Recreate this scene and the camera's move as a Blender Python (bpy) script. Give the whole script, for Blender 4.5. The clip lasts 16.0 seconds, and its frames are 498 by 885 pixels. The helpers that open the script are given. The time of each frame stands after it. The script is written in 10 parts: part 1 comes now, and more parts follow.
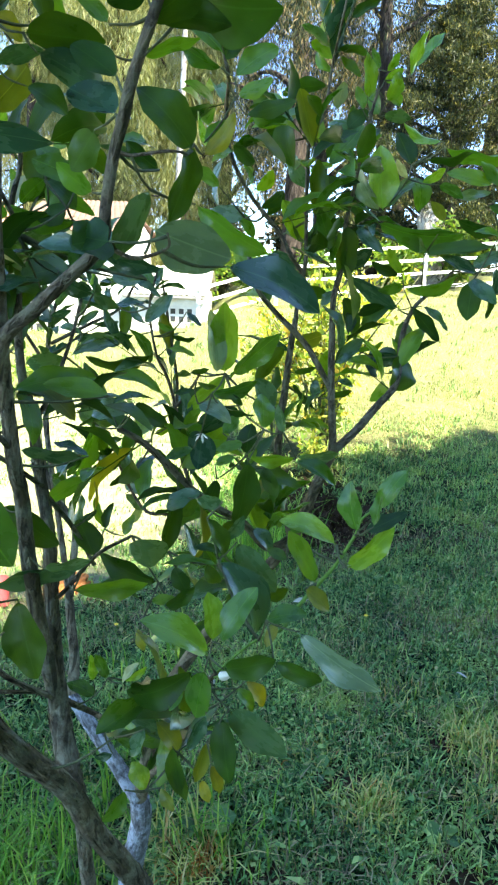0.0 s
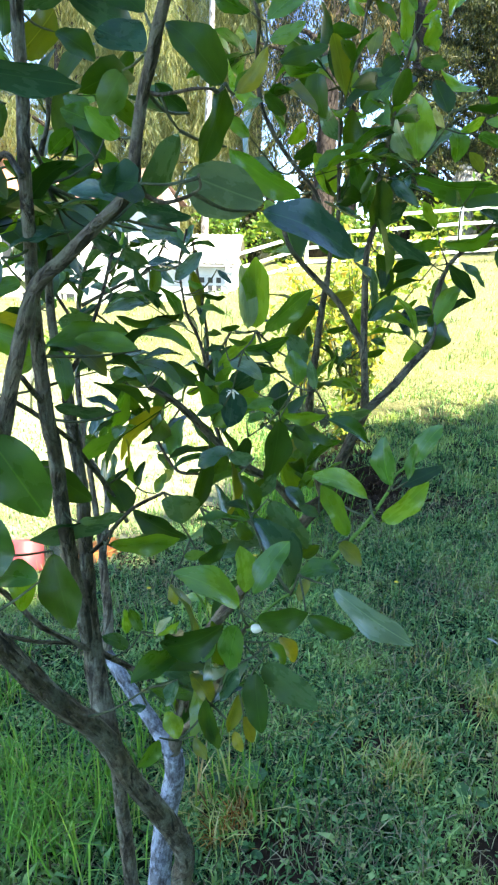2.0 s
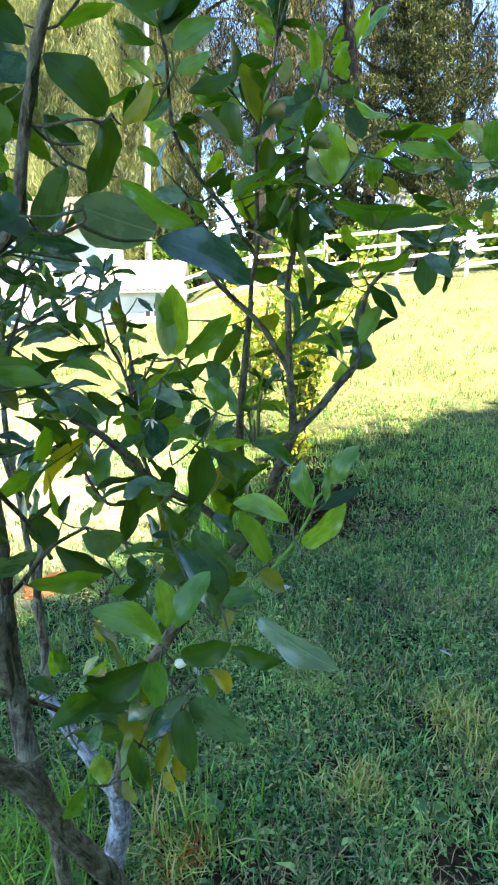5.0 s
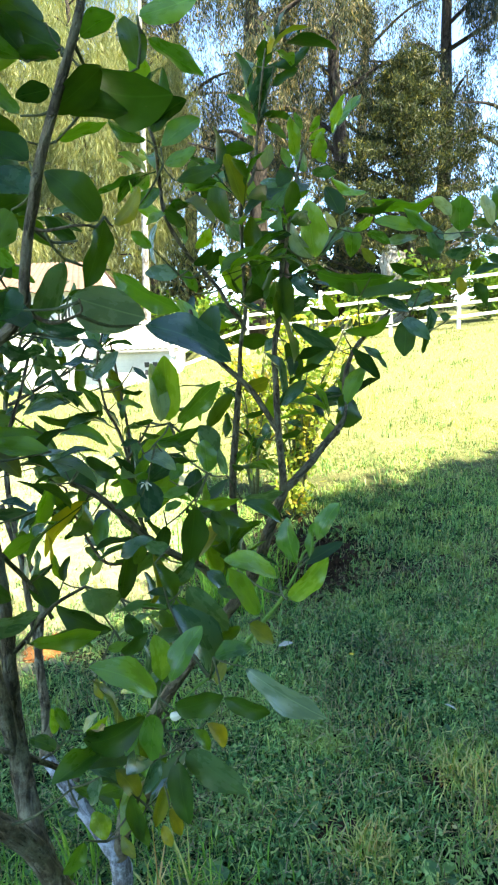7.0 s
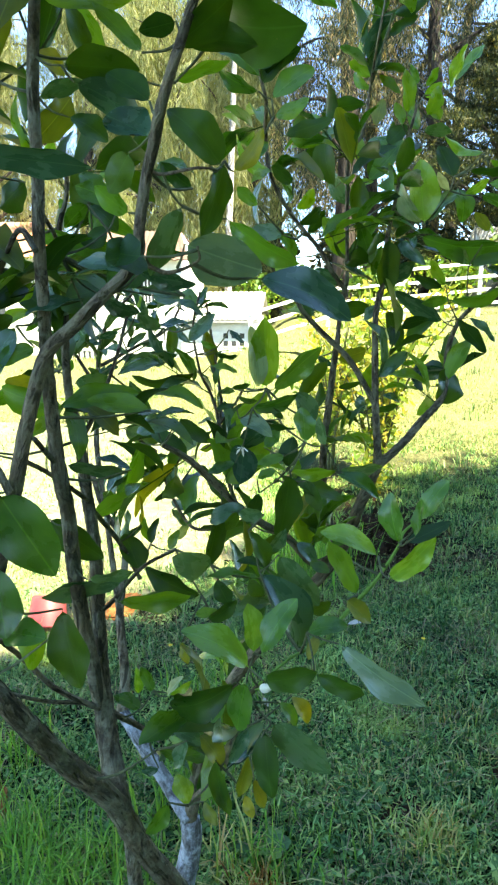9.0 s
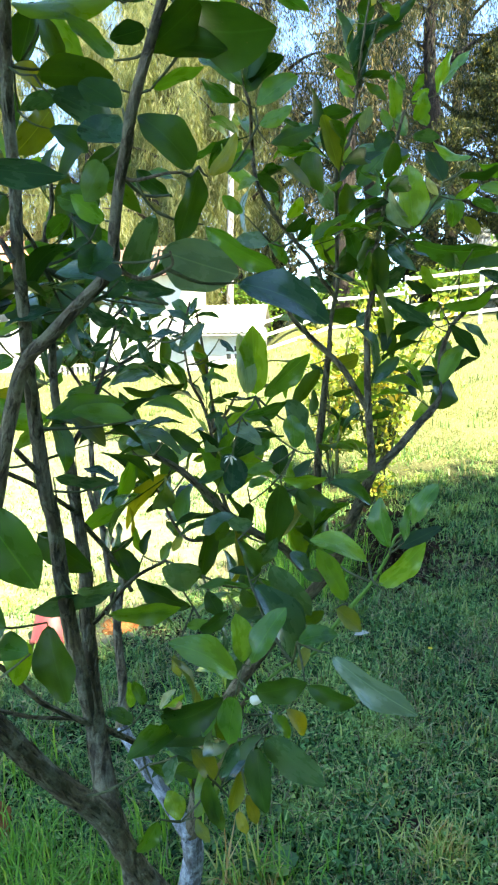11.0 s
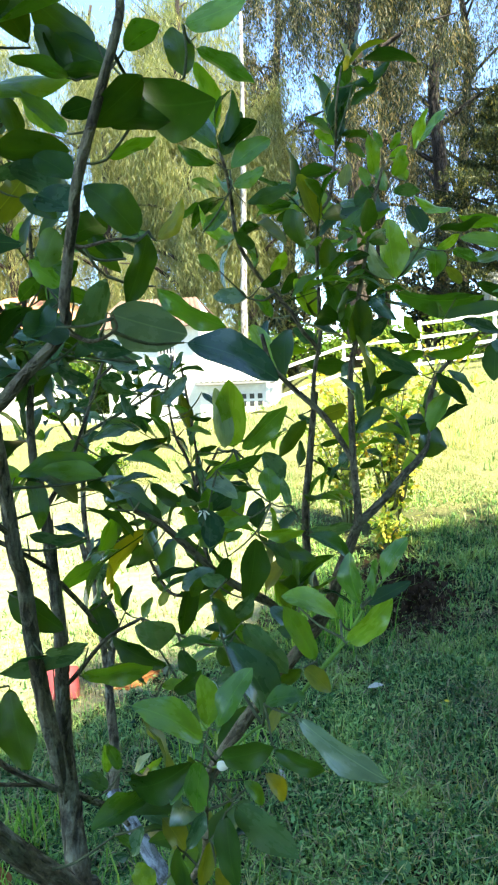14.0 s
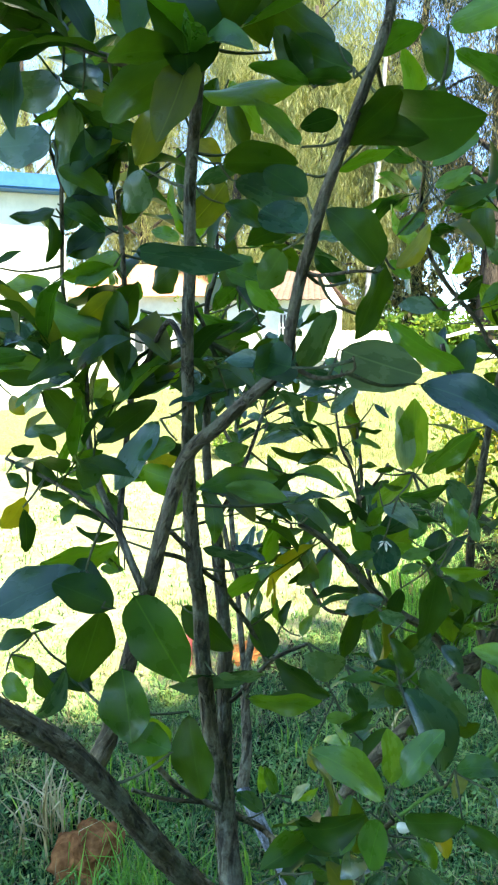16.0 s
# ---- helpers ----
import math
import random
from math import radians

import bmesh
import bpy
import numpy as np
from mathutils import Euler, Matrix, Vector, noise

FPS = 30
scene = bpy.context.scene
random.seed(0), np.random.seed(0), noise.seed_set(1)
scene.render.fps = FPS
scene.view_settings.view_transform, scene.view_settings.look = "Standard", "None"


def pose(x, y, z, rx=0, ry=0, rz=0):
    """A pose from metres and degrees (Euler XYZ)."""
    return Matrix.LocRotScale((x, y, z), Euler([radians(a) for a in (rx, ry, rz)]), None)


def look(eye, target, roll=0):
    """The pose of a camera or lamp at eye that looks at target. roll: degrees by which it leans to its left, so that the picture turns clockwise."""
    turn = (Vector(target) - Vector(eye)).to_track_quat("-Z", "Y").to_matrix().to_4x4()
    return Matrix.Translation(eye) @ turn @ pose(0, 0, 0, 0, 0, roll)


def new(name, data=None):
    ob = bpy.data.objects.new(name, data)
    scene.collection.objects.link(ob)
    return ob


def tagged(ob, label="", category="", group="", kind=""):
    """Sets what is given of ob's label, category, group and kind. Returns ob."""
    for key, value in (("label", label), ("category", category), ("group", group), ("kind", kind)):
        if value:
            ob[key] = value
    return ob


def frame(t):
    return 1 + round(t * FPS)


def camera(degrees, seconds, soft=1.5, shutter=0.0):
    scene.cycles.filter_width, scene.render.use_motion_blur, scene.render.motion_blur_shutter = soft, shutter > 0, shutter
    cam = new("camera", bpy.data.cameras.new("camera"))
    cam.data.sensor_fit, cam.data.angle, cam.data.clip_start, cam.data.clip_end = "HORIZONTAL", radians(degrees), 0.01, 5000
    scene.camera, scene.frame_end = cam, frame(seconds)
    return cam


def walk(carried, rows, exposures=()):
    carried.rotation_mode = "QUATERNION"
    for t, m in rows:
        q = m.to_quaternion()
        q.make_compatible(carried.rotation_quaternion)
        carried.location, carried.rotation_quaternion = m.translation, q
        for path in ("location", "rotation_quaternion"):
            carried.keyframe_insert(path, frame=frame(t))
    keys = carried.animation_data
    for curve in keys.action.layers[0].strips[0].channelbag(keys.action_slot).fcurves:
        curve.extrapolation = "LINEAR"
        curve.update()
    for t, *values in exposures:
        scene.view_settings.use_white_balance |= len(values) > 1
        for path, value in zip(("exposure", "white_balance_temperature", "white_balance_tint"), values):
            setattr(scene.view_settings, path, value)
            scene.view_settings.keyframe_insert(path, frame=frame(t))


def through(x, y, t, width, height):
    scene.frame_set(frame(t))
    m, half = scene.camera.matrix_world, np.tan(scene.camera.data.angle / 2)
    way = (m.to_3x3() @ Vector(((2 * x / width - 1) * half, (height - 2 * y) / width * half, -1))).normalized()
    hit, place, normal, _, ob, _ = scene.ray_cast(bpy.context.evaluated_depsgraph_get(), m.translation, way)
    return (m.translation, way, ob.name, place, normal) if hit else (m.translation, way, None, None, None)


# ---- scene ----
cam = camera(41.2, 16.0, soft=2.25)
PATH = [
    (0, (0.0000, 0.0000, 1.6000), (0.0000, 1.9319, 1.0824), 2.00),
    (0.5, (-0.0032, -0.0003, 1.5986), (-0.0468, 1.9277, 1.0686), 1.96),
    (1, (-0.0060, 0.0044, 1.5905), (-0.1088, 1.9157, 1.0103), 1.39),
    (1.5, (-0.0026, 0.0030, 1.5923), (-0.1047, 1.9153, 1.0156), 0.70),
    (2, (-0.0018, 0.0011, 1.5829), (-0.0880, 1.9050, 0.9765), 1.19),
    (2.5, (0.0037, -0.0002, 1.5828), (-0.0349, 1.9117, 0.9971), 0.49),
    (3, (0.0081, 0.0037, 1.5867), (-0.0028, 1.9240, 1.0278), 0.78),
    (3.5, (0.0220, 0.0154, 1.5820), (0.0287, 1.9307, 1.0062), 0.23),
    (4, (0.0324, 0.0214, 1.5825), (0.0687, 1.9313, 0.9900), 0.01),
    (4.2, (0.0361, 0.0204, 1.5836), (0.0774, 1.9316, 0.9958), -0.15),
    (6.3, (0.0351, -0.0189, 1.5928), (0.1021, 1.9229, 1.1186), -0.54),
    (6.5, (0.0407, -0.0253, 1.5984), (0.0981, 1.9187, 1.1320), -1.18),
    (7, (0.0495, -0.0352, 1.6044), (0.1024, 1.9274, 1.2230), -1.78),
    (7.5, (0.0423, -0.0207, 1.5993), (0.0036, 1.9376, 1.1951), -1.71),
    (8, (0.0303, -0.0099, 1.5917), (-0.0388, 1.9379, 1.1431), -0.44),
    (8.5, (0.0188, -0.0104, 1.5968), (-0.1203, 1.9327, 1.1440), 0.20),
    (8.7, (0.0169, -0.0088, 1.5938), (-0.1407, 1.9325, 1.1393), 0.21),
    (10.8, (0.0317, -0.0003, 1.5840), (-0.1516, 1.9453, 1.1586), -0.99),
    (11, (0.0362, 0.0016, 1.5836), (-0.1468, 1.9491, 1.1667), -1.31),
    (11.5, (0.0308, -0.0017, 1.5908), (-0.1576, 1.9553, 1.2242), -0.94),
    (12, (0.0245, -0.0115, 1.5891), (-0.0858, 1.9531, 1.2311), -1.17),
    (12.5, (0.0482, -0.0094, 1.5951), (-0.0071, 1.9619, 1.2622), -0.78),
    (13, (0.0730, 0.0062, 1.5997), (-0.0599, 1.9814, 1.3153), -0.12),
    (13.5, (0.0925, 0.0085, 1.5943), (-0.0871, 1.9823, 1.3260), -1.02),
    (14, (0.0886, 0.0103, 1.5900), (-0.1473, 1.9769, 1.3131), -2.62),
    (14.5, (0.0507, 0.0080, 1.6032), (-0.2847, 1.9579, 1.3109), -0.63),
    (15, (0.0222, 0.0146, 1.6090), (-0.3933, 1.9486, 1.3140), -1.70),
    (15.5, (0.0055, 0.0333, 1.6312), (-0.4805, 1.9460, 1.3068), 0.70),
    (16, (-0.0029, 0.0421, 1.6392), (-0.5603, 1.9308, 1.2898), 0.35),
]
walk(cam, [(t, look(eye, target, roll)) for t, eye, target, roll in PATH], exposures=((0.0, 2.98, 7050, 3), (2.0, 3.04, 6850, 7), (4.0, 3.02, 6850, 7), (6.5, 2.93, 7550, 0), (8.5, 2.93, 7550, 0), (12.0, 2.87, 7300, 0), (14.5, 2.80, 7250, 0), (16.0, 2.86, 7200, -1)))

# ---- world and sun ----
SUN_ELEV, SUN_AZ = radians(57), math.atan2(0.81, -0.59)  # azimuth from +y towards +x
world = bpy.data.worlds.new("sky")
scene.world = world
world.use_nodes = True
wn = world.node_tree.nodes
sky = wn.new("ShaderNodeTexSky")
sky.sky_type, sky.sun_disc = "NISHITA", False
sky.sun_elevation, sky.sun_rotation = SUN_ELEV, SUN_AZ
world.node_tree.links.new(sky.outputs[0], wn["Background"].inputs[0])
sky.altitude, sky.dust_density, sky.air_density, sky.ozone_density = 3000, 0.0, 0.7, 4.0
wn["Background"].inputs[1].default_value = 0.175
sun = new("sun", bpy.data.lights.new("sun", "SUN"))
sun.data.energy, sun.data.angle, sun.data.color = 4.4, radians(0.5), (1.0, 0.93, 0.80)
sun.matrix_world = look((math.sin(SUN_AZ) * math.cos(SUN_ELEV) * 30, math.cos(SUN_AZ) * math.cos(SUN_ELEV) * 30, math.sin(SUN_ELEV) * 30), (0, 0, 0))


# ---- materials ----
def shader(name):
    m = bpy.data.materials.new(name)
    m.use_nodes = True
    t = m.node_tree
    return m, t, t.nodes["Principled BSDF"], t.nodes["Material Output"]


def put(t, kind, **sets):
    n = t.nodes.new(kind)
    for key, v in sets.items():
        n.inputs[key.replace("_", " ")].default_value = v
    return n


def ramp(t, fac, stops):
    n = t.nodes.new("ShaderNodeValToRGB")
    while len(n.color_ramp.elements) < len(stops):
        n.color_ramp.elements.new(0.5)
    for e, (p, c) in zip(n.color_ramp.elements, stops):
        e.position, e.color = p, (*c, 1)
    t.links.new(fac, n.inputs[0])
    return n.outputs[0]


def mixed(t, kind, fac, a, b):
    n = t.nodes.new("ShaderNodeMix")
    n.data_type, n.blend_type = "RGBA", kind
    for v, s in ((fac, n.inputs[0]), (a, n.inputs[6]), (b, n.inputs[7])):
        if hasattr(v, "links"):
            t.links.new(v, s)
        else:
            s.default_value = v if isinstance(v, float) else (*v, 1)
    return n.outputs[2]


def bumped(t, b, height, strength, distance=0.01):
    n = put(t, "ShaderNodeBump", Strength=strength, Distance=distance)
    t.links.new(height, n.inputs["Height"])
    t.links.new(n.outputs[0], b.inputs["Normal"])


def leaf_material(name, colour, rough=0.38, through=0.3, gloss=0.5, vary=0.42, joined=False):
    """A glossy blade with a pale midrib; joined: for many blades in one mesh."""
    m, t, b, out = shader(name)
    tc = t.nodes.new("ShaderNodeTexCoord")
    oi = t.nodes.new("ShaderNodeNewGeometry" if joined else "ShaderNodeObjectInfo")
    chance = oi.outputs["Random Per Island" if joined else "Random"]
    mv = t.nodes.new("ShaderNodeVectorMath"); mv.operation = "MULTIPLY_ADD"
    t.links.new(tc.outputs["UV"], mv.inputs[0]); mv.inputs[1].default_value = (1, 1, 1)
    t.links.new(chance, mv.inputs[2])
    blotch = put(t, "ShaderNodeTexNoise", Scale=3.0, Detail=4.0)
    t.links.new(mv.outputs[0], blotch.inputs["Vector"])
    dark, lite = tuple(c * (1 - vary) for c in colour), tuple(min(1, c * (1 + vary)) for c in colour)
    c1 = ramp(t, chance, [(0, (dark[0] * 0.85, dark[1], dark[2] * 1.3)), (0.5, colour), (1, (lite[0] * 1.3, lite[1], lite[2] * 0.8))])
    c2 = mixed(t, "MULTIPLY", 0.6, c1, ramp(t, blotch.outputs[0], [(0.3, (0.6, 0.64, 0.66)), (0.7, (1.3, 1.2, 1.0))]))
    sep = t.nodes.new("ShaderNodeSeparateXYZ")
    t.links.new(tc.outputs["UV"], sep.inputs[0])
    off = t.nodes.new("ShaderNodeMath"); off.operation = "SUBTRACT"; off.inputs[1].default_value = 0.5
    t.links.new(sep.outputs[1], off.inputs[0])
    ay = t.nodes.new("ShaderNodeMath"); ay.operation = "ABSOLUTE"
    t.links.new(off.outputs[0], ay.inputs[0])
    rib = ramp(t, ay.outputs[0], [(0.0, (0.38, 0.38, 0.38)), (0.022, (0, 0, 0))])
    c3 = mixed(t, "MIX", rib, c2, tuple(min(1, c * 1.7 + 0.015) for c in colour))
    specks = put(t, "ShaderNodeTexNoise", Scale=26.0, Detail=2.0)
    t.links.new(mv.outputs[0], specks.inputs["Vector"])
    c3 = mixed(t, "MIX", ramp(t, specks.outputs[0], [(0.70, (0, 0, 0)), (0.76, (0.45, 0.45, 0.45))]), c3, (0.10, 0.09, 0.04))
    t.links.new(c3, b.inputs["Base Color"])
    # faint side veins sweep forward from the midrib
    v = t.nodes.new("ShaderNodeMath"); v.operation = "MULTIPLY_ADD"
    t.links.new(ay.outputs[0], v.inputs[0]); v.inputs[1].default_value = -0.55
    t.links.new(sep.outputs[0], v.inputs[2])
    w = t.nodes.new("ShaderNodeMath"); w.operation = "PINGPONG"; w.inputs[1].default_value = 0.05
    t.links.new(v.outputs[0], w.inputs[0])
    h = t.nodes.new("ShaderNodeMath"); h.operation = "MULTIPLY_ADD"
    t.links.new(w.outputs[0], h.inputs[0]); h.inputs[1].default_value = 0.35
    t.links.new(blotch.outputs[0], h.inputs[2])
    bumped(t, b, h.outputs[0], 0.12, 0.01)
    t.links.new(ramp(t, blotch.outputs[0], [(0.3, (rough - 0.10,) * 3), (0.75, (rough + 0.16,) * 3)]), b.inputs["Roughness"])
    b.inputs["Specular IOR Level"].default_value = gloss
    tr = t.nodes.new("ShaderNodeBsdfTranslucent")
    t.links.new(mixed(t, "MULTIPLY", 1.0, c3, (3.0, 2.4, 0.4)), tr.inputs[0])
    mx = put(t, "ShaderNodeMixShader", Fac=through)
    t.links.new(b.outputs[0], mx.inputs[1]); t.links.new(tr.outputs[0], mx.inputs[2])
    t.links.new(mx.outputs[0], out.inputs[0])
    return m


# the last two tones hold the sky's sheen on leaves in their colour
LEAF_TONES = (("dark", (0.024, 0.070, 0.010), 0.36, 0.30, 0.26), ("mid", (0.054, 0.146, 0.019), 0.30, 0.38, 0.45), ("young", (0.086, 0.205, 0.036), 0.25, 0.38, 0.6),
              ("yellowing", (0.105, 0.142, 0.022), 0.36, 0.40, 0.4), ("dusty", (0.042, 0.108, 0.060), 0.26, 0.22, 0.65), ("pale", (0.17, 0.26, 0.17), 0.26, 0.22, 0.6))
DARK, MID, LIGHT, YELLOW, BLUE, PALE = (leaf_material("leaf_" + n, c, r, h, s) for n, c, r, h, s in LEAF_TONES)
JOINED = [leaf_material("leaves_" + n, c, r, h, s, 0.45, True) for n, c, r, h, s in LEAF_TONES[:5]]


def foliage_material(name, stops, through=0.35, rough=0.5, dry=None):
    """Many small leaves in one mesh: the colour goes leaf by leaf."""
    m, t, b, out = shader(name)
    g = t.nodes.new("ShaderNodeNewGeometry")
    tc = t.nodes.new("ShaderNodeTexCoord")
    big = put(t, "ShaderNodeTexNoise", Scale=0.7, Detail=3.0)
    t.links.new(tc.outputs["Object"], big.inputs["Vector"])
    c = ramp(t, g.outputs["Random Per Island"], stops)
    c = mixed(t, "MULTIPLY", 0.7, c, ramp(t, big.outputs[0], [(0.3, (0.55, 0.6, 0.6)), (0.7, (1.3, 1.2, 1.0))]))
    if dry:
        spots = put(t, "ShaderNodeTexNoise", Scale=2.6, Detail=5.0, Roughness=0.65)
        t.links.new(tc.outputs["Object"], spots.inputs["Vector"])
        c = mixed(t, "MIX", ramp(t, spots.outputs[0], [(0.52, (0, 0, 0)), (0.68, (0.75, 0.75, 0.75))]), c, dry)
        c = mixed(t, "MULTIPLY", 0.6, c, ramp(t, spots.outputs[0], [(0.34, (0.42, 0.5, 0.5)), (0.54, (1.12, 1.1, 1.08))]))
    t.links.new(c, b.inputs["Base Color"])
    b.inputs["Roughness"].default_value, b.inputs["Specular IOR Level"].default_value = rough, 0.15
    tr = t.nodes.new("ShaderNodeBsdfTranslucent")
    t.links.new(mixed(t, "MULTIPLY", 1.0, c, (1.8, 1.7, 0.7)), tr.inputs[0])
    mx = put(t, "ShaderNodeMixShader", Fac=through)
    t.links.new(b.outputs[0], mx.inputs[1]); t.links.new(tr.outputs[0], mx.inputs[2])
    t.links.new(mx.outputs[0], out.inputs[0])
    return m


def bark_material(name, stops, scale=60.0, patches=None, deep=1.0):
    """Bark with fibres and fissures along the limb and blotches over it."""
    m, t, b, out = shader(name)
    tc = t.nodes.new("ShaderNodeTexCoord")
    mp = t.nodes.new("ShaderNodeMapping")
    mp.inputs["Scale"].default_value = (1, 0.3, 1)
    t.links.new(tc.outputs["UV"], mp.inputs[0])
    n = put(t, "ShaderNodeTexNoise", Scale=scale * 2.2, Detail=6.0, Roughness=0.65, Distortion=0.6)
    t.links.new(mp.outputs[0], n.inputs["Vector"])
    fissure = put(t, "ShaderNodeTexNoise", Scale=scale, Detail=4.0, Roughness=0.6, Distortion=1.2)
    t.links.new(mp.outputs[0], fissure.inputs["Vector"])
    grit = put(t, "ShaderNodeTexNoise", Scale=scale * 4, Detail=5.0, Roughness=0.7)
    t.links.new(tc.outputs["Object"], grit.inputs["Vector"])
    big = put(t, "ShaderNodeTexNoise", Scale=scale / 5, Detail=5.0)
    t.links.new(tc.outputs["Object"], big.inputs["Vector"])
    c = ramp(t, n.outputs[0], stops)
    c = mixed(t, "MULTIPLY", 0.7, c, ramp(t, big.outputs[0], [(0.3, (0.6, 0.6, 0.6)), (0.7, (1.3, 1.3, 1.3))]))
    if patches:
        spots = put(t, "ShaderNodeTexNoise", Scale=scale / 2.2, Detail=6.0, Roughness=0.75)
        t.links.new(tc.outputs["Object"], spots.inputs["Vector"])
        c = mixed(t, "MIX", ramp(t, spots.outputs[0], [(0.46, (0, 0, 0)), (0.58, (0.85, 0.85, 0.85))]), c, patches)
    split = ramp(t, fissure.outputs[0], [(0.40, (0.16, 0.14, 0.12)), (0.49, (1, 1, 1))])
    c = mixed(t, "MULTIPLY", 0.8 * deep, c, split)
    c = mixed(t, "MULTIPLY", 0.5, c, ramp(t, grit.outputs[0], [(0.3, (0.6, 0.6, 0.6)), (0.7, (1.3, 1.3, 1.3))]))
    t.links.new(c, b.inputs["Base Color"])
    b.inputs["Roughness"].default_value, b.inputs["Specular IOR Level"].default_value = 0.8, 0.2
    both = mixed(t, "MULTIPLY", 1.0, n.outputs[0], split)
    bumped(t, b, both, deep, 0.5 / scale)
    return m


BARK_BARK = bark_material("citrus_bark", [(0.30, (0.055, 0.041, 0.022)), (0.5, (0.165, 0.125, 0.072)), (0.72, (0.34, 0.275, 0.175))], 62, (0.27, 0.25, 0.165), 1.0)
BROWN_BARK = bark_material("brown_bark", [(0.32, (0.065, 0.046, 0.026)), (0.5, (0.165, 0.122, 0.072)), (0.7, (0.33, 0.26, 0.165))], 85, (0.22, 0.19, 0.11), 0.85)
WHITE_BARK = bark_material("limewashed_bark", [(0.35, (0.10, 0.09, 0.08)), (0.6, (0.27, 0.26, 0.255))], 70, (0.50, 0.51, 0.54), 0.7)
GREEN_BARK = bark_material("green_shoot", [(0.3, (0.15, 0.27, 0.04)), (0.7, (0.25, 0.40, 0.08))], 60, None, 0.15)
TWIG_BARK = bark_material("twig_bark", [(0.3, (0.07, 0.08, 0.035)), (0.7, (0.18, 0.19, 0.09))], 120, None, 0.4)
TREE_BARK = bark_material("gum_bark", [(0.3, (0.030, 0.024, 0.020)), (0.6, (0.075, 0.058, 0.046))], 6)
PALE_BARK = bark_material("pale_bark", [(0.3, (0.28, 0.26, 0.23)), (0.65, (0.52, 0.50, 0.46))], 8)


def plain_material(name, a, b2, scale, rough=0.7, bump=0.3, metal=0.0):
    m, t, b, out = shader(name)
    tc = t.nodes.new("ShaderNodeTexCoord")
    n = put(t, "ShaderNodeTexNoise", Scale=scale, Detail=8.0, Roughness=0.65)
    t.links.new(tc.outputs["Object"], n.inputs["Vector"])
    n2 = put(t, "ShaderNodeTexNoise", Scale=scale / 9, Detail=4.0)
    t.links.new(tc.outputs["Object"], n2.inputs["Vector"])
    c = ramp(t, n.outputs[0], [(0.3, a), (0.7, b2)])
    c = mixed(t, "MULTIPLY", 0.6, c, ramp(t, n2.outputs[0], [(0.3, (0.7, 0.7, 0.7)), (0.7, (1.2, 1.2, 1.2))]))
    t.links.new(c, b.inputs["Base Color"])
    b.inputs["Roughness"].default_value, b.inputs["Metallic"].default_value = rough, metal
    b.inputs["Specular IOR Level"].default_value = 0.08 if rough > 0.9 else 0.4
    bumped(t, b, n.outputs[0], bump, 0.3 / scale)
    return m


WHITE_PAINT = plain_material("white_paint", (0.70, 0.70, 0.67), (0.84, 0.83, 0.80), 9, 0.55, 0.2)
PINK_TILE = plain_material("faded_tile", (0.11, 0.062, 0.045), (0.20, 0.125, 0.095), 7, 0.85, 0.5)
PALE_SHEET = plain_material("pale_sheet", (0.58, 0.53, 0.50), (0.74, 0.69, 0.66), 6, 0.6, 0.2)
GREY_METAL = plain_material("grey_metal", (0.20, 0.20, 0.20), (0.32, 0.31, 0.30), 9, 0.5, 0.2)
TERRACOTTA = plain_material("terracotta", (0.42, 0.17, 0.09), (0.58, 0.27, 0.16), 5, 0.8)
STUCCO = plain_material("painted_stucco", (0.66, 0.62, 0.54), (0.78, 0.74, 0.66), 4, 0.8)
STUCCO_WHITE = plain_material("white_plaster", (0.66, 0.67, 0.62), (0.80, 0.80, 0.75), 3, 0.85, 0.3)
BLUE_METAL = plain_material("blue_metal", (0.03, 0.12, 0.34), (0.05, 0.17, 0.42), 6, 0.4, 0.1, 0.3)
GLASS_DARK = plain_material("dark_window", (0.03, 0.035, 0.04), (0.06, 0.065, 0.07), 3, 0.1, 0.0)
RED_CLAY = plain_material("red_clay", (0.13, 0.042, 0.012), (0.46, 0.19, 0.065), 24, 0.95, 1.0)
PINK_PAINT = plain_material("faded_red_plastic", (0.22, 0.028, 0.032), (0.30, 0.060, 0.058), 12, 0.5, 0.1)
PETAL = plain_material("petal", (0.78, 0.69, 0.50), (0.86, 0.80, 0.62), 40, 0.5, 0.2)
FLOWER = plain_material("yellow_petal", (0.75, 0.48, 0.02), (0.85, 0.60, 0.04), 40, 0.5, 0.1)

# lawn soil: near-black turf paints shade between blades, with bare brown patches
TURF, t, b, out = shader("turf")
tc = t.nodes.new("ShaderNodeTexCoord")
n1 = put(t, "ShaderNodeTexNoise", Scale=0.9, Detail=7.0, Roughness=0.65)
n2 = put(t, "ShaderNodeTexNoise", Scale=28.0, Detail=8.0, Roughness=0.75)
for n in (n1, n2):
    t.links.new(tc.outputs["Object"], n.inputs["Vector"])
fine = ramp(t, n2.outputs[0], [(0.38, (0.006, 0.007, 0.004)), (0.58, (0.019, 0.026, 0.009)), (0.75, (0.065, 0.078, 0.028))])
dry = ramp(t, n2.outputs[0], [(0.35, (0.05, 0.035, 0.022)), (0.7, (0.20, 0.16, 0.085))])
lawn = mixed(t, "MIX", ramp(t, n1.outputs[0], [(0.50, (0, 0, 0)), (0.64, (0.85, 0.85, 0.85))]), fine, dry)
# paler dry tone further out paints the sunlit ground past the shade
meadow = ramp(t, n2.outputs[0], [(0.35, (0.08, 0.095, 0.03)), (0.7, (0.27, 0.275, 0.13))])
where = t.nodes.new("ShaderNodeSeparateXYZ")
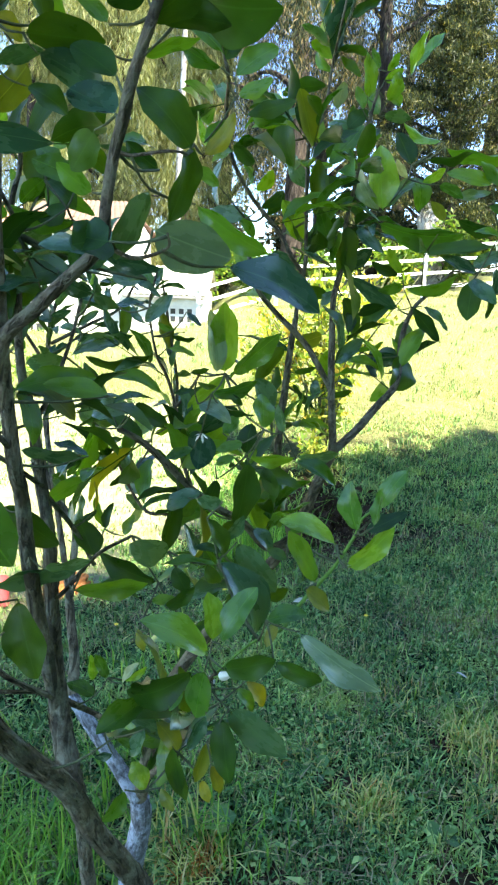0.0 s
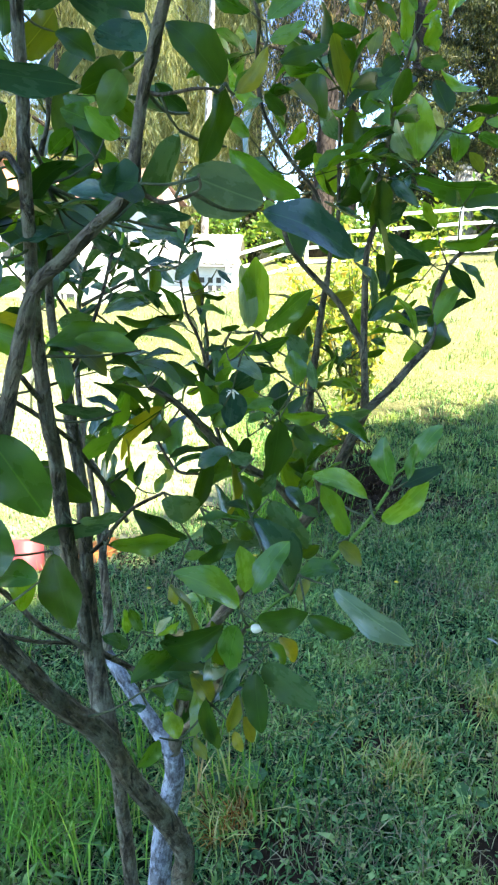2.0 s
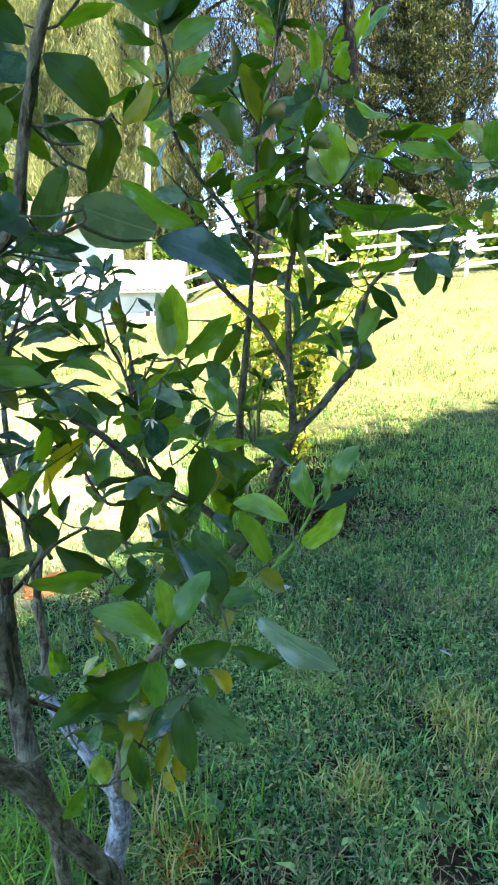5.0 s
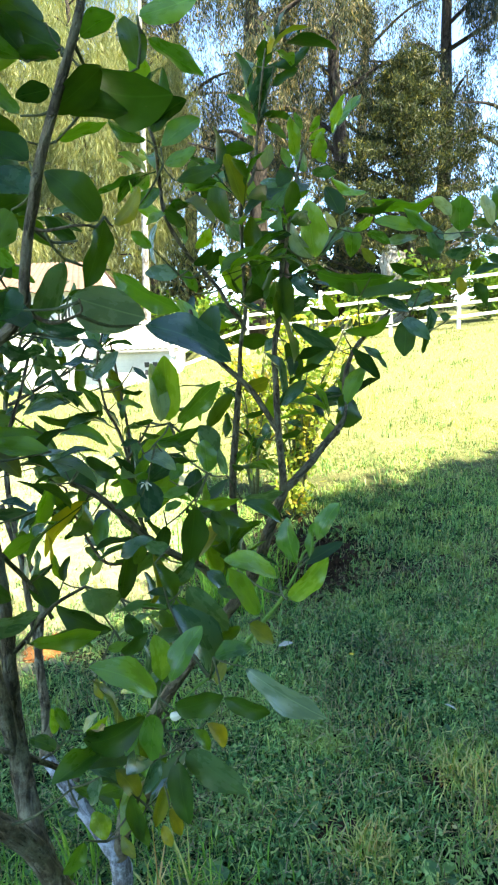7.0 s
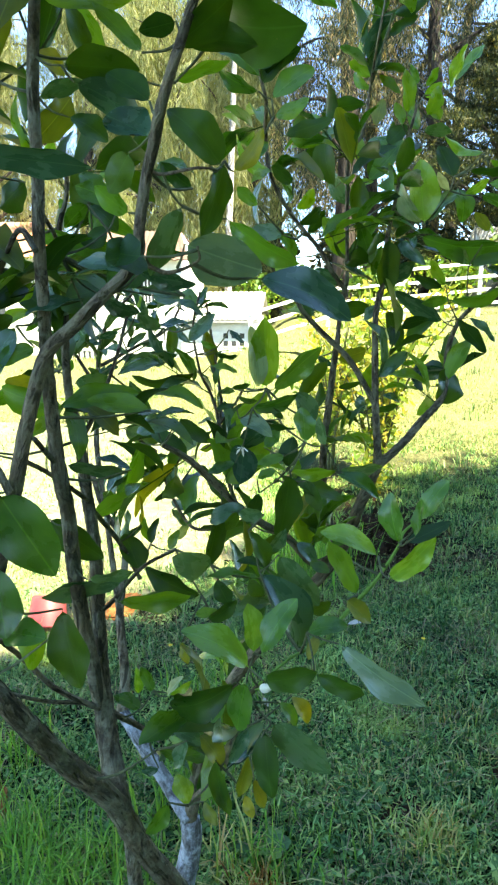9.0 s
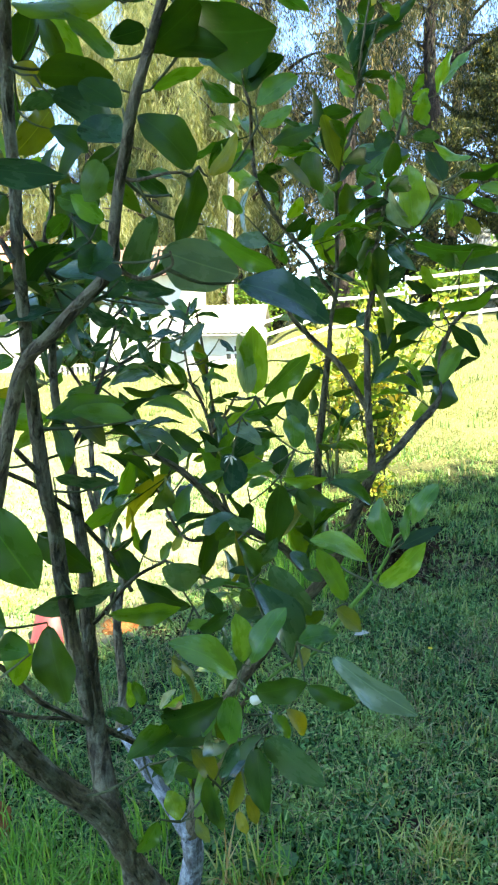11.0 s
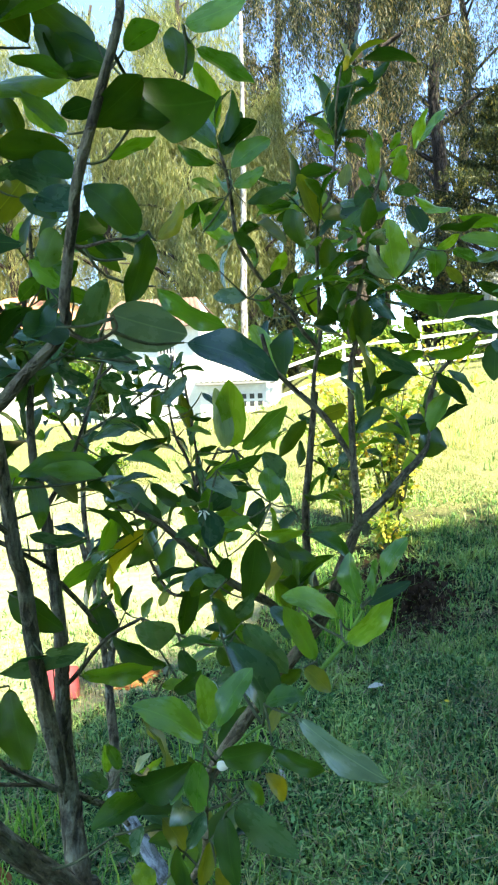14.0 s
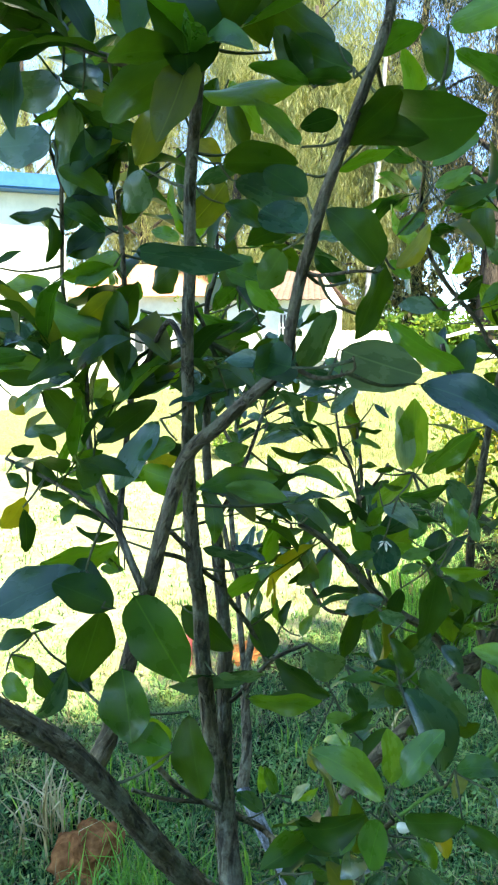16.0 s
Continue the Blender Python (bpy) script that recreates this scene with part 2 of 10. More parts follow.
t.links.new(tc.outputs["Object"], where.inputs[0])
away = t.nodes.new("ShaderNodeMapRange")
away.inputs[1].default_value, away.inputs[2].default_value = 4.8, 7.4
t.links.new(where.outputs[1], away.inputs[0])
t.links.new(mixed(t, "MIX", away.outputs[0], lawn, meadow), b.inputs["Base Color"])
b.inputs["Roughness"].default_value, b.inputs["Specular IOR Level"].default_value = 0.95, 0.05
bumped(t, b, n2.outputs[0], 1.0, 0.02)
SOIL = plain_material("mulch_soil", (0.016, 0.009, 0.005), (0.062, 0.036, 0.020), 45, 0.95, 1.0)
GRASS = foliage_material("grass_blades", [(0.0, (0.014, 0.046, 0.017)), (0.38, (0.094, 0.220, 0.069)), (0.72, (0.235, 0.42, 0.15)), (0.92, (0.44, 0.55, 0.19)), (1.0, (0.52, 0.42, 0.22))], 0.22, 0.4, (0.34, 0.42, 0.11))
# dry straw tones, lifted to paint the sunlight past the shade edge
SUNLIT_DRY_GRASS = foliage_material("sunburnt_grass", [(0.0, (0.10, 0.15, 0.040)), (0.5, (0.265, 0.285, 0.12)), (1.0, (0.45, 0.415, 0.235))], 0.14, 0.5, (0.42, 0.375, 0.205))
THATCH = foliage_material("thatch_blades", [(0.0, (0.09, 0.065, 0.035)), (0.5, (0.24, 0.19, 0.105)), (1.0, (0.44, 0.37, 0.22))], 0.1)
CROTON = foliage_material("yellow_shrub_leaves", [(0.0, (0.10, 0.19, 0.035)), (0.45, (0.25, 0.33, 0.055)), (0.8, (0.44, 0.44, 0.09)), (1.0, (0.52, 0.34, 0.07))], 0.4)
# pale brown end paints sunlit strands, dark blue-green end the shaded ones
GUM_LEAVES = foliage_material("gum_leaves", [(0.0, (0.012, 0.024, 0.020)), (0.42, (0.034, 0.048, 0.030)), (0.72, (0.10, 0.10, 0.055)), (1.0, (0.25, 0.19, 0.105))], 0.3)
WILLOW_LEAVES = foliage_material("weeping_leaves", [(0.0, (0.11, 0.14, 0.06)), (0.5, (0.19, 0.215, 0.10)), (1.0, (0.33, 0.33, 0.19))], 0.42)
# yellow end paints sunlit tips, near-black end the shaded interior
CYPRESS_LEAVES = foliage_material("cypress_sprays", [(0.0, (0.008, 0.016, 0.008)), (0.55, (0.021, 0.033, 0.012)), (0.85, (0.062, 0.072, 0.022)), (1.0, (0.17, 0.155, 0.042))], 0.15)
DARK_GUM = foliage_material("dark_gum_leaves", [(0.0, (0.010, 0.020, 0.021)), (0.45, (0.028, 0.044, 0.035)), (0.75, (0.058, 0.072, 0.046)), (1.0, (0.13, 0.115, 0.065))], 0.25)
BUSH_LEAVES = foliage_material("bush_leaves", [(0.0, (0.05, 0.11, 0.02)), (0.6, (0.10, 0.20, 0.03)), (1.0, (0.24, 0.30, 0.05))], 0.35)


# ---- builders ----
def mesh_of(name, verts, faces, material, smooth=True):
    me = bpy.data.meshes.new(name)
    me.from_pydata([tuple(v) for v in verts], [], [tuple(q) for q in faces])
    if smooth:
        me.polygons.foreach_set("use_smooth", [True] * len(me.polygons))
    me.materials.append(material)
    me.update()
    return me


def part(name, bm, material, parent, label=""):
    if isinstance(bm, bmesh.types.BMesh):
        me = bpy.data.meshes.new(name)
        bm.to_mesh(me)
        bm.free()
        me.materials.append(material)
    else:
        me = bm
    ob = new(name, me)
    if parent:
        ob.parent = parent
    return tagged(ob, label)


def thing(name, at, label, category, group=""):
    return tagged(place(new(name), at), label, category, group)


def place(ob, at):
    ob.location = at
    return ob


def spline(points, per=5):
    """A smooth line through (x, y, z, radius) rows."""
    p = [np.array(q, float) for q in points]
    p = [2 * p[0] - p[1]] + p + [2 * p[-1] - p[-2]]
    out = []
    for a, b_, c, d in zip(p[:-3], p[1:-2], p[2:-1], p[3:]):
        for k in range(per):
            s = k / per
            out.append(0.5 * (2 * b_ + (c - a) * s + (2 * a - 5 * b_ + 4 * c - d) * s * s + (3 * b_ - a - 3 * c + d) * s**3))
    return out + [p[-2]]


def tube(points, material, sides=10, per=5, rough=0.0, name="branch"):
    """A round limb along the points; its uv runs round and along in metres."""
    rows = spline(points, per)
    verts, faces, uv, side, run, n = [], [], [], Vector((1, 0, 0)), 0.0, sides + 1
    for i, q in enumerate(rows):
        a, c = rows[max(i - 1, 0)], rows[min(i + 1, len(rows) - 1)]
        way = Vector(c[:3] - a[:3]).normalized()
        run += float(np.linalg.norm(q[:3] - a[:3]))
        side = (side - way * side.dot(way)).normalized() if abs(side.dot(way)) < 0.99 else way.orthogonal().normalized()
        other = way.cross(side)
        for k in range(n):
            g = 2 * math.pi * (k % sides) / sides
            out = side * math.cos(g) + other * math.sin(g)
            at = Vector(q[:3])
            r = max(q[3], 0.0003) * (1 + rough * noise.noise((at + out * q[3]) * (1.3 / max(q[3], 0.002))))
            verts.append(at + out * r)
            uv.append((2 * math.pi * k / sides * max(q[3], 0.0003), run))
    for i in range(len(rows) - 1):
        faces += [(i * n + k, i * n + k + 1, (i + 1) * n + k + 1, (i + 1) * n + k) for k in range(sides)]
    faces += [tuple(range(sides))[::-1], tuple((len(rows) - 1) * n + k for k in range(sides))]
    return with_uv(mesh_of(name, verts, faces, material), uv)


def with_uv(me, uv):
    layer = me.uv_layers.new(name="UVMap")
    corners = np.zeros(len(me.loops), dtype=np.int32)
    me.loops.foreach_get("vertex_index", corners)
    layer.data.foreach_set("uv", np.array(uv, dtype=np.float32)[corners].ravel())
    return me


def box(bm, lo, hi, bevel=0.0):
    m = Matrix.Translation([(a + c) / 2 for a, c in zip(lo, hi)]) @ Matrix.Diagonal([*(c - a for a, c in zip(lo, hi)), 1])
    made = bmesh.ops.create_cube(bm, size=1, matrix=m)["verts"]
    if bevel:
        bmesh.ops.bevel(bm, geom=list({e for v in made for e in v.link_edges}), offset=bevel, segments=2, affect="EDGES")
    return bm


def rise(x, y):
    """The ground's height: level near by, rising to the fence, falling away towards the white shed."""
    h = 0.033 * min(max(y - 4, 0), 30) + 0.08 * min(max(x - 1, 0), 12) * min(max(y - 5, 0) / 12, 1)
    s = min(max((y - 12) / 7, 0), 1) * min(max((-x - 0.2) / 3, 0), 1)
    h -= 1.9 * s * s * (3 - 2 * s)
    return h + 0.03 * noise.noise((x * 0.6, y * 0.6, 0)) * min(1, max(y, 0.3))


# ---- ground ----
def ground_sheet():
    xs = np.concatenate([-np.geomspace(200, 8, 26), np.linspace(-7.6, 9.6, 87), np.geomspace(10, 200, 26)])
    ys = np.concatenate([-np.geomspace(80, 2, 14), np.linspace(-1.8, 24, 130), np.geomspace(24.4, 300, 24)])
    verts = [(x, y, rise(x, y)) for y in ys for x in xs]
    n = len(xs)
    faces = [(j * n + i, j * n + i + 1, (j + 1) * n + i + 1, (j + 1) * n + i) for j in range(len(ys) - 1) for i in range(n - 1)]
    return tagged(new("ground", mesh_of("ground", verts, faces, TURF)), "worn green lawn with bare brown patches, shade and sun painted in", "lawn", kind="structure")


ground_sheet()

# ---- the citrus tree ----
tree = thing("lemon_tree", (-0.2, 0.86, 0.0), "leafy lemon tree with grey limbs and a limewashed trunk", "tree")


def at_tree(me):
    me.transform(Matrix.Translation((0.2, -0.86, 0)))
    return me


TREE_LINES = {}


def limb(name, material, points):
    ob = part(name, at_tree(tube(points, material, 16 if points[0][3] > 0.012 else 9, 8, 0.10)), None, tree)
    TREE_LINES[ob.name] = points
    return ob


def twig(owner, points):
    return part("twig", at_tree(tube(points, TWIG_BARK, 5, 3, 0.0, "twig")), None, owner)


def leaf_shape(k, rows=16, cols=(-1, -0.6, 0, 0.6, 1)):
    """A pointed oval blade of length 1 along x and width 1, with a short stalk, a fold at the midrib and wavy edges: corners, faces, uv."""
    rnd = random.Random(k)
    bow, fold, wave, ph, skew = rnd.uniform(-0.06, 0.17), rnd.uniform(0.05, 0.26), rnd.uniform(0.015, 0.05), rnd.uniform(0, 6), rnd.uniform(0.80, 1.10)
    sweep, verts, faces, uv, n = rnd.uniform(-0.05, 0.05), [], [], [], len(cols)
    for i in range(rows + 1):
        s = 0.5 - 0.5 * math.cos(math.pi * i / rows) if i > 1 else 0.055 * i
        u = max(0.0, (s - 0.055) / 0.945)
        half = 0.5 * max(math.sin(math.pi * u**skew), 0.0) ** (0.55 + 0.13 * u) + (0.014 if s < 0.1 else 0.0)
        for j in cols:
            zz = bow * 4 * s * (1 - s) + fold * abs(j) * half * 0.8 + wave * abs(j) * math.sin(s * 11 + ph + (2 if j > 0 else 0)) * min(1, half * 3)
            verts.append((s, j * half * (1 + 0.03 * math.sin(s * 17 + ph * j)) + sweep * 4 * s * (1 - s), zz))
            uv.append((s, 0.5 + j * half))
    for i in range(rows):
        for j in range(n - 1):
            faces.append((i * n + j, i * n + j + 1, (i + 1) * n + j + 1, (i + 1) * n + j))
    return verts, faces, uv


def leaf_mesh(k, material):
    verts, faces, uv = leaf_shape(k)
    return with_uv(mesh_of("leaf", verts, faces, material), uv)


LEAVES, leaf_count = {}, [0]


def leaf_pose(base, tip, width, roll):
    base, tip = Vector(base), Vector(tip)
    ax = (tip - base).normalized()
    n = Vector((0, 0, 1)) - ax * ax.z
    n = Matrix.Rotation(radians(roll), 3, ax) @ n.normalized()
    s, length = n.cross(ax), (tip - base).length
    m = Matrix((ax * length, s * width, n * length)).transposed().to_4x4()
    m.translation = base
    return m


def leaf(owner, base, tip, width, roll, material):
    leaf_count[0] += 1
    key = (leaf_count[0] * 5 % 13, material.name)
    if key not in LEAVES:
        LEAVES[key] = leaf_mesh(key[0], material)
    ob = part("leaf", LEAVES[key], None, owner)
    ob.matrix_basis = Matrix.Translation((0.2, -0.86, 0)) @ leaf_pose(base, tip, width, roll)
    return ob


# tree: limbs and leaves
limb_w = limb("branch", WHITE_BARK, [(-0.225, 0.900, -0.060, 0.0290), (-0.211, 0.919, 0.170, 0.0236), (-0.198, 0.939, 0.399, 0.0215), (-0.187, 0.960, 0.529, 0.0201), (-0.170, 0.971, 0.628, 0.0187), (-0.173, 0.975, 0.674, 0.0175)])
limb_w3 = limb("branch", WHITE_BARK, [(-0.173, 0.975, 0.674, 0.0165), (-0.219, 1.000, 0.726, 0.0135), (-0.270, 1.027, 0.784, 0.0126), (-0.311, 1.058, 0.821, 0.0117)])
limb_w2 = limb("branch", BARK_BARK, [(-0.311, 1.058, 0.821, 0.0117), (-0.312, 1.088, 0.883, 0.0097), (-0.329, 1.130, 0.985, 0.0081), (-0.327, 1.177, 1.100, 0.0065), (-0.376, 1.207, 1.169, 0.0055), (-0.409, 1.242, 1.249, 0.0050)])
limb_f = limb("branch", BROWN_BARK, [(-0.173, 0.975, 0.674, 0.0130), (-0.157, 0.985, 0.770, 0.0119), (-0.137, 0.995, 0.863, 0.0113), (-0.081, 0.997, 0.963, 0.0106), (0.012, 1.000, 1.089, 0.0098), (0.074, 0.989, 1.177, 0.0095), (0.105, 0.995, 1.257, 0.0089), (0.131, 1.005, 1.319, 0.0081)])
limb_f1 = limb("branch", BROWN_BARK, [(0.131, 1.005, 1.319, 0.0070), (0.131, 1.016, 1.353, 0.0061), (0.127, 1.034, 1.412, 0.0057), (0.127, 1.071, 1.494, 0.0053), (0.129, 1.100, 1.553, 0.0049), (0.143, 1.120, 1.613, 0.0045), (0.146, 1.147, 1.665, 0.0041), (0.160, 1.170, 1.734, 0.0032), (0.179, 1.201, 1.829, 0.0027), (0.195, 1.221, 1.889, 0.0023)])
limb_f2 = limb("branch", BROWN_BARK, [(0.131, 1.005, 1.319, 0.0070), (0.172, 1.037, 1.349, 0.0067), (0.208, 1.080, 1.378, 0.0064), (0.243, 1.121, 1.404, 0.0061), (0.257, 1.152, 1.433, 0.0058), (0.266, 1.191, 1.487, 0.0049), (0.287, 1.217, 1.533, 0.0040), (0.319, 1.238, 1.562, 0.0035), (0.364, 1.263, 1.601, 0.0030)])
limb_f3 = limb("branch", BROWN_BARK, [(0.127, 1.034, 1.412, 0.0048), (0.104, 1.046, 1.452, 0.0048), (0.081, 1.056, 1.485, 0.0048), (0.035, 1.057, 1.529, 0.0043), (0.005, 1.046, 1.565, 0.0038), (-0.010, 1.061, 1.613, 0.0034)])
limb_f4 = limb("branch", BROWN_BARK, [(0.066, 1.058, 1.496, 0.0039), (0.071, 1.097, 1.552, 0.0036), (0.081, 1.114, 1.603, 0.0036), (0.081, 1.130, 1.654, 0.0031), (0.081, 1.175, 1.795, 0.0031), (0.104, 1.191, 1.842, 0.0027), (0.116, 1.218, 1.922, 0.0022), (0.117, 1.102, 1.960, 0.0018), (0.126, 1.113, 2.016, 0.0013)])
limb_e2 = limb("branch", BROWN_BARK, [(0.075, 1.007, 1.169, 0.0069), (0.051, 1.054, 1.255, 0.0066), (0.050, 1.080, 1.335, 0.0066), (0.056, 1.097, 1.389, 0.0061), (0.064, 1.121, 1.463, 0.0056), (0.071, 1.138, 1.514, 0.0047)])
limb_u2 = limb("branch", BROWN_BARK, [(0.055, 1.064, 1.614, 0.0034), (0.035, 1.064, 1.649, 0.0034), (-0.009, 1.068, 1.700, 0.0033), (-0.042, 1.074, 1.759, 0.0033), (-0.051, 1.084, 1.825, 0.0029), (-0.045, 0.993, 1.846, 0.0025), (-0.060, 1.002, 1.894, 0.0020)])
limb_u2a = limb("branch", BROWN_BARK, [(0.080, 1.085, 1.577, 0.0035), (0.072, 1.079, 1.594, 0.0035), (0.055, 1.064, 1.614, 0.0034)])
limb_h = limb("branch", BROWN_BARK, [(0.074, 0.989, 1.177, 0.0081), (0.034, 0.955, 1.176, 0.0061), (-0.005, 0.937, 1.223, 0.0060), (-0.043, 0.913, 1.254, 0.0058), (-0.079, 0.901, 1.286, 0.0053), (-0.113, 0.891, 1.324, 0.0051), (-0.147, 0.889, 1.356, 0.0047), (-0.181, 0.883, 1.377, 0.0039)])
limb_x1 = limb("branch", BROWN_BARK, [(-0.079, 0.901, 1.286, 0.0032), (-0.100, 0.935, 1.330, 0.0029), (-0.113, 0.984, 1.387, 0.0030), (-0.128, 0.998, 1.431, 0.0026), (-0.146, 1.008, 1.465, 0.0021), (-0.159, 1.028, 1.532, 0.0017), (-0.150, 1.046, 1.585, 0.0017)])
limb_x2 = limb("branch", BROWN_BARK, [(-0.113, 0.984, 1.387, 0.0026), (-0.115, 1.017, 1.425, 0.0022), (-0.134, 1.063, 1.506, 0.0022), (-0.147, 1.084, 1.573, 0.0018)])
limb_x3 = limb("branch", BROWN_BARK, [(-0.113, 0.984, 1.387, 0.0021), (-0.087, 0.976, 1.423, 0.0021), (-0.074, 0.984, 1.447, 0.0017)])
limb_x4 = limb("branch", BROWN_BARK, [(-0.119, 0.935, 1.233, 0.0026), (-0.158, 0.954, 1.233, 0.0026), (-0.197, 0.980, 1.288, 0.0022), (-0.220, 1.006, 1.339, 0.0018)])
limb_d = limb("branch", BARK_BARK, [(-0.165, 0.860, -0.060, 0.0207), (-0.137, 0.789, 0.280, 0.0169), (-0.108, 0.719, 0.619, 0.0154), (-0.115, 0.695, 0.710, 0.0146), (-0.109, 0.685, 0.778, 0.0141), (-0.126, 0.665, 0.848, 0.0138), (-0.160, 0.617, 0.965, 0.0125), (-0.180, 0.582, 1.057, 0.0122), (-0.210, 0.549, 1.123, 0.0110), (-0.224, 0.514, 1.182, 0.0102), (-0.238, 0.488, 1.233, 0.0095), (-0.247, 0.472, 1.264, 0.0092), (-0.263, 0.436, 1.324, 0.0085), (-0.280, 0.397, 1.372, 0.0075), (-0.287, 0.369, 1.405, 0.0067)])
limb_g = limb("branch", BARK_BARK, [(-0.225, 0.820, -0.060, 0.0149), (-0.210, 0.775, 0.269, 0.0122), (-0.195, 0.729, 0.598, 0.0111), (-0.196, 0.730, 0.665, 0.0108), (-0.207, 0.739, 0.796, 0.0101), (-0.208, 0.723, 0.910, 0.0084), (-0.204, 0.690, 0.973, 0.0072)])
limb_t2 = limb("branch", BARK_BARK, [(-0.178, 0.598, 1.033, 0.0135), (-0.190, 0.622, 1.050, 0.0130), (-0.206, 0.652, 1.093, 0.0122), (-0.214, 0.669, 1.139, 0.0100), (-0.220, 0.686, 1.193, 0.0086), (-0.230, 0.719, 1.265, 0.0081), (-0.237, 0.733, 1.310, 0.0074), (-0.250, 0.756, 1.348, 0.0072), (-0.263, 0.777, 1.416, 0.0065), (-0.275, 0.788, 1.455, 0.0058), (-0.283, 0.804, 1.507, 0.0051), (-0.287, 0.825, 1.572, 0.0044), (-0.294, 0.839, 1.617, 0.0037), (-0.299, 0.854, 1.666, 0.0034), (-0.292, 0.869, 1.711, 0.0027), (-0.300, 0.891, 1.779, 0.0024)])
limb_t1 = limb("branch", BARK_BARK, [(-0.207, 0.653, 1.085, 0.0088), (-0.216, 0.655, 1.150, 0.0090), (-0.226, 0.655, 1.215, 0.0090), (-0.233, 0.654, 1.293, 0.0086), (-0.236, 0.654, 1.357, 0.0083), (-0.237, 0.643, 1.391, 0.0081), (-0.241, 0.646, 1.432, 0.0077), (-0.241, 0.640, 1.479, 0.0072), (-0.235, 0.623, 1.526, 0.0066), (-0.232, 0.617, 1.570, 0.0061), (-0.227, 0.604, 1.630, 0.0058), (-0.223, 0.602, 1.688, 0.0056), (-0.218, 0.591, 1.752, 0.0053), (-0.193, 0.545, 1.816, 0.0047), (-0.187, 0.535, 1.865, 0.0045), (-0.183, 0.531, 1.896, 0.0040), (-0.180, 0.530, 1.940, 0.0031)])


def bark_fibres(owner, count, seed, start=0.0, end=1.0):
    """Narrow strips of bark that lift from a limb, along its length."""
    g, rows, verts, faces = np.random.default_rng(seed), spline(TREE_LINES[owner.name], 12), [], []
    for _ in range(count):
        i = int(g.uniform(start, end) * (len(rows) - 8))
        az, n, w = g.uniform(0, 2 * np.pi), int(g.integers(3, 8)), g.uniform(0.0008, 0.0022)
        peel, first = g.uniform(0.0004, 0.0030), len(verts)
        for k in range(n):
            q, ahead = rows[i + k], Vector(rows[i + k + 1][:3] - rows[i + k][:3]).normalized()
            side = ahead.orthogonal().normalized()
            out = side * math.cos(az) + ahead.cross(side) * math.sin(az)
            across, lift = ahead.cross(out), q[3] * 1.02 + peel * (k / (n - 1)) ** 2 + 0.0004
            for s in (-1, 1):
                verts.append(Vector(q[:3]) + out * lift + across * (s * w * (1 - 0.75 * (k / (n - 1)) ** 3)))
        faces += [(first + 2 * k, first + 2 * k + 1, first + 2 * k + 3, first + 2 * k + 2) for k in range(n - 1)]
    return tagged(part("peeling_bark", at_tree(mesh_of("peeling_bark", verts, faces, BARK_BARK)), None, owner), kind="stuff")


limb_n = limb("branch", BROWN_BARK, [(-0.290, 0.517, 1.243, 0.0102), (-0.271, 0.516, 1.279, 0.0090), (-0.254, 0.520, 1.341, 0.0074), (-0.233, 0.529, 1.424, 0.0069), (-0.219, 0.529, 1.476, 0.0065), (-0.199, 0.530, 1.535, 0.0061), (-0.171, 0.526, 1.561, 0.0057), (-0.147, 0.524, 1.583, 0.0053), (-0.125, 0.525, 1.603, 0.0050), (-0.114, 0.522, 1.619, 0.0045), (-0.113, 0.520, 1.634, 0.0045), (-0.107, 0.522, 1.671, 0.0044), (-0.097, 0.513, 1.698, 0.0045), (-0.087, 0.504, 1.726, 0.0041), (-0.053, 0.507, 1.819, 0.0034), (-0.048, 0.508, 1.845, 0.0033), (-0.039, 0.513, 1.884, 0.0029)])
limb_n2 = limb("branch", BROWN_BARK, [(-0.113, 0.519, 1.611, 0.0021), (-0.091, 0.513, 1.602, 0.0017), (-0.063, 0.487, 1.609, 0.0011), (-0.061, 0.477, 1.619, 0.0010)])
limb_n3 = limb("branch", BROWN_BARK, [(-0.105, 0.524, 1.678, 0.0016), (-0.093, 0.518, 1.674, 0.0014), (-0.066, 0.501, 1.675, 0.0011), (-0.054, 0.502, 1.675, 0.0008)])
limb_t1b = limb("branch", BARK_BARK, [(-0.226, 0.604, 1.661, 0.0024), (-0.225, 0.639, 1.640, 0.0020), (-0.236, 0.685, 1.621, 0.0022)])
limb_t2b = limb("branch", BARK_BARK, [(-0.257, 0.775, 1.411, 0.0034), (-0.245, 0.807, 1.444, 0.0028), (-0.233, 0.858, 1.503, 0.0025), (-0.229, 0.907, 1.558, 0.0022)])
limb_nt = limb("branch", BARK_BARK, [(-0.245, 0.573, 1.434, 0.0023), (-0.257, 0.665, 1.394, 0.0027), (-0.244, 0.742, 1.340, 0.0030)])
limb_nt2 = limb("branch", BARK_BARK, [(-0.235, 0.579, 1.453, 0.0026), (-0.242, 0.640, 1.415, 0.0029)])
limb_s3 = limb("branch", BARK_BARK, [(-0.238, 0.748, 1.322, 0.0034), (-0.217, 0.775, 1.273, 0.0032), (-0.193, 0.780, 1.221, 0.0029)])
limb_s4 = limb("branch", BARK_BARK, [(-0.224, 0.693, 1.215, 0.0030), (-0.207, 0.698, 1.228, 0.0027), (-0.175, 0.721, 1.263, 0.0024), (-0.137, 0.739, 1.281, 0.0020)])
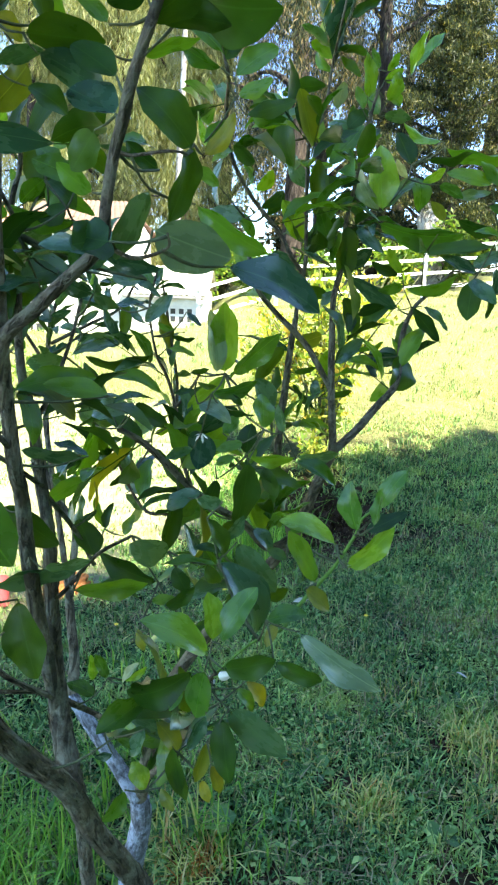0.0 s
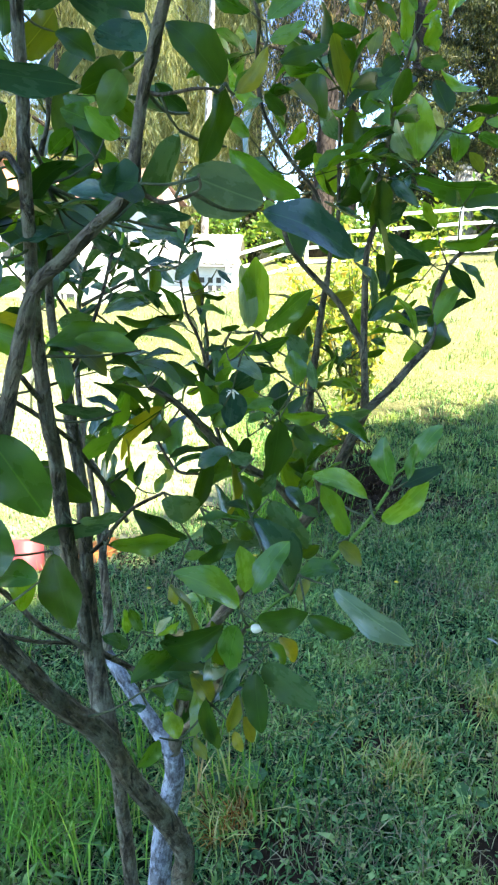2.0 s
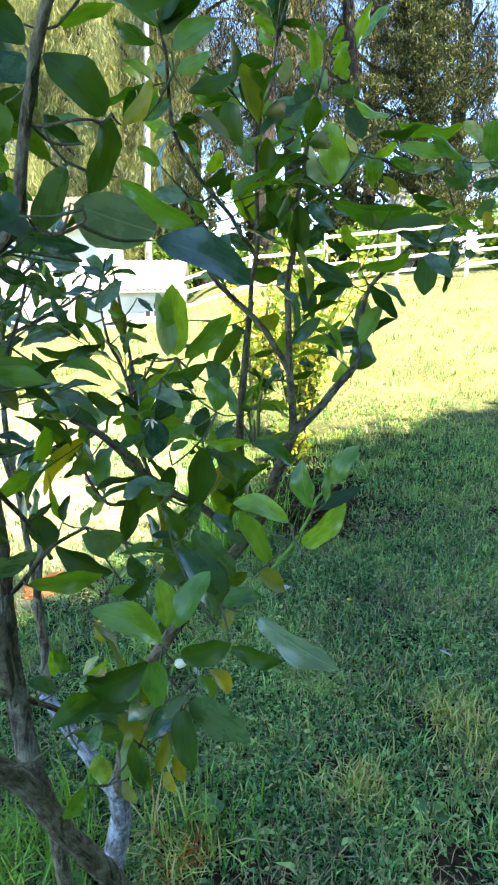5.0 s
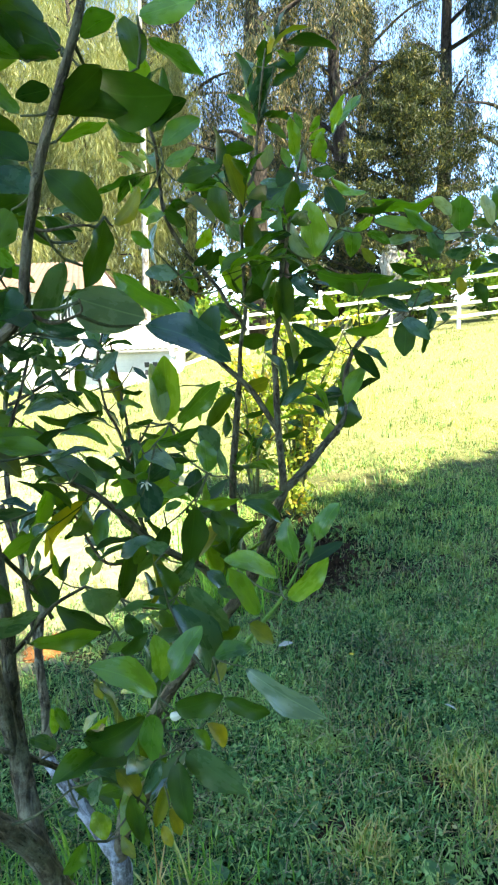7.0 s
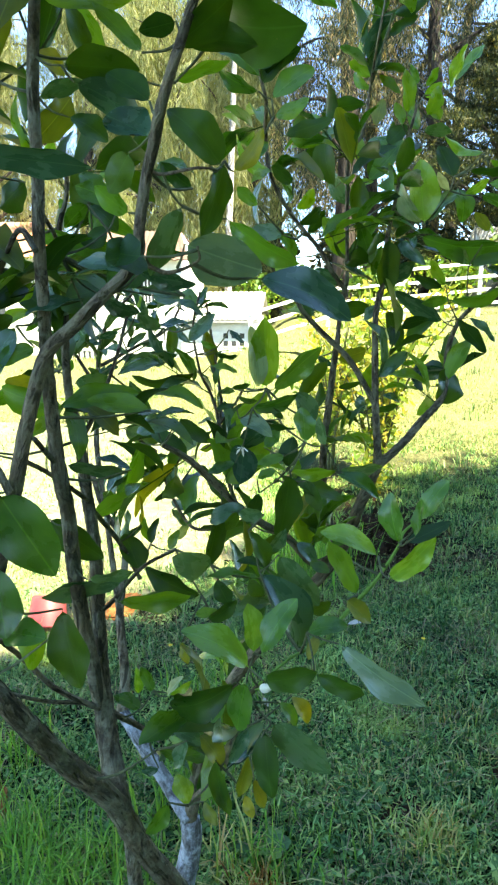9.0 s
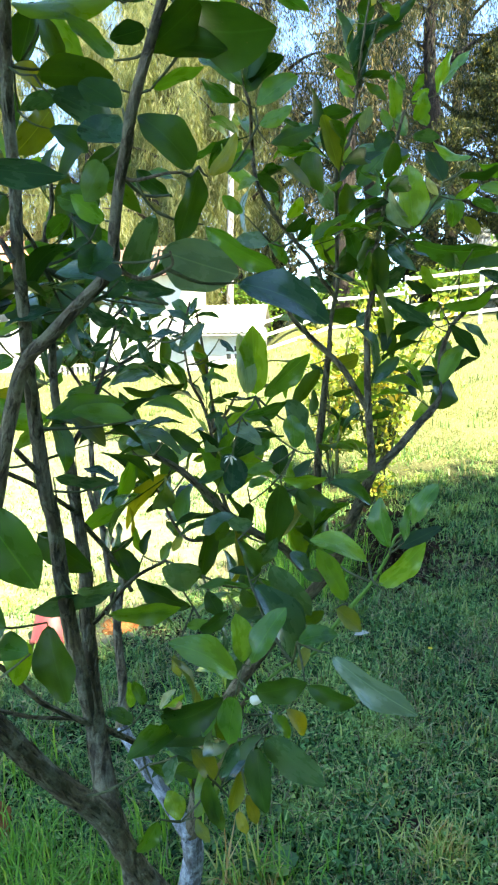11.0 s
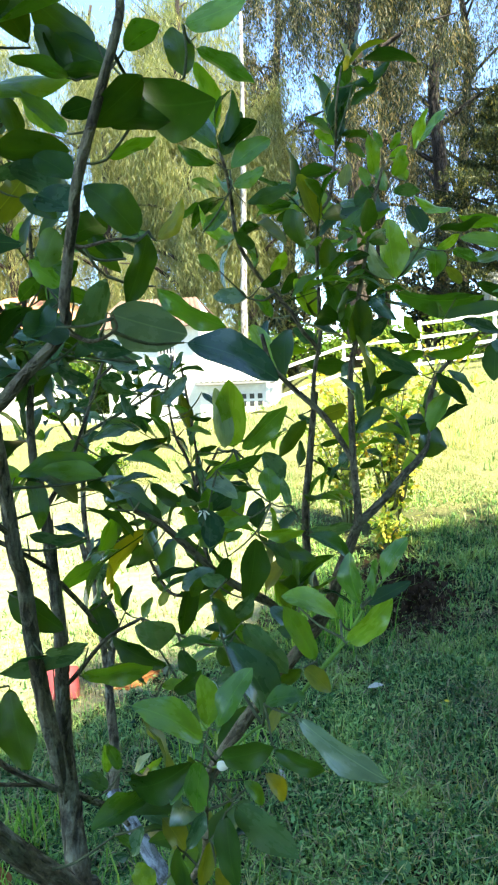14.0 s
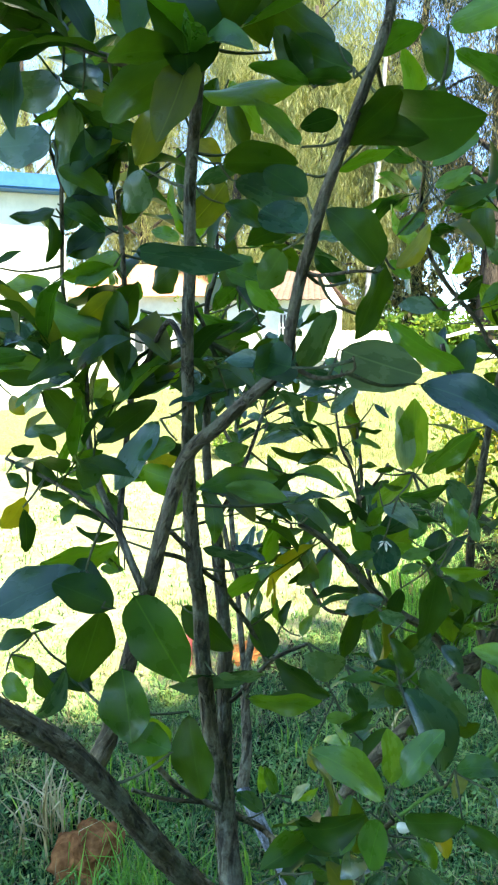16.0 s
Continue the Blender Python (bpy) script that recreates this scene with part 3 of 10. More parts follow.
limb_j1 = limb("branch", BARK_BARK, [(-0.211, 0.652, 1.117, 0.0039), (-0.220, 0.628, 1.141, 0.0032), (-0.242, 0.597, 1.180, 0.0030), (-0.260, 0.570, 1.229, 0.0028), (-0.267, 0.540, 1.266, 0.0024)])
limb_j2 = limb("branch", BARK_BARK, [(-0.222, 0.628, 1.141, 0.0025), (-0.251, 0.592, 1.166, 0.0021), (-0.271, 0.559, 1.196, 0.0020)])
limb_k = limb("branch", BARK_BARK, [(-0.203, 0.660, 1.108, 0.0040), (-0.181, 0.715, 1.048, 0.0036), (-0.148, 0.670, 1.065, 0.0027)])
limb_bc = limb("branch", BROWN_BARK, [(-0.163, 0.969, 0.721, 0.0061), (-0.100, 0.827, 0.892, 0.0047), (-0.060, 0.675, 1.070, 0.0034), (-0.040, 0.603, 1.168, 0.0027), (-0.025, 0.583, 1.203, 0.0023)])
limb_z = limb("branch", GREEN_BARK, [(-0.025, 0.583, 1.203, 0.0014), (0.009, 0.611, 1.220, 0.0015), (0.041, 0.626, 1.229, 0.0018), (0.055, 0.641, 1.243, 0.0021), (0.079, 0.659, 1.264, 0.0023), (0.098, 0.667, 1.284, 0.0021), (0.121, 0.683, 1.315, 0.0018), (0.128, 0.693, 1.329, 0.0016), (0.146, 0.703, 1.341, 0.0013)])
limb_lb = limb("branch", BARK_BARK, [(-0.234, 0.518, 1.420, 0.0038), (-0.245, 0.521, 1.440, 0.0035), (-0.269, 0.544, 1.460, 0.0035), (-0.311, 0.581, 1.500, 0.0032), (-0.337, 0.613, 1.543, 0.0030), (-0.353, 0.640, 1.596, 0.0026), (-0.382, 0.654, 1.664, 0.0023), (-0.388, 0.665, 1.732, 0.0023), (-0.392, 0.674, 1.789, 0.0020)])
limb_lb2 = limb("branch", BARK_BARK, [(-0.269, 0.544, 1.460, 0.0025), (-0.314, 0.556, 1.484, 0.0020), (-0.361, 0.566, 1.500, 0.0018), (-0.399, 0.568, 1.513, 0.0016)])
limb_lb3 = limb("branch", BARK_BARK, [(-0.269, 0.544, 1.460, 0.0030), (-0.287, 0.587, 1.490, 0.0032), (-0.303, 0.631, 1.531, 0.0031), (-0.311, 0.657, 1.567, 0.0035), (-0.327, 0.683, 1.618, 0.0033), (-0.334, 0.694, 1.689, 0.0030), (-0.345, 0.707, 1.777, 0.0024)])
limb_lb4 = limb("branch", BARK_BARK, [(-0.216, 0.568, 1.622, 0.0029), (-0.247, 0.605, 1.641, 0.0026), (-0.293, 0.646, 1.592, 0.0025), (-0.315, 0.656, 1.567, 0.0023)])
limb_v1 = limb("branch", BARK_BARK, [(-0.329, 1.130, 0.985, 0.0065), (-0.372, 1.203, 1.189, 0.0054), (-0.388, 1.227, 1.293, 0.0054), (-0.389, 1.253, 1.400, 0.0049), (-0.385, 1.275, 1.486, 0.0044), (-0.365, 1.306, 1.551, 0.0034), (-0.346, 1.327, 1.618, 0.0028)])
limb_v2 = limb("branch", BARK_BARK, [(-0.389, 1.253, 1.400, 0.0038), (-0.435, 1.269, 1.464, 0.0033), (-0.468, 1.274, 1.519, 0.0028), (-0.513, 1.277, 1.557, 0.0022)])
limb_v3 = limb("branch", BARK_BARK, [(-0.385, 1.269, 1.442, 0.0039), (-0.316, 1.289, 1.479, 0.0033), (-0.258, 1.308, 1.512, 0.0028), (-0.227, 1.329, 1.572, 0.0023)])
limb_v4 = limb("branch", BARK_BARK, [(-0.367, 1.294, 1.540, 0.0033), (-0.314, 1.316, 1.595, 0.0028), (-0.289, 1.336, 1.651, 0.0023)])
limb_lt = limb("branch", BARK_BARK, [(-0.199, 0.545, 1.816, 0.0030), (-0.249, 0.567, 1.842, 0.0025), (-0.305, 0.587, 1.865, 0.0019), (-0.360, 0.596, 1.888, 0.0015), (-0.412, 0.606, 1.911, 0.0010)])
limb_lt2 = limb("branch", BARK_BARK, [(-0.388, 0.672, 1.772, 0.0023), (-0.390, 0.648, 1.815, 0.0019), (-0.398, 0.630, 1.846, 0.0013), (-0.418, 0.618, 1.869, 0.0011)])
twig(limb_f2, [(0.262, 1.171, 1.460, 0.0013), (0.267, 1.178, 1.454, 0.0010), (0.271, 1.184, 1.450, 0.0007)])
leaf(limb_f2, (0.271, 1.184, 1.450), (0.241, 1.120, 1.402), 0.0560, -52, DARK)
twig(limb_f2, [(0.279, 1.207, 1.516, 0.0013), (0.276, 1.217, 1.514, 0.0010), (0.272, 1.226, 1.512, 0.0007)])
leaf(limb_f2, (0.272, 1.226, 1.512), (0.284, 1.199, 1.453), 0.0399, 67, DARK)
twig(limb_f2, [(0.282, 1.211, 1.522, 0.0015), (0.264, 1.208, 1.529, 0.0011), (0.247, 1.205, 1.542, 0.0008)])
leaf(limb_f2, (0.247, 1.205, 1.542), (0.198, 1.212, 1.492), 0.0317, -56, DARK)
twig(limb_f2, [(0.276, 1.204, 1.510, 0.0015), (0.272, 1.182, 1.519, 0.0012), (0.271, 1.164, 1.539, 0.0009)])
leaf(limb_f2, (0.271, 1.164, 1.539), (0.322, 1.154, 1.483), 0.0284, 57, DARK)
twig(limb_f2, [(0.271, 1.164, 1.539, 0.0013), (0.281, 1.163, 1.540, 0.0010), (0.289, 1.161, 1.542, 0.0007)])
leaf(limb_f2, (0.289, 1.161, 1.542), (0.332, 1.145, 1.502), 0.0189, 36, BLUE)
twig(limb_f2, [(0.336, 1.247, 1.577, 0.0019), (0.354, 1.206, 1.577, 0.0015), (0.371, 1.162, 1.587, 0.0011)])
leaf(limb_f2, (0.371, 1.162, 1.587), (0.367, 1.159, 1.520), 0.0446, -10, DARK)
twig(limb_f2, [(0.371, 1.162, 1.587, 0.0012), (0.366, 1.160, 1.586, 0.0009), (0.362, 1.159, 1.587, 0.0007)])
leaf(limb_f2, (0.362, 1.159, 1.587), (0.406, 1.135, 1.550), 0.0316, 50, BLUE)
twig(limb_f2, [(0.371, 1.162, 1.587, 0.0015), (0.389, 1.161, 1.571, 0.0012), (0.408, 1.162, 1.563, 0.0009)])
leaf(limb_f2, (0.408, 1.162, 1.563), (0.401, 1.164, 1.524), 0.0132, -125, DARK)
twig(limb_f2, [(0.364, 1.263, 1.601, 0.0017), (0.398, 1.252, 1.600, 0.0014), (0.436, 1.245, 1.611, 0.0010)])
leaf(limb_f2, (0.436, 1.245, 1.611), (0.426, 1.234, 1.550), 0.0229, -61, BLUE)
twig(limb_f2, [(0.364, 1.263, 1.601, 0.0014), (0.379, 1.254, 1.604, 0.0011), (0.392, 1.244, 1.609, 0.0008)])
leaf(limb_f2, (0.392, 1.244, 1.609), (0.449, 1.252, 1.633), 0.0300, 50, BLUE)
twig(limb_f2, [(0.371, 1.162, 1.587, 0.0013), (0.376, 1.169, 1.591, 0.0010), (0.383, 1.178, 1.599, 0.0008)])
leaf(limb_f2, (0.383, 1.178, 1.599), (0.319, 1.180, 1.624), 0.0241, -63, BLUE)
twig(limb_f2, [(0.307, 1.230, 1.551, 0.0020), (0.292, 1.192, 1.578, 0.0016), (0.284, 1.163, 1.626, 0.0011)])
leaf(limb_f2, (0.284, 1.163, 1.626), (0.394, 1.151, 1.641), 0.0345, 40, DARK)
twig(limb_f1, [(0.157, 1.164, 1.717, 0.0019), (0.187, 1.203, 1.696, 0.0015), (0.212, 1.236, 1.681, 0.0011)])
leaf(limb_f1, (0.212, 1.236, 1.681), (0.365, 1.216, 1.666), 0.0482, 131, MID)
twig(limb_f2, [(0.284, 1.163, 1.626, 0.0015), (0.290, 1.182, 1.626, 0.0012), (0.298, 1.205, 1.634, 0.0009)])
leaf(limb_f2, (0.298, 1.205, 1.634), (0.276, 1.230, 1.658), 0.0265, -97, MID)
twig(limb_f2, [(0.436, 1.245, 1.611, 0.0016), (0.439, 1.253, 1.638, 0.0013), (0.439, 1.258, 1.670, 0.0009)])
leaf(limb_f2, (0.439, 1.258, 1.670), (0.359, 1.245, 1.689), 0.0280, -131, DARK)
twig(limb_f2, [(0.271, 1.164, 1.539, 0.0015), (0.262, 1.156, 1.553, 0.0012), (0.251, 1.148, 1.571, 0.0008)])
leaf(limb_f2, (0.251, 1.148, 1.571), (0.343, 1.164, 1.596), 0.0297, 125, MID)
twig(limb_f2, [(0.251, 1.148, 1.571, 0.0013), (0.250, 1.151, 1.582, 0.0010), (0.247, 1.152, 1.594, 0.0008)])
leaf(limb_f2, (0.247, 1.152, 1.594), (0.220, 1.149, 1.635), 0.0209, 108, MID)
twig(limb_f2, [(0.247, 1.152, 1.594, 0.0013), (0.247, 1.162, 1.592, 0.0010), (0.246, 1.170, 1.592, 0.0007)])
leaf(limb_f2, (0.246, 1.170, 1.592), (0.199, 1.182, 1.612), 0.0200, -118, DARK)
twig(limb_f2, [(0.271, 1.164, 1.539, 0.0013), (0.261, 1.169, 1.535, 0.0010), (0.250, 1.173, 1.533, 0.0008)])
leaf(limb_f2, (0.250, 1.173, 1.533), (0.165, 1.178, 1.585), 0.0327, -122, BLUE)
twig(limb_f2, [(0.251, 1.148, 1.571, 0.0012), (0.253, 1.153, 1.572, 0.0009), (0.254, 1.158, 1.574, 0.0007)])
leaf(limb_f2, (0.254, 1.158, 1.574), (0.211, 1.163, 1.565), 0.0210, -118, MID)
twig(limb_f1, [(0.157, 1.164, 1.717, 0.0016), (0.182, 1.170, 1.700, 0.0013), (0.212, 1.181, 1.695, 0.0009)])
leaf(limb_f1, (0.212, 1.181, 1.695), (0.198, 1.175, 1.796), 0.0560, 31, LIGHT)
twig(limb_f1, [(0.212, 1.181, 1.695, 0.0013), (0.212, 1.191, 1.695, 0.0010), (0.211, 1.201, 1.695, 0.0007)])
leaf(limb_f1, (0.211, 1.201, 1.695), (0.166, 1.210, 1.774), 0.0314, -121, PALE)
twig(limb_f1, [(0.211, 1.201, 1.695, 0.0012), (0.213, 1.203, 1.697, 0.0009), (0.215, 1.206, 1.699, 0.0007)])
leaf(limb_f1, (0.215, 1.206, 1.699), (0.273, 1.232, 1.754), 0.0266, 39, BLUE)
twig(limb_f1, [(0.215, 1.206, 1.699, 0.0017), (0.234, 1.208, 1.719, 0.0013), (0.256, 1.213, 1.751, 0.0010)])
leaf(limb_f1, (0.256, 1.213, 1.751), (0.234, 1.213, 1.782), 0.0166, 109, PALE)
twig(limb_f1, [(0.256, 1.213, 1.751, 0.0016), (0.261, 1.232, 1.760, 0.0012), (0.269, 1.255, 1.779, 0.0009)])
leaf(limb_f1, (0.269, 1.255, 1.779), (0.245, 1.282, 1.836), 0.0380, -30, DARK)
twig(limb_f1, [(0.269, 1.255, 1.779, 0.0018), (0.297, 1.272, 1.796, 0.0014), (0.328, 1.292, 1.826, 0.0010)])
leaf(limb_f1, (0.328, 1.292, 1.826), (0.258, 1.302, 1.858), 0.0240, 127, LIGHT)
twig(limb_f1, [(0.269, 1.255, 1.779, 0.0016), (0.296, 1.252, 1.790, 0.0013), (0.322, 1.250, 1.809, 0.0009)])
leaf(limb_f1, (0.322, 1.250, 1.809), (0.451, 1.266, 1.807), 0.0403, 155, MID)
twig(limb_f1, [(0.256, 1.213, 1.751, 0.0015), (0.268, 1.202, 1.763, 0.0012), (0.280, 1.192, 1.780, 0.0008)])
leaf(limb_f1, (0.280, 1.192, 1.780), (0.362, 1.210, 1.797), 0.0266, 149, DARK)
twig(limb_f1, [(0.269, 1.255, 1.779, 0.0013), (0.275, 1.261, 1.770, 0.0010), (0.280, 1.266, 1.762, 0.0008)])
leaf(limb_f1, (0.280, 1.266, 1.762), (0.285, 1.243, 1.702), 0.0384, -5, MID)
twig(limb_f1, [(0.280, 1.266, 1.762, 0.0014), (0.283, 1.254, 1.753, 0.0011), (0.286, 1.242, 1.747, 0.0008)])
leaf(limb_f1, (0.286, 1.242, 1.747), (0.330, 1.254, 1.775), 0.0195, 112, LIGHT)
twig(limb_f1, [(0.256, 1.213, 1.751, 0.0016), (0.281, 1.203, 1.743, 0.0012), (0.305, 1.193, 1.741, 0.0009)])
leaf(limb_f1, (0.305, 1.193, 1.741), (0.349, 1.196, 1.720), 0.0211, -47, LIGHT)
twig(limb_f1, [(0.322, 1.250, 1.809, 0.0019), (0.338, 1.262, 1.764, 0.0015), (0.355, 1.274, 1.730, 0.0011)])
leaf(limb_f1, (0.355, 1.274, 1.730), (0.424, 1.286, 1.742), 0.0220, 58, BLUE)
twig(limb_f2, [(0.439, 1.258, 1.670, 0.0019), (0.421, 1.240, 1.702, 0.0015), (0.406, 1.225, 1.748, 0.0011)])
leaf(limb_f2, (0.406, 1.225, 1.748), (0.328, 1.241, 1.767), 0.0294, -65, MID)
twig(limb_f2, [(0.406, 1.225, 1.748, 0.0014), (0.422, 1.221, 1.743, 0.0011), (0.434, 1.214, 1.740, 0.0008)])
leaf(limb_f2, (0.434, 1.214, 1.740), (0.377, 1.212, 1.783), 0.0244, 105, MID)
twig(limb_f2, [(0.439, 1.258, 1.670, 0.0014), (0.447, 1.259, 1.683, 0.0011), (0.455, 1.261, 1.700, 0.0008)])
leaf(limb_f2, (0.455, 1.261, 1.700), (0.444, 1.278, 1.761), 0.0350, -25, BLUE)
twig(limb_f2, [(0.434, 1.214, 1.740, 0.0015), (0.446, 1.202, 1.751, 0.0012), (0.456, 1.187, 1.765, 0.0008)])
leaf(limb_f2, (0.456, 1.187, 1.765), (0.422, 1.189, 1.797), 0.0245, 44, PALE)
twig(limb_f2, [(0.434, 1.214, 1.740, 0.0015), (0.458, 1.212, 1.737, 0.0012), (0.479, 1.209, 1.738, 0.0009)])
leaf(limb_f2, (0.479, 1.209, 1.738), (0.472, 1.185, 1.799), 0.0513, -33, MID)
twig(limb_f2, [(0.434, 1.214, 1.740, 0.0015), (0.447, 1.230, 1.731, 0.0012), (0.461, 1.247, 1.730, 0.0008)])
leaf(limb_f2, (0.461, 1.247, 1.730), (0.501, 1.247, 1.750), 0.0271, 56, PALE)
twig(limb_f2, [(0.479, 1.209, 1.738, 0.0015), (0.492, 1.211, 1.721, 0.0011), (0.507, 1.215, 1.710, 0.0008)])
leaf(limb_f2, (0.507, 1.215, 1.710), (0.457, 1.222, 1.704), 0.0265, -124, BLUE)
twig(limb_f2, [(0.479, 1.209, 1.738, 0.0017), (0.503, 1.237, 1.732, 0.0014), (0.526, 1.265, 1.735, 0.0010)])
leaf(limb_f2, (0.526, 1.265, 1.735), (0.502, 1.286, 1.747), 0.0250, -57, DARK)
twig(limb_f2, [(0.479, 1.209, 1.738, 0.0016), (0.508, 1.205, 1.739, 0.0013), (0.534, 1.198, 1.745, 0.0009)])
leaf(limb_f2, (0.534, 1.198, 1.745), (0.520, 1.215, 1.804), 0.0260, -34, PALE)
twig(limb_f2, [(0.526, 1.265, 1.735, 0.0015), (0.541, 1.252, 1.744, 0.0012), (0.554, 1.239, 1.757, 0.0009)])
leaf(limb_f2, (0.554, 1.239, 1.757), (0.569, 1.263, 1.827), 0.0464, 43, MID)
twig(limb_f2, [(0.554, 1.239, 1.757, 0.0012), (0.558, 1.243, 1.755, 0.0010), (0.562, 1.247, 1.754, 0.0007)])
leaf(limb_f2, (0.562, 1.247, 1.754), (0.519, 1.257, 1.761), 0.0209, -67, DARK)
twig(limb_f2, [(0.526, 1.265, 1.735, 0.0012), (0.531, 1.261, 1.734, 0.0010), (0.534, 1.257, 1.734, 0.0007)])
leaf(limb_f2, (0.534, 1.257, 1.734), (0.582, 1.258, 1.724), 0.0248, -110, BLUE)
twig(limb_f2, [(0.439, 1.258, 1.670, 0.0015), (0.445, 1.239, 1.682, 0.0012), (0.449, 1.217, 1.697, 0.0009)])
leaf(limb_f2, (0.449, 1.217, 1.697), (0.403, 1.222, 1.713), 0.0205, -67, DARK)
twig(limb_f2, [(0.436, 1.245, 1.611, 0.0016), (0.459, 1.247, 1.626, 0.0013), (0.480, 1.248, 1.646, 0.0009)])
leaf(limb_f2, (0.480, 1.248, 1.646), (0.510, 1.254, 1.684), 0.0275, 37, DARK)
twig(limb_f2, [(0.480, 1.248, 1.646, 0.0013), (0.486, 1.239, 1.652, 0.0011), (0.492, 1.230, 1.661, 0.0008)])
leaf(limb_f2, (0.492, 1.230, 1.661), (0.482, 1.208, 1.626), 0.0258, -39, YELLOW)
twig(limb_f2, [(0.492, 1.230, 1.661, 0.0014), (0.496, 1.215, 1.658, 0.0011), (0.499, 1.199, 1.659, 0.0008)])
leaf(limb_f2, (0.499, 1.199, 1.659), (0.571, 1.203, 1.669), 0.0224, 36, DARK)
twig(limb_f2, [(0.492, 1.230, 1.661, 0.0013), (0.500, 1.230, 1.665, 0.0010), (0.507, 1.231, 1.671, 0.0007)])
leaf(limb_f2, (0.507, 1.231, 1.671), (0.525, 1.227, 1.693), 0.0209, 116, DARK)
twig(limb_f2, [(0.507, 1.215, 1.710, 0.0014), (0.522, 1.222, 1.701, 0.0011), (0.537, 1.227, 1.695, 0.0008)])
leaf(limb_f2, (0.537, 1.227, 1.695), (0.579, 1.218, 1.685), 0.0220, 65, DARK)
twig(limb_f2, [(0.371, 1.162, 1.587, 0.0017), (0.384, 1.160, 1.612, 0.0014), (0.402, 1.162, 1.652, 0.0010)])
leaf(limb_f2, (0.402, 1.162, 1.652), (0.450, 1.155, 1.628), 0.0189, 128, MID)
twig(limb_f2, [(0.402, 1.162, 1.652, 0.0013), (0.407, 1.167, 1.654, 0.0010), (0.413, 1.172, 1.658, 0.0007)])
leaf(limb_f2, (0.413, 1.172, 1.658), (0.366, 1.171, 1.666), 0.0149, -54, LIGHT)
twig(limb_f2, [(0.408, 1.162, 1.563, 0.0015), (0.428, 1.155, 1.573, 0.0012), (0.448, 1.148, 1.588, 0.0009)])
leaf(limb_f2, (0.448, 1.148, 1.588), (0.430, 1.160, 1.593), 0.0163, -115, BLUE)
twig(limb_f2, [(0.534, 1.198, 1.745, 0.0016), (0.542, 1.201, 1.767, 0.0012), (0.552, 1.206, 1.796, 0.0009)])
leaf(limb_f2, (0.552, 1.206, 1.796), (0.599, 1.218, 1.817), 0.0307, 114, MID)
twig(limb_f2, [(0.534, 1.198, 1.745, 0.0013), (0.544, 1.198, 1.735, 0.0011), (0.553, 1.196, 1.727, 0.0008)])
leaf(limb_f2, (0.553, 1.196, 1.727), (0.586, 1.187, 1.693), 0.0284, 129, DARK)
twig(limb_f2, [(0.537, 1.227, 1.695, 0.0015), (0.547, 1.210, 1.682, 0.0012), (0.560, 1.196, 1.677, 0.0008)])
leaf(limb_f2, (0.560, 1.196, 1.677), (0.597, 1.188, 1.705), 0.0287, 56, MID)
twig(limb_f2, [(0.499, 1.199, 1.659, 0.0013), (0.504, 1.204, 1.654, 0.0010), (0.509, 1.209, 1.649, 0.0007)])
leaf(limb_f2, (0.509, 1.209, 1.649), (0.529, 1.197, 1.609), 0.0266, 51, DARK)
twig(limb_f2, [(0.364, 1.263, 1.601, 0.0015), (0.367, 1.250, 1.615, 0.0012), (0.369, 1.237, 1.634, 0.0008)])
leaf(limb_f2, (0.369, 1.237, 1.634), (0.335, 1.239, 1.650), 0.0198, -126, LIGHT)
twig(limb_f2, [(0.298, 1.205, 1.634, 0.0016), (0.311, 1.204, 1.656, 0.0013), (0.323, 1.203, 1.684, 0.0009)])
leaf(limb_f2, (0.323, 1.203, 1.684), (0.297, 1.202, 1.715), 0.0215, 46, YELLOW)
twig(limb_f4, [(0.116, 1.218, 1.922, 0.0026), (0.134, 1.274, 1.987, 0.0020), (0.141, 1.319, 2.061, 0.0013)])
leaf(limb_f4, (0.141, 1.319, 2.061), (0.136, 1.306, 2.101), 0.0357, 47, DARK)
twig(limb_f4, [(0.116, 1.189, 1.931, 0.0020), (0.132, 1.204, 1.973, 0.0016), (0.147, 1.218, 2.025, 0.0011)])
leaf(limb_f4, (0.147, 1.218, 2.025), (0.209, 1.207, 2.055), 0.0220, -103, DARK)
twig(limb_f4, [(0.147, 1.218, 2.025, 0.0014), (0.144, 1.222, 2.007, 0.0011), (0.142, 1.226, 1.994, 0.0008)])
leaf(limb_f4, (0.142, 1.226, 1.994), (0.192, 1.235, 2.027), 0.0199, 65, DARK)
twig(limb_f4, [(0.142, 1.226, 1.994, 0.0014), (0.139, 1.241, 1.993, 0.0011), (0.133, 1.254, 1.993, 0.0008)])
leaf(limb_f4, (0.133, 1.254, 1.993), (0.124, 1.257, 2.053), 0.0271, -50, MID)
twig(limb_f4, [(0.116, 1.218, 1.922, 0.0014), (0.122, 1.229, 1.932, 0.0011), (0.127, 1.240, 1.944, 0.0008)])
leaf(limb_f4, (0.127, 1.240, 1.944), (0.126, 1.270, 2.017), 0.0317, -38, DARK)
twig(limb_f4, [(0.147, 1.218, 2.025, 0.0015), (0.130, 1.232, 2.028, 0.0012), (0.114, 1.247, 2.037, 0.0009)])
leaf(limb_f4, (0.114, 1.247, 2.037), (0.088, 1.256, 2.049), 0.0186, 110, PALE)
twig(limb_f4, [(0.127, 1.240, 1.944, 0.0012), (0.126, 1.237, 1.947, 0.0009), (0.125, 1.235, 1.951, 0.0007)])
leaf(limb_f4, (0.125, 1.235, 1.951), (0.179, 1.246, 1.948), 0.0170, -40, DARK)
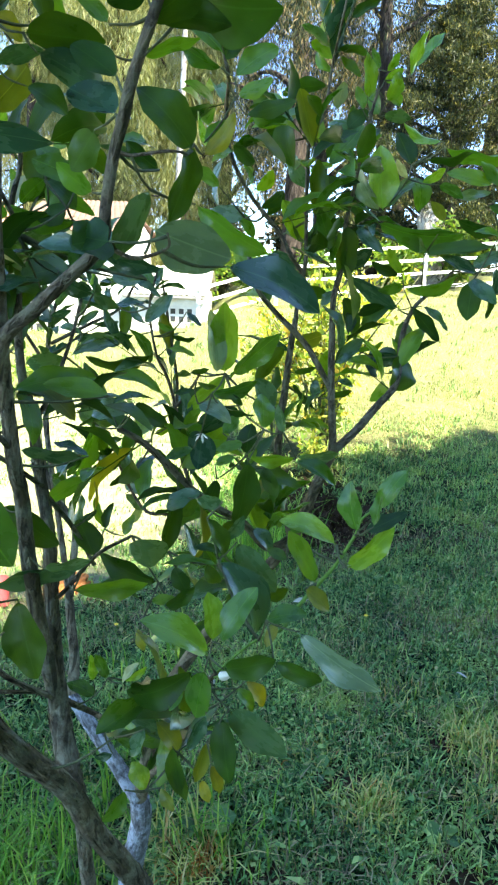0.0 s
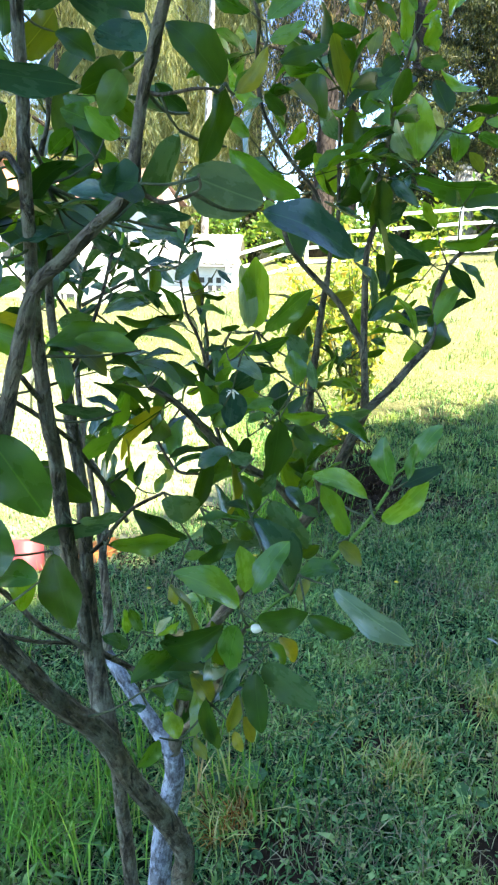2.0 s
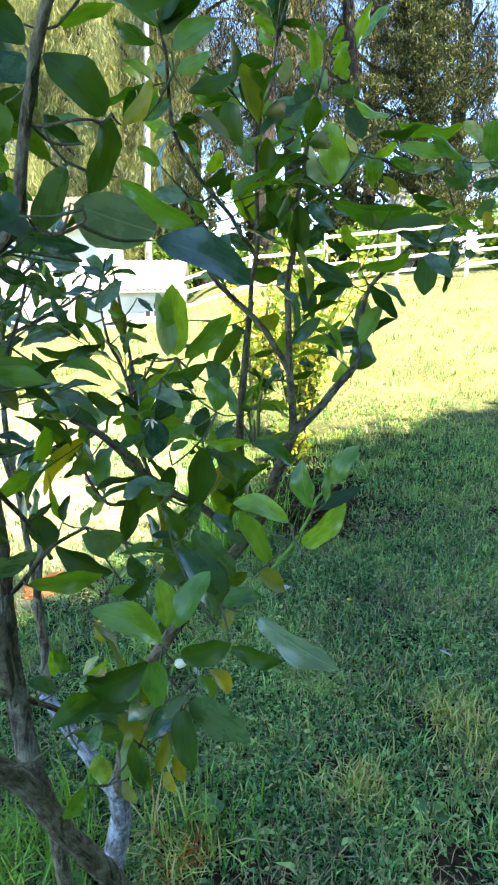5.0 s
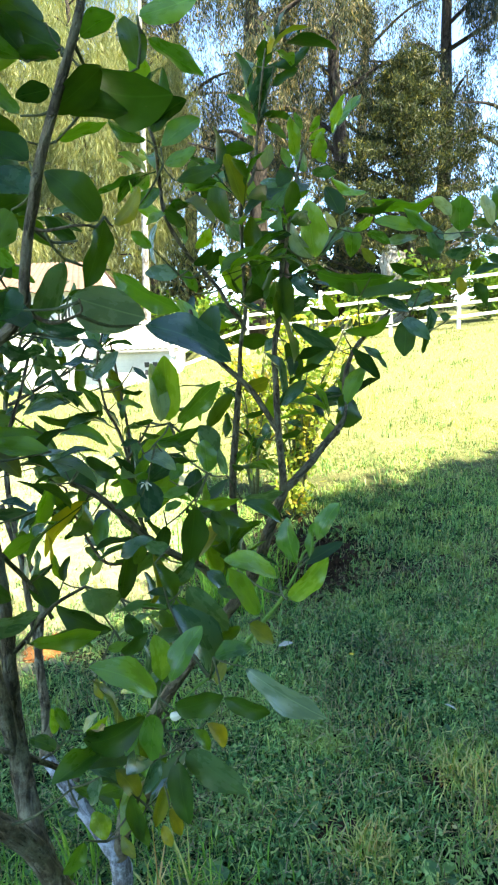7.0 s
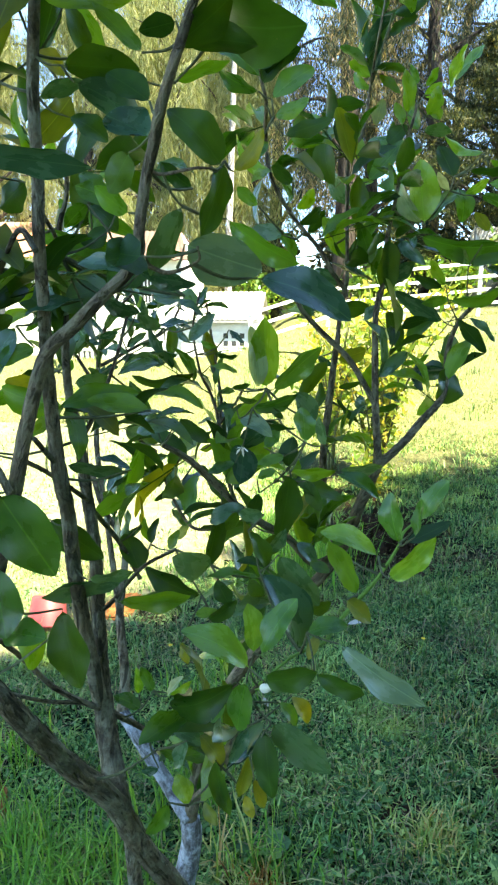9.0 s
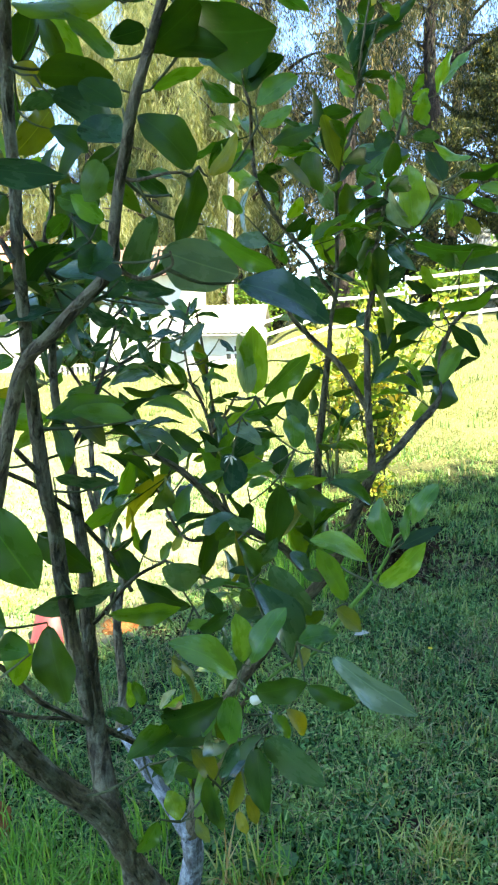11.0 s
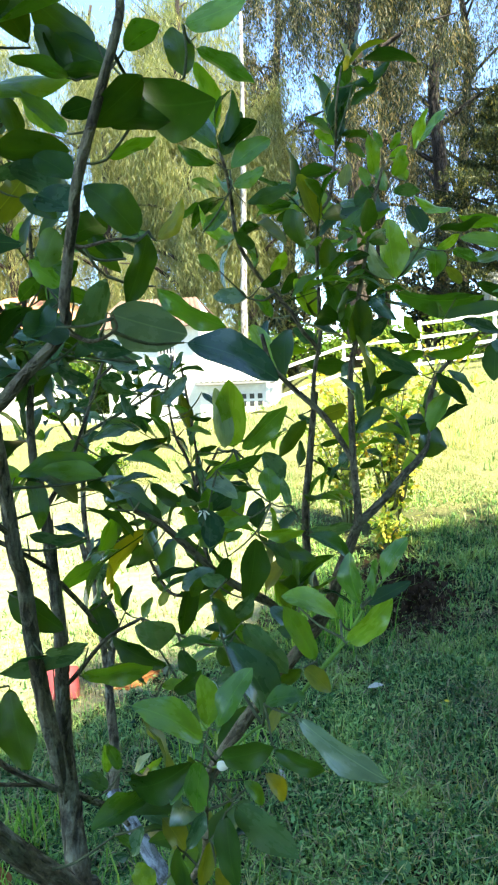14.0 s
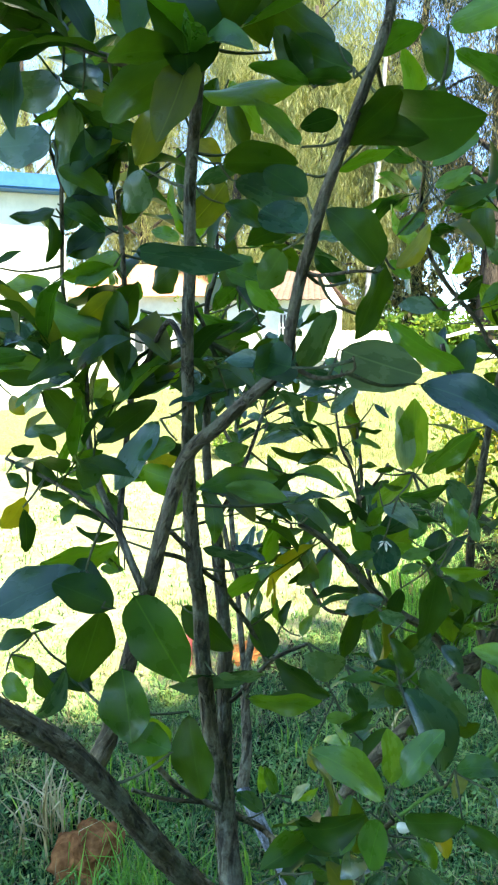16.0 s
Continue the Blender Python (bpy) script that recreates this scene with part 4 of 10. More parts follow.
twig(limb_f4, [(0.127, 1.240, 1.944, 0.0012), (0.123, 1.244, 1.942, 0.0010), (0.119, 1.249, 1.940, 0.0007)])
leaf(limb_f4, (0.119, 1.249, 1.940), (0.081, 1.246, 1.965), 0.0261, 43, MID)
twig(limb_f4, [(0.116, 1.218, 1.922, 0.0012), (0.117, 1.221, 1.917, 0.0010), (0.120, 1.226, 1.915, 0.0007)])
leaf(limb_f4, (0.120, 1.226, 1.915), (0.090, 1.239, 1.947), 0.0175, -116, MID)
twig(limb_f4, [(0.127, 1.240, 1.944, 0.0013), (0.130, 1.248, 1.945, 0.0010), (0.132, 1.255, 1.947, 0.0007)])
leaf(limb_f4, (0.132, 1.255, 1.947), (0.168, 1.242, 1.913), 0.0178, 60, DARK)
twig(limb_f1, [(0.189, 1.214, 1.867, 0.0012), (0.184, 1.213, 1.869, 0.0010), (0.178, 1.211, 1.872, 0.0007)])
leaf(limb_f1, (0.178, 1.211, 1.872), (0.172, 1.216, 1.943), 0.0272, -26, MID)
twig(limb_f1, [(0.195, 1.221, 1.889, 0.0014), (0.195, 1.223, 1.904, 0.0011), (0.195, 1.225, 1.921, 0.0008)])
leaf(limb_f1, (0.195, 1.225, 1.921), (0.183, 1.234, 1.955), 0.0140, -39, MID)
twig(limb_f1, [(0.195, 1.221, 1.889, 0.0015), (0.203, 1.238, 1.898, 0.0012), (0.209, 1.253, 1.911, 0.0008)])
leaf(limb_f1, (0.209, 1.253, 1.911), (0.242, 1.261, 1.932), 0.0215, 121, LIGHT)
twig(limb_f1, [(0.195, 1.225, 1.921, 0.0012), (0.202, 1.225, 1.919, 0.0010), (0.208, 1.225, 1.918, 0.0007)])
leaf(limb_f1, (0.208, 1.225, 1.918), (0.228, 1.231, 1.948), 0.0163, 108, MID)
twig(limb_f1, [(0.195, 1.221, 1.889, 0.0014), (0.205, 1.231, 1.881, 0.0011), (0.214, 1.239, 1.876, 0.0008)])
leaf(limb_f1, (0.214, 1.239, 1.876), (0.233, 1.247, 1.924), 0.0297, 97, MID)
twig(limb_f1, [(0.209, 1.253, 1.911, 0.0015), (0.231, 1.253, 1.913, 0.0012), (0.253, 1.252, 1.920, 0.0009)])
leaf(limb_f1, (0.253, 1.252, 1.920), (0.276, 1.246, 1.987), 0.0221, -47, LIGHT)
twig(limb_f1, [(0.253, 1.252, 1.920, 0.0015), (0.259, 1.269, 1.926, 0.0012), (0.268, 1.288, 1.942, 0.0009)])
leaf(limb_f1, (0.268, 1.288, 1.942), (0.319, 1.314, 2.006), 0.0268, 20, LIGHT)
twig(limb_f1, [(0.214, 1.239, 1.876, 0.0014), (0.210, 1.250, 1.865, 0.0011), (0.205, 1.260, 1.858, 0.0008)])
leaf(limb_f1, (0.205, 1.260, 1.858), (0.191, 1.267, 1.901), 0.0255, -106, MID)
twig(limb_f4, [(0.115, 1.215, 1.912, 0.0015), (0.115, 1.235, 1.903, 0.0012), (0.115, 1.256, 1.900, 0.0008)])
leaf(limb_f4, (0.115, 1.256, 1.900), (0.036, 1.254, 1.883), 0.0293, 46, DARK)
twig(limb_f4, [(0.090, 1.181, 1.813, 0.0015), (0.098, 1.196, 1.798, 0.0012), (0.107, 1.212, 1.790, 0.0008)])
leaf(limb_f4, (0.107, 1.212, 1.790), (0.065, 1.246, 1.875), 0.0376, -32, MID)
twig(limb_f4, [(0.081, 1.164, 1.760, 0.0018), (0.088, 1.205, 1.742, 0.0014), (0.092, 1.243, 1.731, 0.0010)])
leaf(limb_f4, (0.092, 1.243, 1.731), (0.053, 1.240, 1.791), 0.0329, -130, BLUE)
twig(limb_f4, [(0.081, 1.169, 1.777, 0.0015), (0.073, 1.192, 1.767, 0.0012), (0.062, 1.211, 1.759, 0.0009)])
leaf(limb_f4, (0.062, 1.211, 1.759), (0.044, 1.218, 1.847), 0.0425, -101, DARK)
twig(limb_f4, [(0.105, 1.194, 1.852, 0.0013), (0.116, 1.197, 1.851, 0.0010), (0.126, 1.199, 1.852, 0.0007)])
leaf(limb_f4, (0.126, 1.199, 1.852), (0.136, 1.206, 1.896), 0.0265, 21, YELLOW)
twig(limb_f1, [(0.179, 1.201, 1.829, 0.0014), (0.164, 1.207, 1.826, 0.0011), (0.147, 1.211, 1.826, 0.0008)])
leaf(limb_f1, (0.147, 1.211, 1.826), (0.178, 1.208, 1.855), 0.0316, 68, DARK)
twig(limb_f4, [(0.081, 1.164, 1.760, 0.0014), (0.099, 1.170, 1.759, 0.0011), (0.115, 1.174, 1.762, 0.0008)])
leaf(limb_f4, (0.115, 1.174, 1.762), (0.169, 1.173, 1.825), 0.0321, 63, MID)
twig(limb_f1, [(0.177, 1.197, 1.817, 0.0015), (0.172, 1.221, 1.813, 0.0012), (0.164, 1.241, 1.811, 0.0009)])
leaf(limb_f1, (0.164, 1.241, 1.811), (0.209, 1.230, 1.822), 0.0180, -110, MID)
twig(limb_f1, [(0.205, 1.260, 1.858, 0.0013), (0.212, 1.272, 1.859, 0.0010), (0.217, 1.282, 1.863, 0.0008)])
leaf(limb_f1, (0.217, 1.282, 1.863), (0.267, 1.285, 1.859), 0.0259, -48, BLUE)
twig(limb_f4, [(0.081, 1.164, 1.760, 0.0013), (0.084, 1.176, 1.755, 0.0011), (0.085, 1.188, 1.752, 0.0008)])
leaf(limb_f4, (0.085, 1.188, 1.752), (0.125, 1.192, 1.765), 0.0162, 64, LIGHT)
twig(limb_f4, [(0.081, 1.158, 1.742, 0.0013), (0.086, 1.166, 1.733, 0.0010), (0.092, 1.175, 1.728, 0.0008)])
leaf(limb_f4, (0.092, 1.175, 1.728), (0.168, 1.166, 1.737), 0.0238, 59, DARK)
twig(limb_f1, [(0.155, 1.161, 1.708, 0.0017), (0.139, 1.189, 1.700, 0.0013), (0.121, 1.215, 1.698, 0.0009)])
leaf(limb_f1, (0.121, 1.215, 1.698), (0.177, 1.217, 1.732), 0.0275, 121, DARK)
twig(limb_f4, [(0.081, 1.128, 1.648, 0.0013), (0.078, 1.138, 1.641, 0.0010), (0.077, 1.149, 1.639, 0.0008)])
leaf(limb_f4, (0.077, 1.149, 1.639), (0.041, 1.147, 1.704), 0.0434, -64, LIGHT)
twig(limb_f4, [(0.077, 1.149, 1.639, 0.0012), (0.077, 1.149, 1.633, 0.0009), (0.076, 1.148, 1.629, 0.0007)])
leaf(limb_f4, (0.076, 1.148, 1.629), (0.151, 1.159, 1.675), 0.0303, 54, MID)
twig(limb_f4, [(0.076, 1.148, 1.629, 0.0012), (0.077, 1.151, 1.624, 0.0010), (0.078, 1.154, 1.619, 0.0007)])
leaf(limb_f4, (0.078, 1.154, 1.619), (0.106, 1.161, 1.670), 0.0219, 107, BLUE)
twig(limb_f1, [(0.145, 1.137, 1.645, 0.0016), (0.129, 1.160, 1.629, 0.0013), (0.118, 1.189, 1.624, 0.0009)])
leaf(limb_f1, (0.118, 1.189, 1.624), (0.146, 1.205, 1.660), 0.0202, 94, BLUE)
twig(limb_f4, [(0.078, 1.154, 1.619, 0.0016), (0.069, 1.179, 1.598, 0.0013), (0.059, 1.203, 1.585, 0.0009)])
leaf(limb_f4, (0.059, 1.203, 1.585), (-0.001, 1.198, 1.609), 0.0265, -122, MID)
twig(limb_f4, [(0.059, 1.203, 1.585, 0.0014), (0.070, 1.214, 1.588, 0.0011), (0.081, 1.226, 1.597, 0.0008)])
leaf(limb_f4, (0.081, 1.226, 1.597), (0.031, 1.234, 1.624), 0.0282, -117, BLUE)
twig(limb_f1, [(0.136, 1.110, 1.583, 0.0018), (0.133, 1.146, 1.565, 0.0014), (0.129, 1.181, 1.557, 0.0010)])
leaf(limb_f1, (0.129, 1.181, 1.557), (0.055, 1.175, 1.562), 0.0322, -119, DARK)
twig(limb_f1, [(0.141, 1.118, 1.605, 0.0014), (0.145, 1.133, 1.600, 0.0011), (0.147, 1.148, 1.598, 0.0008)])
leaf(limb_f1, (0.147, 1.148, 1.598), (0.194, 1.145, 1.632), 0.0311, 119, BLUE)
twig(limb_f1, [(0.134, 1.108, 1.575, 0.0015), (0.141, 1.124, 1.561, 0.0012), (0.151, 1.144, 1.555, 0.0009)])
leaf(limb_f1, (0.151, 1.144, 1.555), (0.175, 1.138, 1.483), 0.0312, 49, DARK)
twig(limb_f1, [(0.129, 1.181, 1.557, 0.0015), (0.142, 1.184, 1.537, 0.0012), (0.155, 1.185, 1.522, 0.0008)])
leaf(limb_f1, (0.155, 1.185, 1.522), (0.173, 1.173, 1.498), 0.0144, 96, PALE)
twig(limb_f1, [(0.151, 1.144, 1.555, 0.0012), (0.144, 1.147, 1.556, 0.0010), (0.138, 1.151, 1.560, 0.0007)])
leaf(limb_f1, (0.138, 1.151, 1.560), (0.115, 1.154, 1.537), 0.0209, -59, BLUE)
twig(limb_f1, [(0.155, 1.185, 1.522, 0.0015), (0.138, 1.187, 1.498, 0.0012), (0.125, 1.191, 1.484, 0.0009)])
leaf(limb_f1, (0.125, 1.191, 1.484), (0.075, 1.177, 1.469), 0.0328, -109, YELLOW)
twig(limb_f1, [(0.127, 1.052, 1.453, 0.0017), (0.127, 1.082, 1.431, 0.0013), (0.131, 1.116, 1.422, 0.0010)])
leaf(limb_f1, (0.131, 1.116, 1.422), (0.124, 1.096, 1.468), 0.0346, 47, MID)
twig(limb_f2, [(0.271, 1.184, 1.450, 0.0012), (0.268, 1.191, 1.447, 0.0010), (0.267, 1.197, 1.447, 0.0007)])
leaf(limb_f2, (0.267, 1.197, 1.447), (0.195, 1.204, 1.441), 0.0332, -113, BLUE)
twig(limb_f2, [(0.255, 1.148, 1.429, 0.0014), (0.242, 1.154, 1.425, 0.0011), (0.230, 1.160, 1.425, 0.0008)])
leaf(limb_f2, (0.230, 1.160, 1.425), (0.159, 1.160, 1.443), 0.0228, -37, LIGHT)
twig(limb_f2, [(0.260, 1.167, 1.453, 0.0018), (0.216, 1.165, 1.451, 0.0014), (0.177, 1.168, 1.464, 0.0010)])
leaf(limb_f2, (0.177, 1.168, 1.464), (0.229, 1.165, 1.479), 0.0170, 140, MID)
twig(limb_e2, [(0.058, 1.103, 1.407, 0.0020), (0.089, 1.138, 1.384, 0.0015), (0.121, 1.173, 1.373, 0.0011)])
leaf(limb_e2, (0.121, 1.173, 1.373), (0.115, 1.182, 1.404), 0.0219, -68, BLUE)
twig(limb_e2, [(0.121, 1.173, 1.373, 0.0015), (0.138, 1.177, 1.386, 0.0012), (0.154, 1.180, 1.404, 0.0009)])
leaf(limb_e2, (0.154, 1.180, 1.404), (0.183, 1.178, 1.394), 0.0146, 51, BLUE)
twig(limb_e2, [(0.121, 1.173, 1.373, 0.0013), (0.130, 1.168, 1.373, 0.0010), (0.141, 1.165, 1.378, 0.0007)])
leaf(limb_e2, (0.141, 1.165, 1.378), (0.180, 1.164, 1.390), 0.0148, 111, DARK)
twig(limb_e2, [(0.057, 1.100, 1.398, 0.0013), (0.047, 1.109, 1.393, 0.0011), (0.038, 1.117, 1.390, 0.0008)])
leaf(limb_e2, (0.038, 1.117, 1.390), (0.043, 1.115, 1.436), 0.0185, -103, DARK)
twig(limb_e2, [(0.068, 1.129, 1.489, 0.0017), (0.055, 1.161, 1.478, 0.0013), (0.037, 1.187, 1.471, 0.0010)])
leaf(limb_e2, (0.037, 1.187, 1.471), (0.064, 1.176, 1.456), 0.0145, 104, BLUE)
twig(limb_e2, [(0.061, 1.112, 1.435, 0.0016), (0.066, 1.136, 1.423, 0.0012), (0.074, 1.163, 1.420, 0.0009)])
leaf(limb_e2, (0.074, 1.163, 1.420), (0.114, 1.162, 1.430), 0.0134, 114, DARK)
twig(limb_e2, [(0.059, 1.106, 1.417, 0.0013), (0.064, 1.110, 1.411, 0.0010), (0.070, 1.115, 1.408, 0.0007)])
leaf(limb_e2, (0.070, 1.115, 1.408), (0.111, 1.096, 1.368), 0.0185, 120, DARK)
twig(limb_f1, [(0.212, 1.236, 1.681, 0.0014), (0.197, 1.237, 1.684, 0.0011), (0.183, 1.238, 1.691, 0.0008)])
leaf(limb_f1, (0.183, 1.238, 1.691), (0.157, 1.238, 1.722), 0.0293, -68, DARK)
twig(limb_f1, [(0.165, 1.178, 1.758, 0.0012), (0.159, 1.180, 1.758, 0.0010), (0.153, 1.182, 1.760, 0.0007)])
leaf(limb_f1, (0.153, 1.182, 1.760), (0.183, 1.181, 1.781), 0.0208, 125, MID)
twig(limb_f1, [(0.181, 1.204, 1.837, 0.0013), (0.175, 1.196, 1.842, 0.0010), (0.167, 1.186, 1.850, 0.0008)])
leaf(limb_f1, (0.167, 1.186, 1.850), (0.157, 1.203, 1.889), 0.0206, -12, MID)
twig(limb_f1, [(0.214, 1.239, 1.876, 0.0014), (0.227, 1.247, 1.873, 0.0011), (0.239, 1.253, 1.871, 0.0008)])
leaf(limb_f1, (0.239, 1.253, 1.871), (0.221, 1.262, 1.901), 0.0241, -50, MID)
twig(limb_f1, [(0.146, 1.147, 1.665, 0.0013), (0.150, 1.153, 1.660, 0.0010), (0.154, 1.158, 1.657, 0.0007)])
leaf(limb_f1, (0.154, 1.158, 1.657), (0.190, 1.164, 1.677), 0.0207, 115, DARK)
twig(limb_f4, [(0.081, 1.136, 1.672, 0.0021), (0.034, 1.173, 1.646, 0.0017), (-0.003, 1.219, 1.644, 0.0012)])
leaf(limb_f4, (-0.003, 1.219, 1.644), (-0.034, 1.219, 1.687), 0.0242, -59, MID)
twig(limb_f4, [(0.081, 1.141, 1.689, 0.0018), (0.051, 1.162, 1.684, 0.0014), (0.016, 1.177, 1.681, 0.0010)])
leaf(limb_f4, (0.016, 1.177, 1.681), (0.044, 1.173, 1.719), 0.0232, 130, DARK)
twig(limb_f4, [(0.016, 1.177, 1.681, 0.0015), (0.005, 1.187, 1.698, 0.0012), (-0.004, 1.199, 1.722, 0.0009)])
leaf(limb_f4, (-0.004, 1.199, 1.722), (0.025, 1.200, 1.756), 0.0258, 124, MID)
twig(limb_f4, [(0.087, 1.179, 1.807, 0.0020), (0.044, 1.214, 1.803, 0.0016), (0.006, 1.253, 1.818, 0.0012)])
leaf(limb_f4, (0.006, 1.253, 1.818), (0.046, 1.261, 1.838), 0.0242, 125, DARK)
twig(limb_f4, [(0.006, 1.253, 1.818, 0.0016), (-0.005, 1.255, 1.839, 0.0012), (-0.015, 1.258, 1.868, 0.0009)])
leaf(limb_f4, (-0.015, 1.258, 1.868), (0.029, 1.270, 1.885), 0.0241, 66, DARK)
twig(limb_x3, [(-0.076, 0.983, 1.444, 0.0021), (-0.053, 0.929, 1.448, 0.0017), (-0.035, 0.870, 1.460, 0.0012)])
leaf(limb_x3, (-0.035, 0.870, 1.460), (-0.037, 0.865, 1.553), 0.0488, 58, LIGHT)
twig(limb_x3, [(-0.035, 0.870, 1.460, 0.0013), (-0.040, 0.863, 1.460, 0.0010), (-0.045, 0.857, 1.461, 0.0007)])
leaf(limb_x3, (-0.045, 0.857, 1.461), (-0.056, 0.869, 1.543), 0.0303, -3, PALE)
twig(limb_x3, [(-0.035, 0.870, 1.460, 0.0012), (-0.031, 0.870, 1.458, 0.0009), (-0.026, 0.870, 1.458, 0.0007)])
leaf(limb_x3, (-0.026, 0.870, 1.458), (0.037, 0.881, 1.515), 0.0316, 111, LIGHT)
twig(limb_x3, [(-0.035, 0.870, 1.460, 0.0017), (-0.039, 0.839, 1.451, 0.0013), (-0.048, 0.803, 1.445, 0.0010)])
leaf(limb_x3, (-0.048, 0.803, 1.445), (0.008, 0.816, 1.462), 0.0205, 110, MID)
twig(limb_x3, [(-0.035, 0.870, 1.460, 0.0020), (-0.013, 0.827, 1.422, 0.0016), (0.018, 0.792, 1.405, 0.0012)])
leaf(limb_x3, (0.018, 0.792, 1.405), (0.013, 0.819, 1.444), 0.0319, 22, LIGHT)
twig(limb_x3, [(-0.035, 0.870, 1.460, 0.0018), (-0.003, 0.857, 1.434, 0.0014), (0.032, 0.847, 1.420, 0.0010)])
leaf(limb_x3, (0.032, 0.847, 1.420), (0.005, 0.849, 1.458), 0.0320, -48, BLUE)
twig(limb_x3, [(0.018, 0.792, 1.405, 0.0013), (0.029, 0.790, 1.401, 0.0010), (0.042, 0.790, 1.402, 0.0008)])
leaf(limb_x3, (0.042, 0.790, 1.402), (0.034, 0.789, 1.438), 0.0143, -126, BLUE)
twig(limb_x3, [(0.018, 0.792, 1.405, 0.0016), (0.006, 0.803, 1.380, 0.0012), (-0.002, 0.817, 1.365, 0.0009)])
leaf(limb_x3, (-0.002, 0.817, 1.365), (0.003, 0.823, 1.405), 0.0279, 15, DARK)
twig(limb_x3, [(0.042, 0.790, 1.402, 0.0015), (0.052, 0.797, 1.384, 0.0011), (0.059, 0.802, 1.368, 0.0008)])
leaf(limb_x3, (0.059, 0.802, 1.368), (0.002, 0.792, 1.369), 0.0183, -106, MID)
twig(limb_x3, [(0.059, 0.802, 1.368, 0.0013), (0.060, 0.811, 1.364, 0.0010), (0.062, 0.821, 1.363, 0.0007)])
leaf(limb_x3, (0.062, 0.821, 1.363), (0.118, 0.831, 1.367), 0.0177, 109, BLUE)
twig(limb_x3, [(0.062, 0.821, 1.363, 0.0012), (0.060, 0.819, 1.360, 0.0009), (0.058, 0.816, 1.358, 0.0007)])
leaf(limb_x3, (0.058, 0.816, 1.358), (0.112, 0.809, 1.330), 0.0222, 40, MID)
twig(limb_x3, [(-0.002, 0.817, 1.365, 0.0013), (-0.000, 0.819, 1.355, 0.0010), (0.002, 0.822, 1.347, 0.0007)])
leaf(limb_x3, (0.002, 0.822, 1.347), (0.070, 0.823, 1.323), 0.0241, 42, DARK)
twig(limb_x3, [(0.018, 0.792, 1.405, 0.0015), (0.008, 0.783, 1.384, 0.0012), (0.000, 0.776, 1.369, 0.0008)])
leaf(limb_x3, (0.000, 0.776, 1.369), (-0.013, 0.759, 1.289), 0.0382, -70, DARK)
twig(limb_x3, [(0.018, 0.792, 1.405, 0.0014), (0.006, 0.793, 1.395, 0.0011), (-0.007, 0.793, 1.387, 0.0008)])
leaf(limb_x3, (-0.007, 0.793, 1.387), (-0.041, 0.789, 1.377), 0.0160, -44, MID)
twig(limb_x3, [(-0.048, 0.803, 1.445, 0.0015), (-0.055, 0.797, 1.418, 0.0012), (-0.059, 0.794, 1.400, 0.0009)])
leaf(limb_x3, (-0.059, 0.794, 1.400), (-0.066, 0.818, 1.342), 0.0403, 39, BLUE)
twig(limb_x3, [(-0.059, 0.794, 1.400, 0.0014), (-0.065, 0.798, 1.386, 0.0011), (-0.070, 0.802, 1.375, 0.0008)])
leaf(limb_x3, (-0.070, 0.802, 1.375), (-0.104, 0.793, 1.363), 0.0162, -43, MID)
twig(limb_x3, [(-0.048, 0.803, 1.445, 0.0013), (-0.057, 0.807, 1.435, 0.0010), (-0.065, 0.812, 1.430, 0.0008)])
leaf(limb_x3, (-0.065, 0.812, 1.430), (-0.023, 0.797, 1.410), 0.0247, 36, PALE)
twig(limb_x3, [(-0.048, 0.803, 1.445, 0.0013), (-0.042, 0.805, 1.435, 0.0010), (-0.035, 0.808, 1.429, 0.0007)])
leaf(limb_x3, (-0.035, 0.808, 1.429), (0.006, 0.801, 1.421), 0.0133, 136, DARK)
twig(limb_x3, [(-0.007, 0.793, 1.387, 0.0014), (-0.020, 0.805, 1.387, 0.0011), (-0.034, 0.817, 1.392, 0.0008)])
leaf(limb_x3, (-0.034, 0.817, 1.392), (-0.014, 0.818, 1.415), 0.0190, 52, MID)
twig(limb_h, [(-0.100, 0.895, 1.310, 0.0016), (-0.096, 0.865, 1.301, 0.0013), (-0.093, 0.835, 1.300, 0.0009)])
leaf(limb_h, (-0.093, 0.835, 1.300), (-0.111, 0.826, 1.219), 0.0283, -101, DARK)
twig(limb_h, [(-0.093, 0.835, 1.300, 0.0015), (-0.076, 0.820, 1.302, 0.0012), (-0.063, 0.802, 1.306, 0.0009)])
leaf(limb_h, (-0.063, 0.802, 1.306), (-0.071, 0.799, 1.220), 0.0268, -135, YELLOW)
twig(limb_h, [(-0.063, 0.802, 1.306, 0.0013), (-0.060, 0.814, 1.307, 0.0010), (-0.058, 0.824, 1.310, 0.0007)])
leaf(limb_h, (-0.058, 0.824, 1.310), (-0.107, 0.826, 1.285), 0.0275, -47, BLUE)
twig(limb_x3, [(-0.065, 0.812, 1.430, 0.0013), (-0.068, 0.818, 1.435, 0.0010), (-0.071, 0.825, 1.445, 0.0007)])
leaf(limb_x3, (-0.071, 0.825, 1.445), (-0.096, 0.820, 1.440), 0.0096, -47, DARK)
twig(limb_x3, [(-0.071, 0.825, 1.445, 0.0012), (-0.070, 0.822, 1.450, 0.0010), (-0.068, 0.819, 1.457, 0.0007)])
leaf(limb_x3, (-0.068, 0.819, 1.457), (-0.043, 0.820, 1.452), 0.0087, 111, DARK)
twig(limb_x3, [(-0.035, 0.870, 1.460, 0.0015), (-0.059, 0.861, 1.457, 0.0012), (-0.080, 0.856, 1.462, 0.0009)])
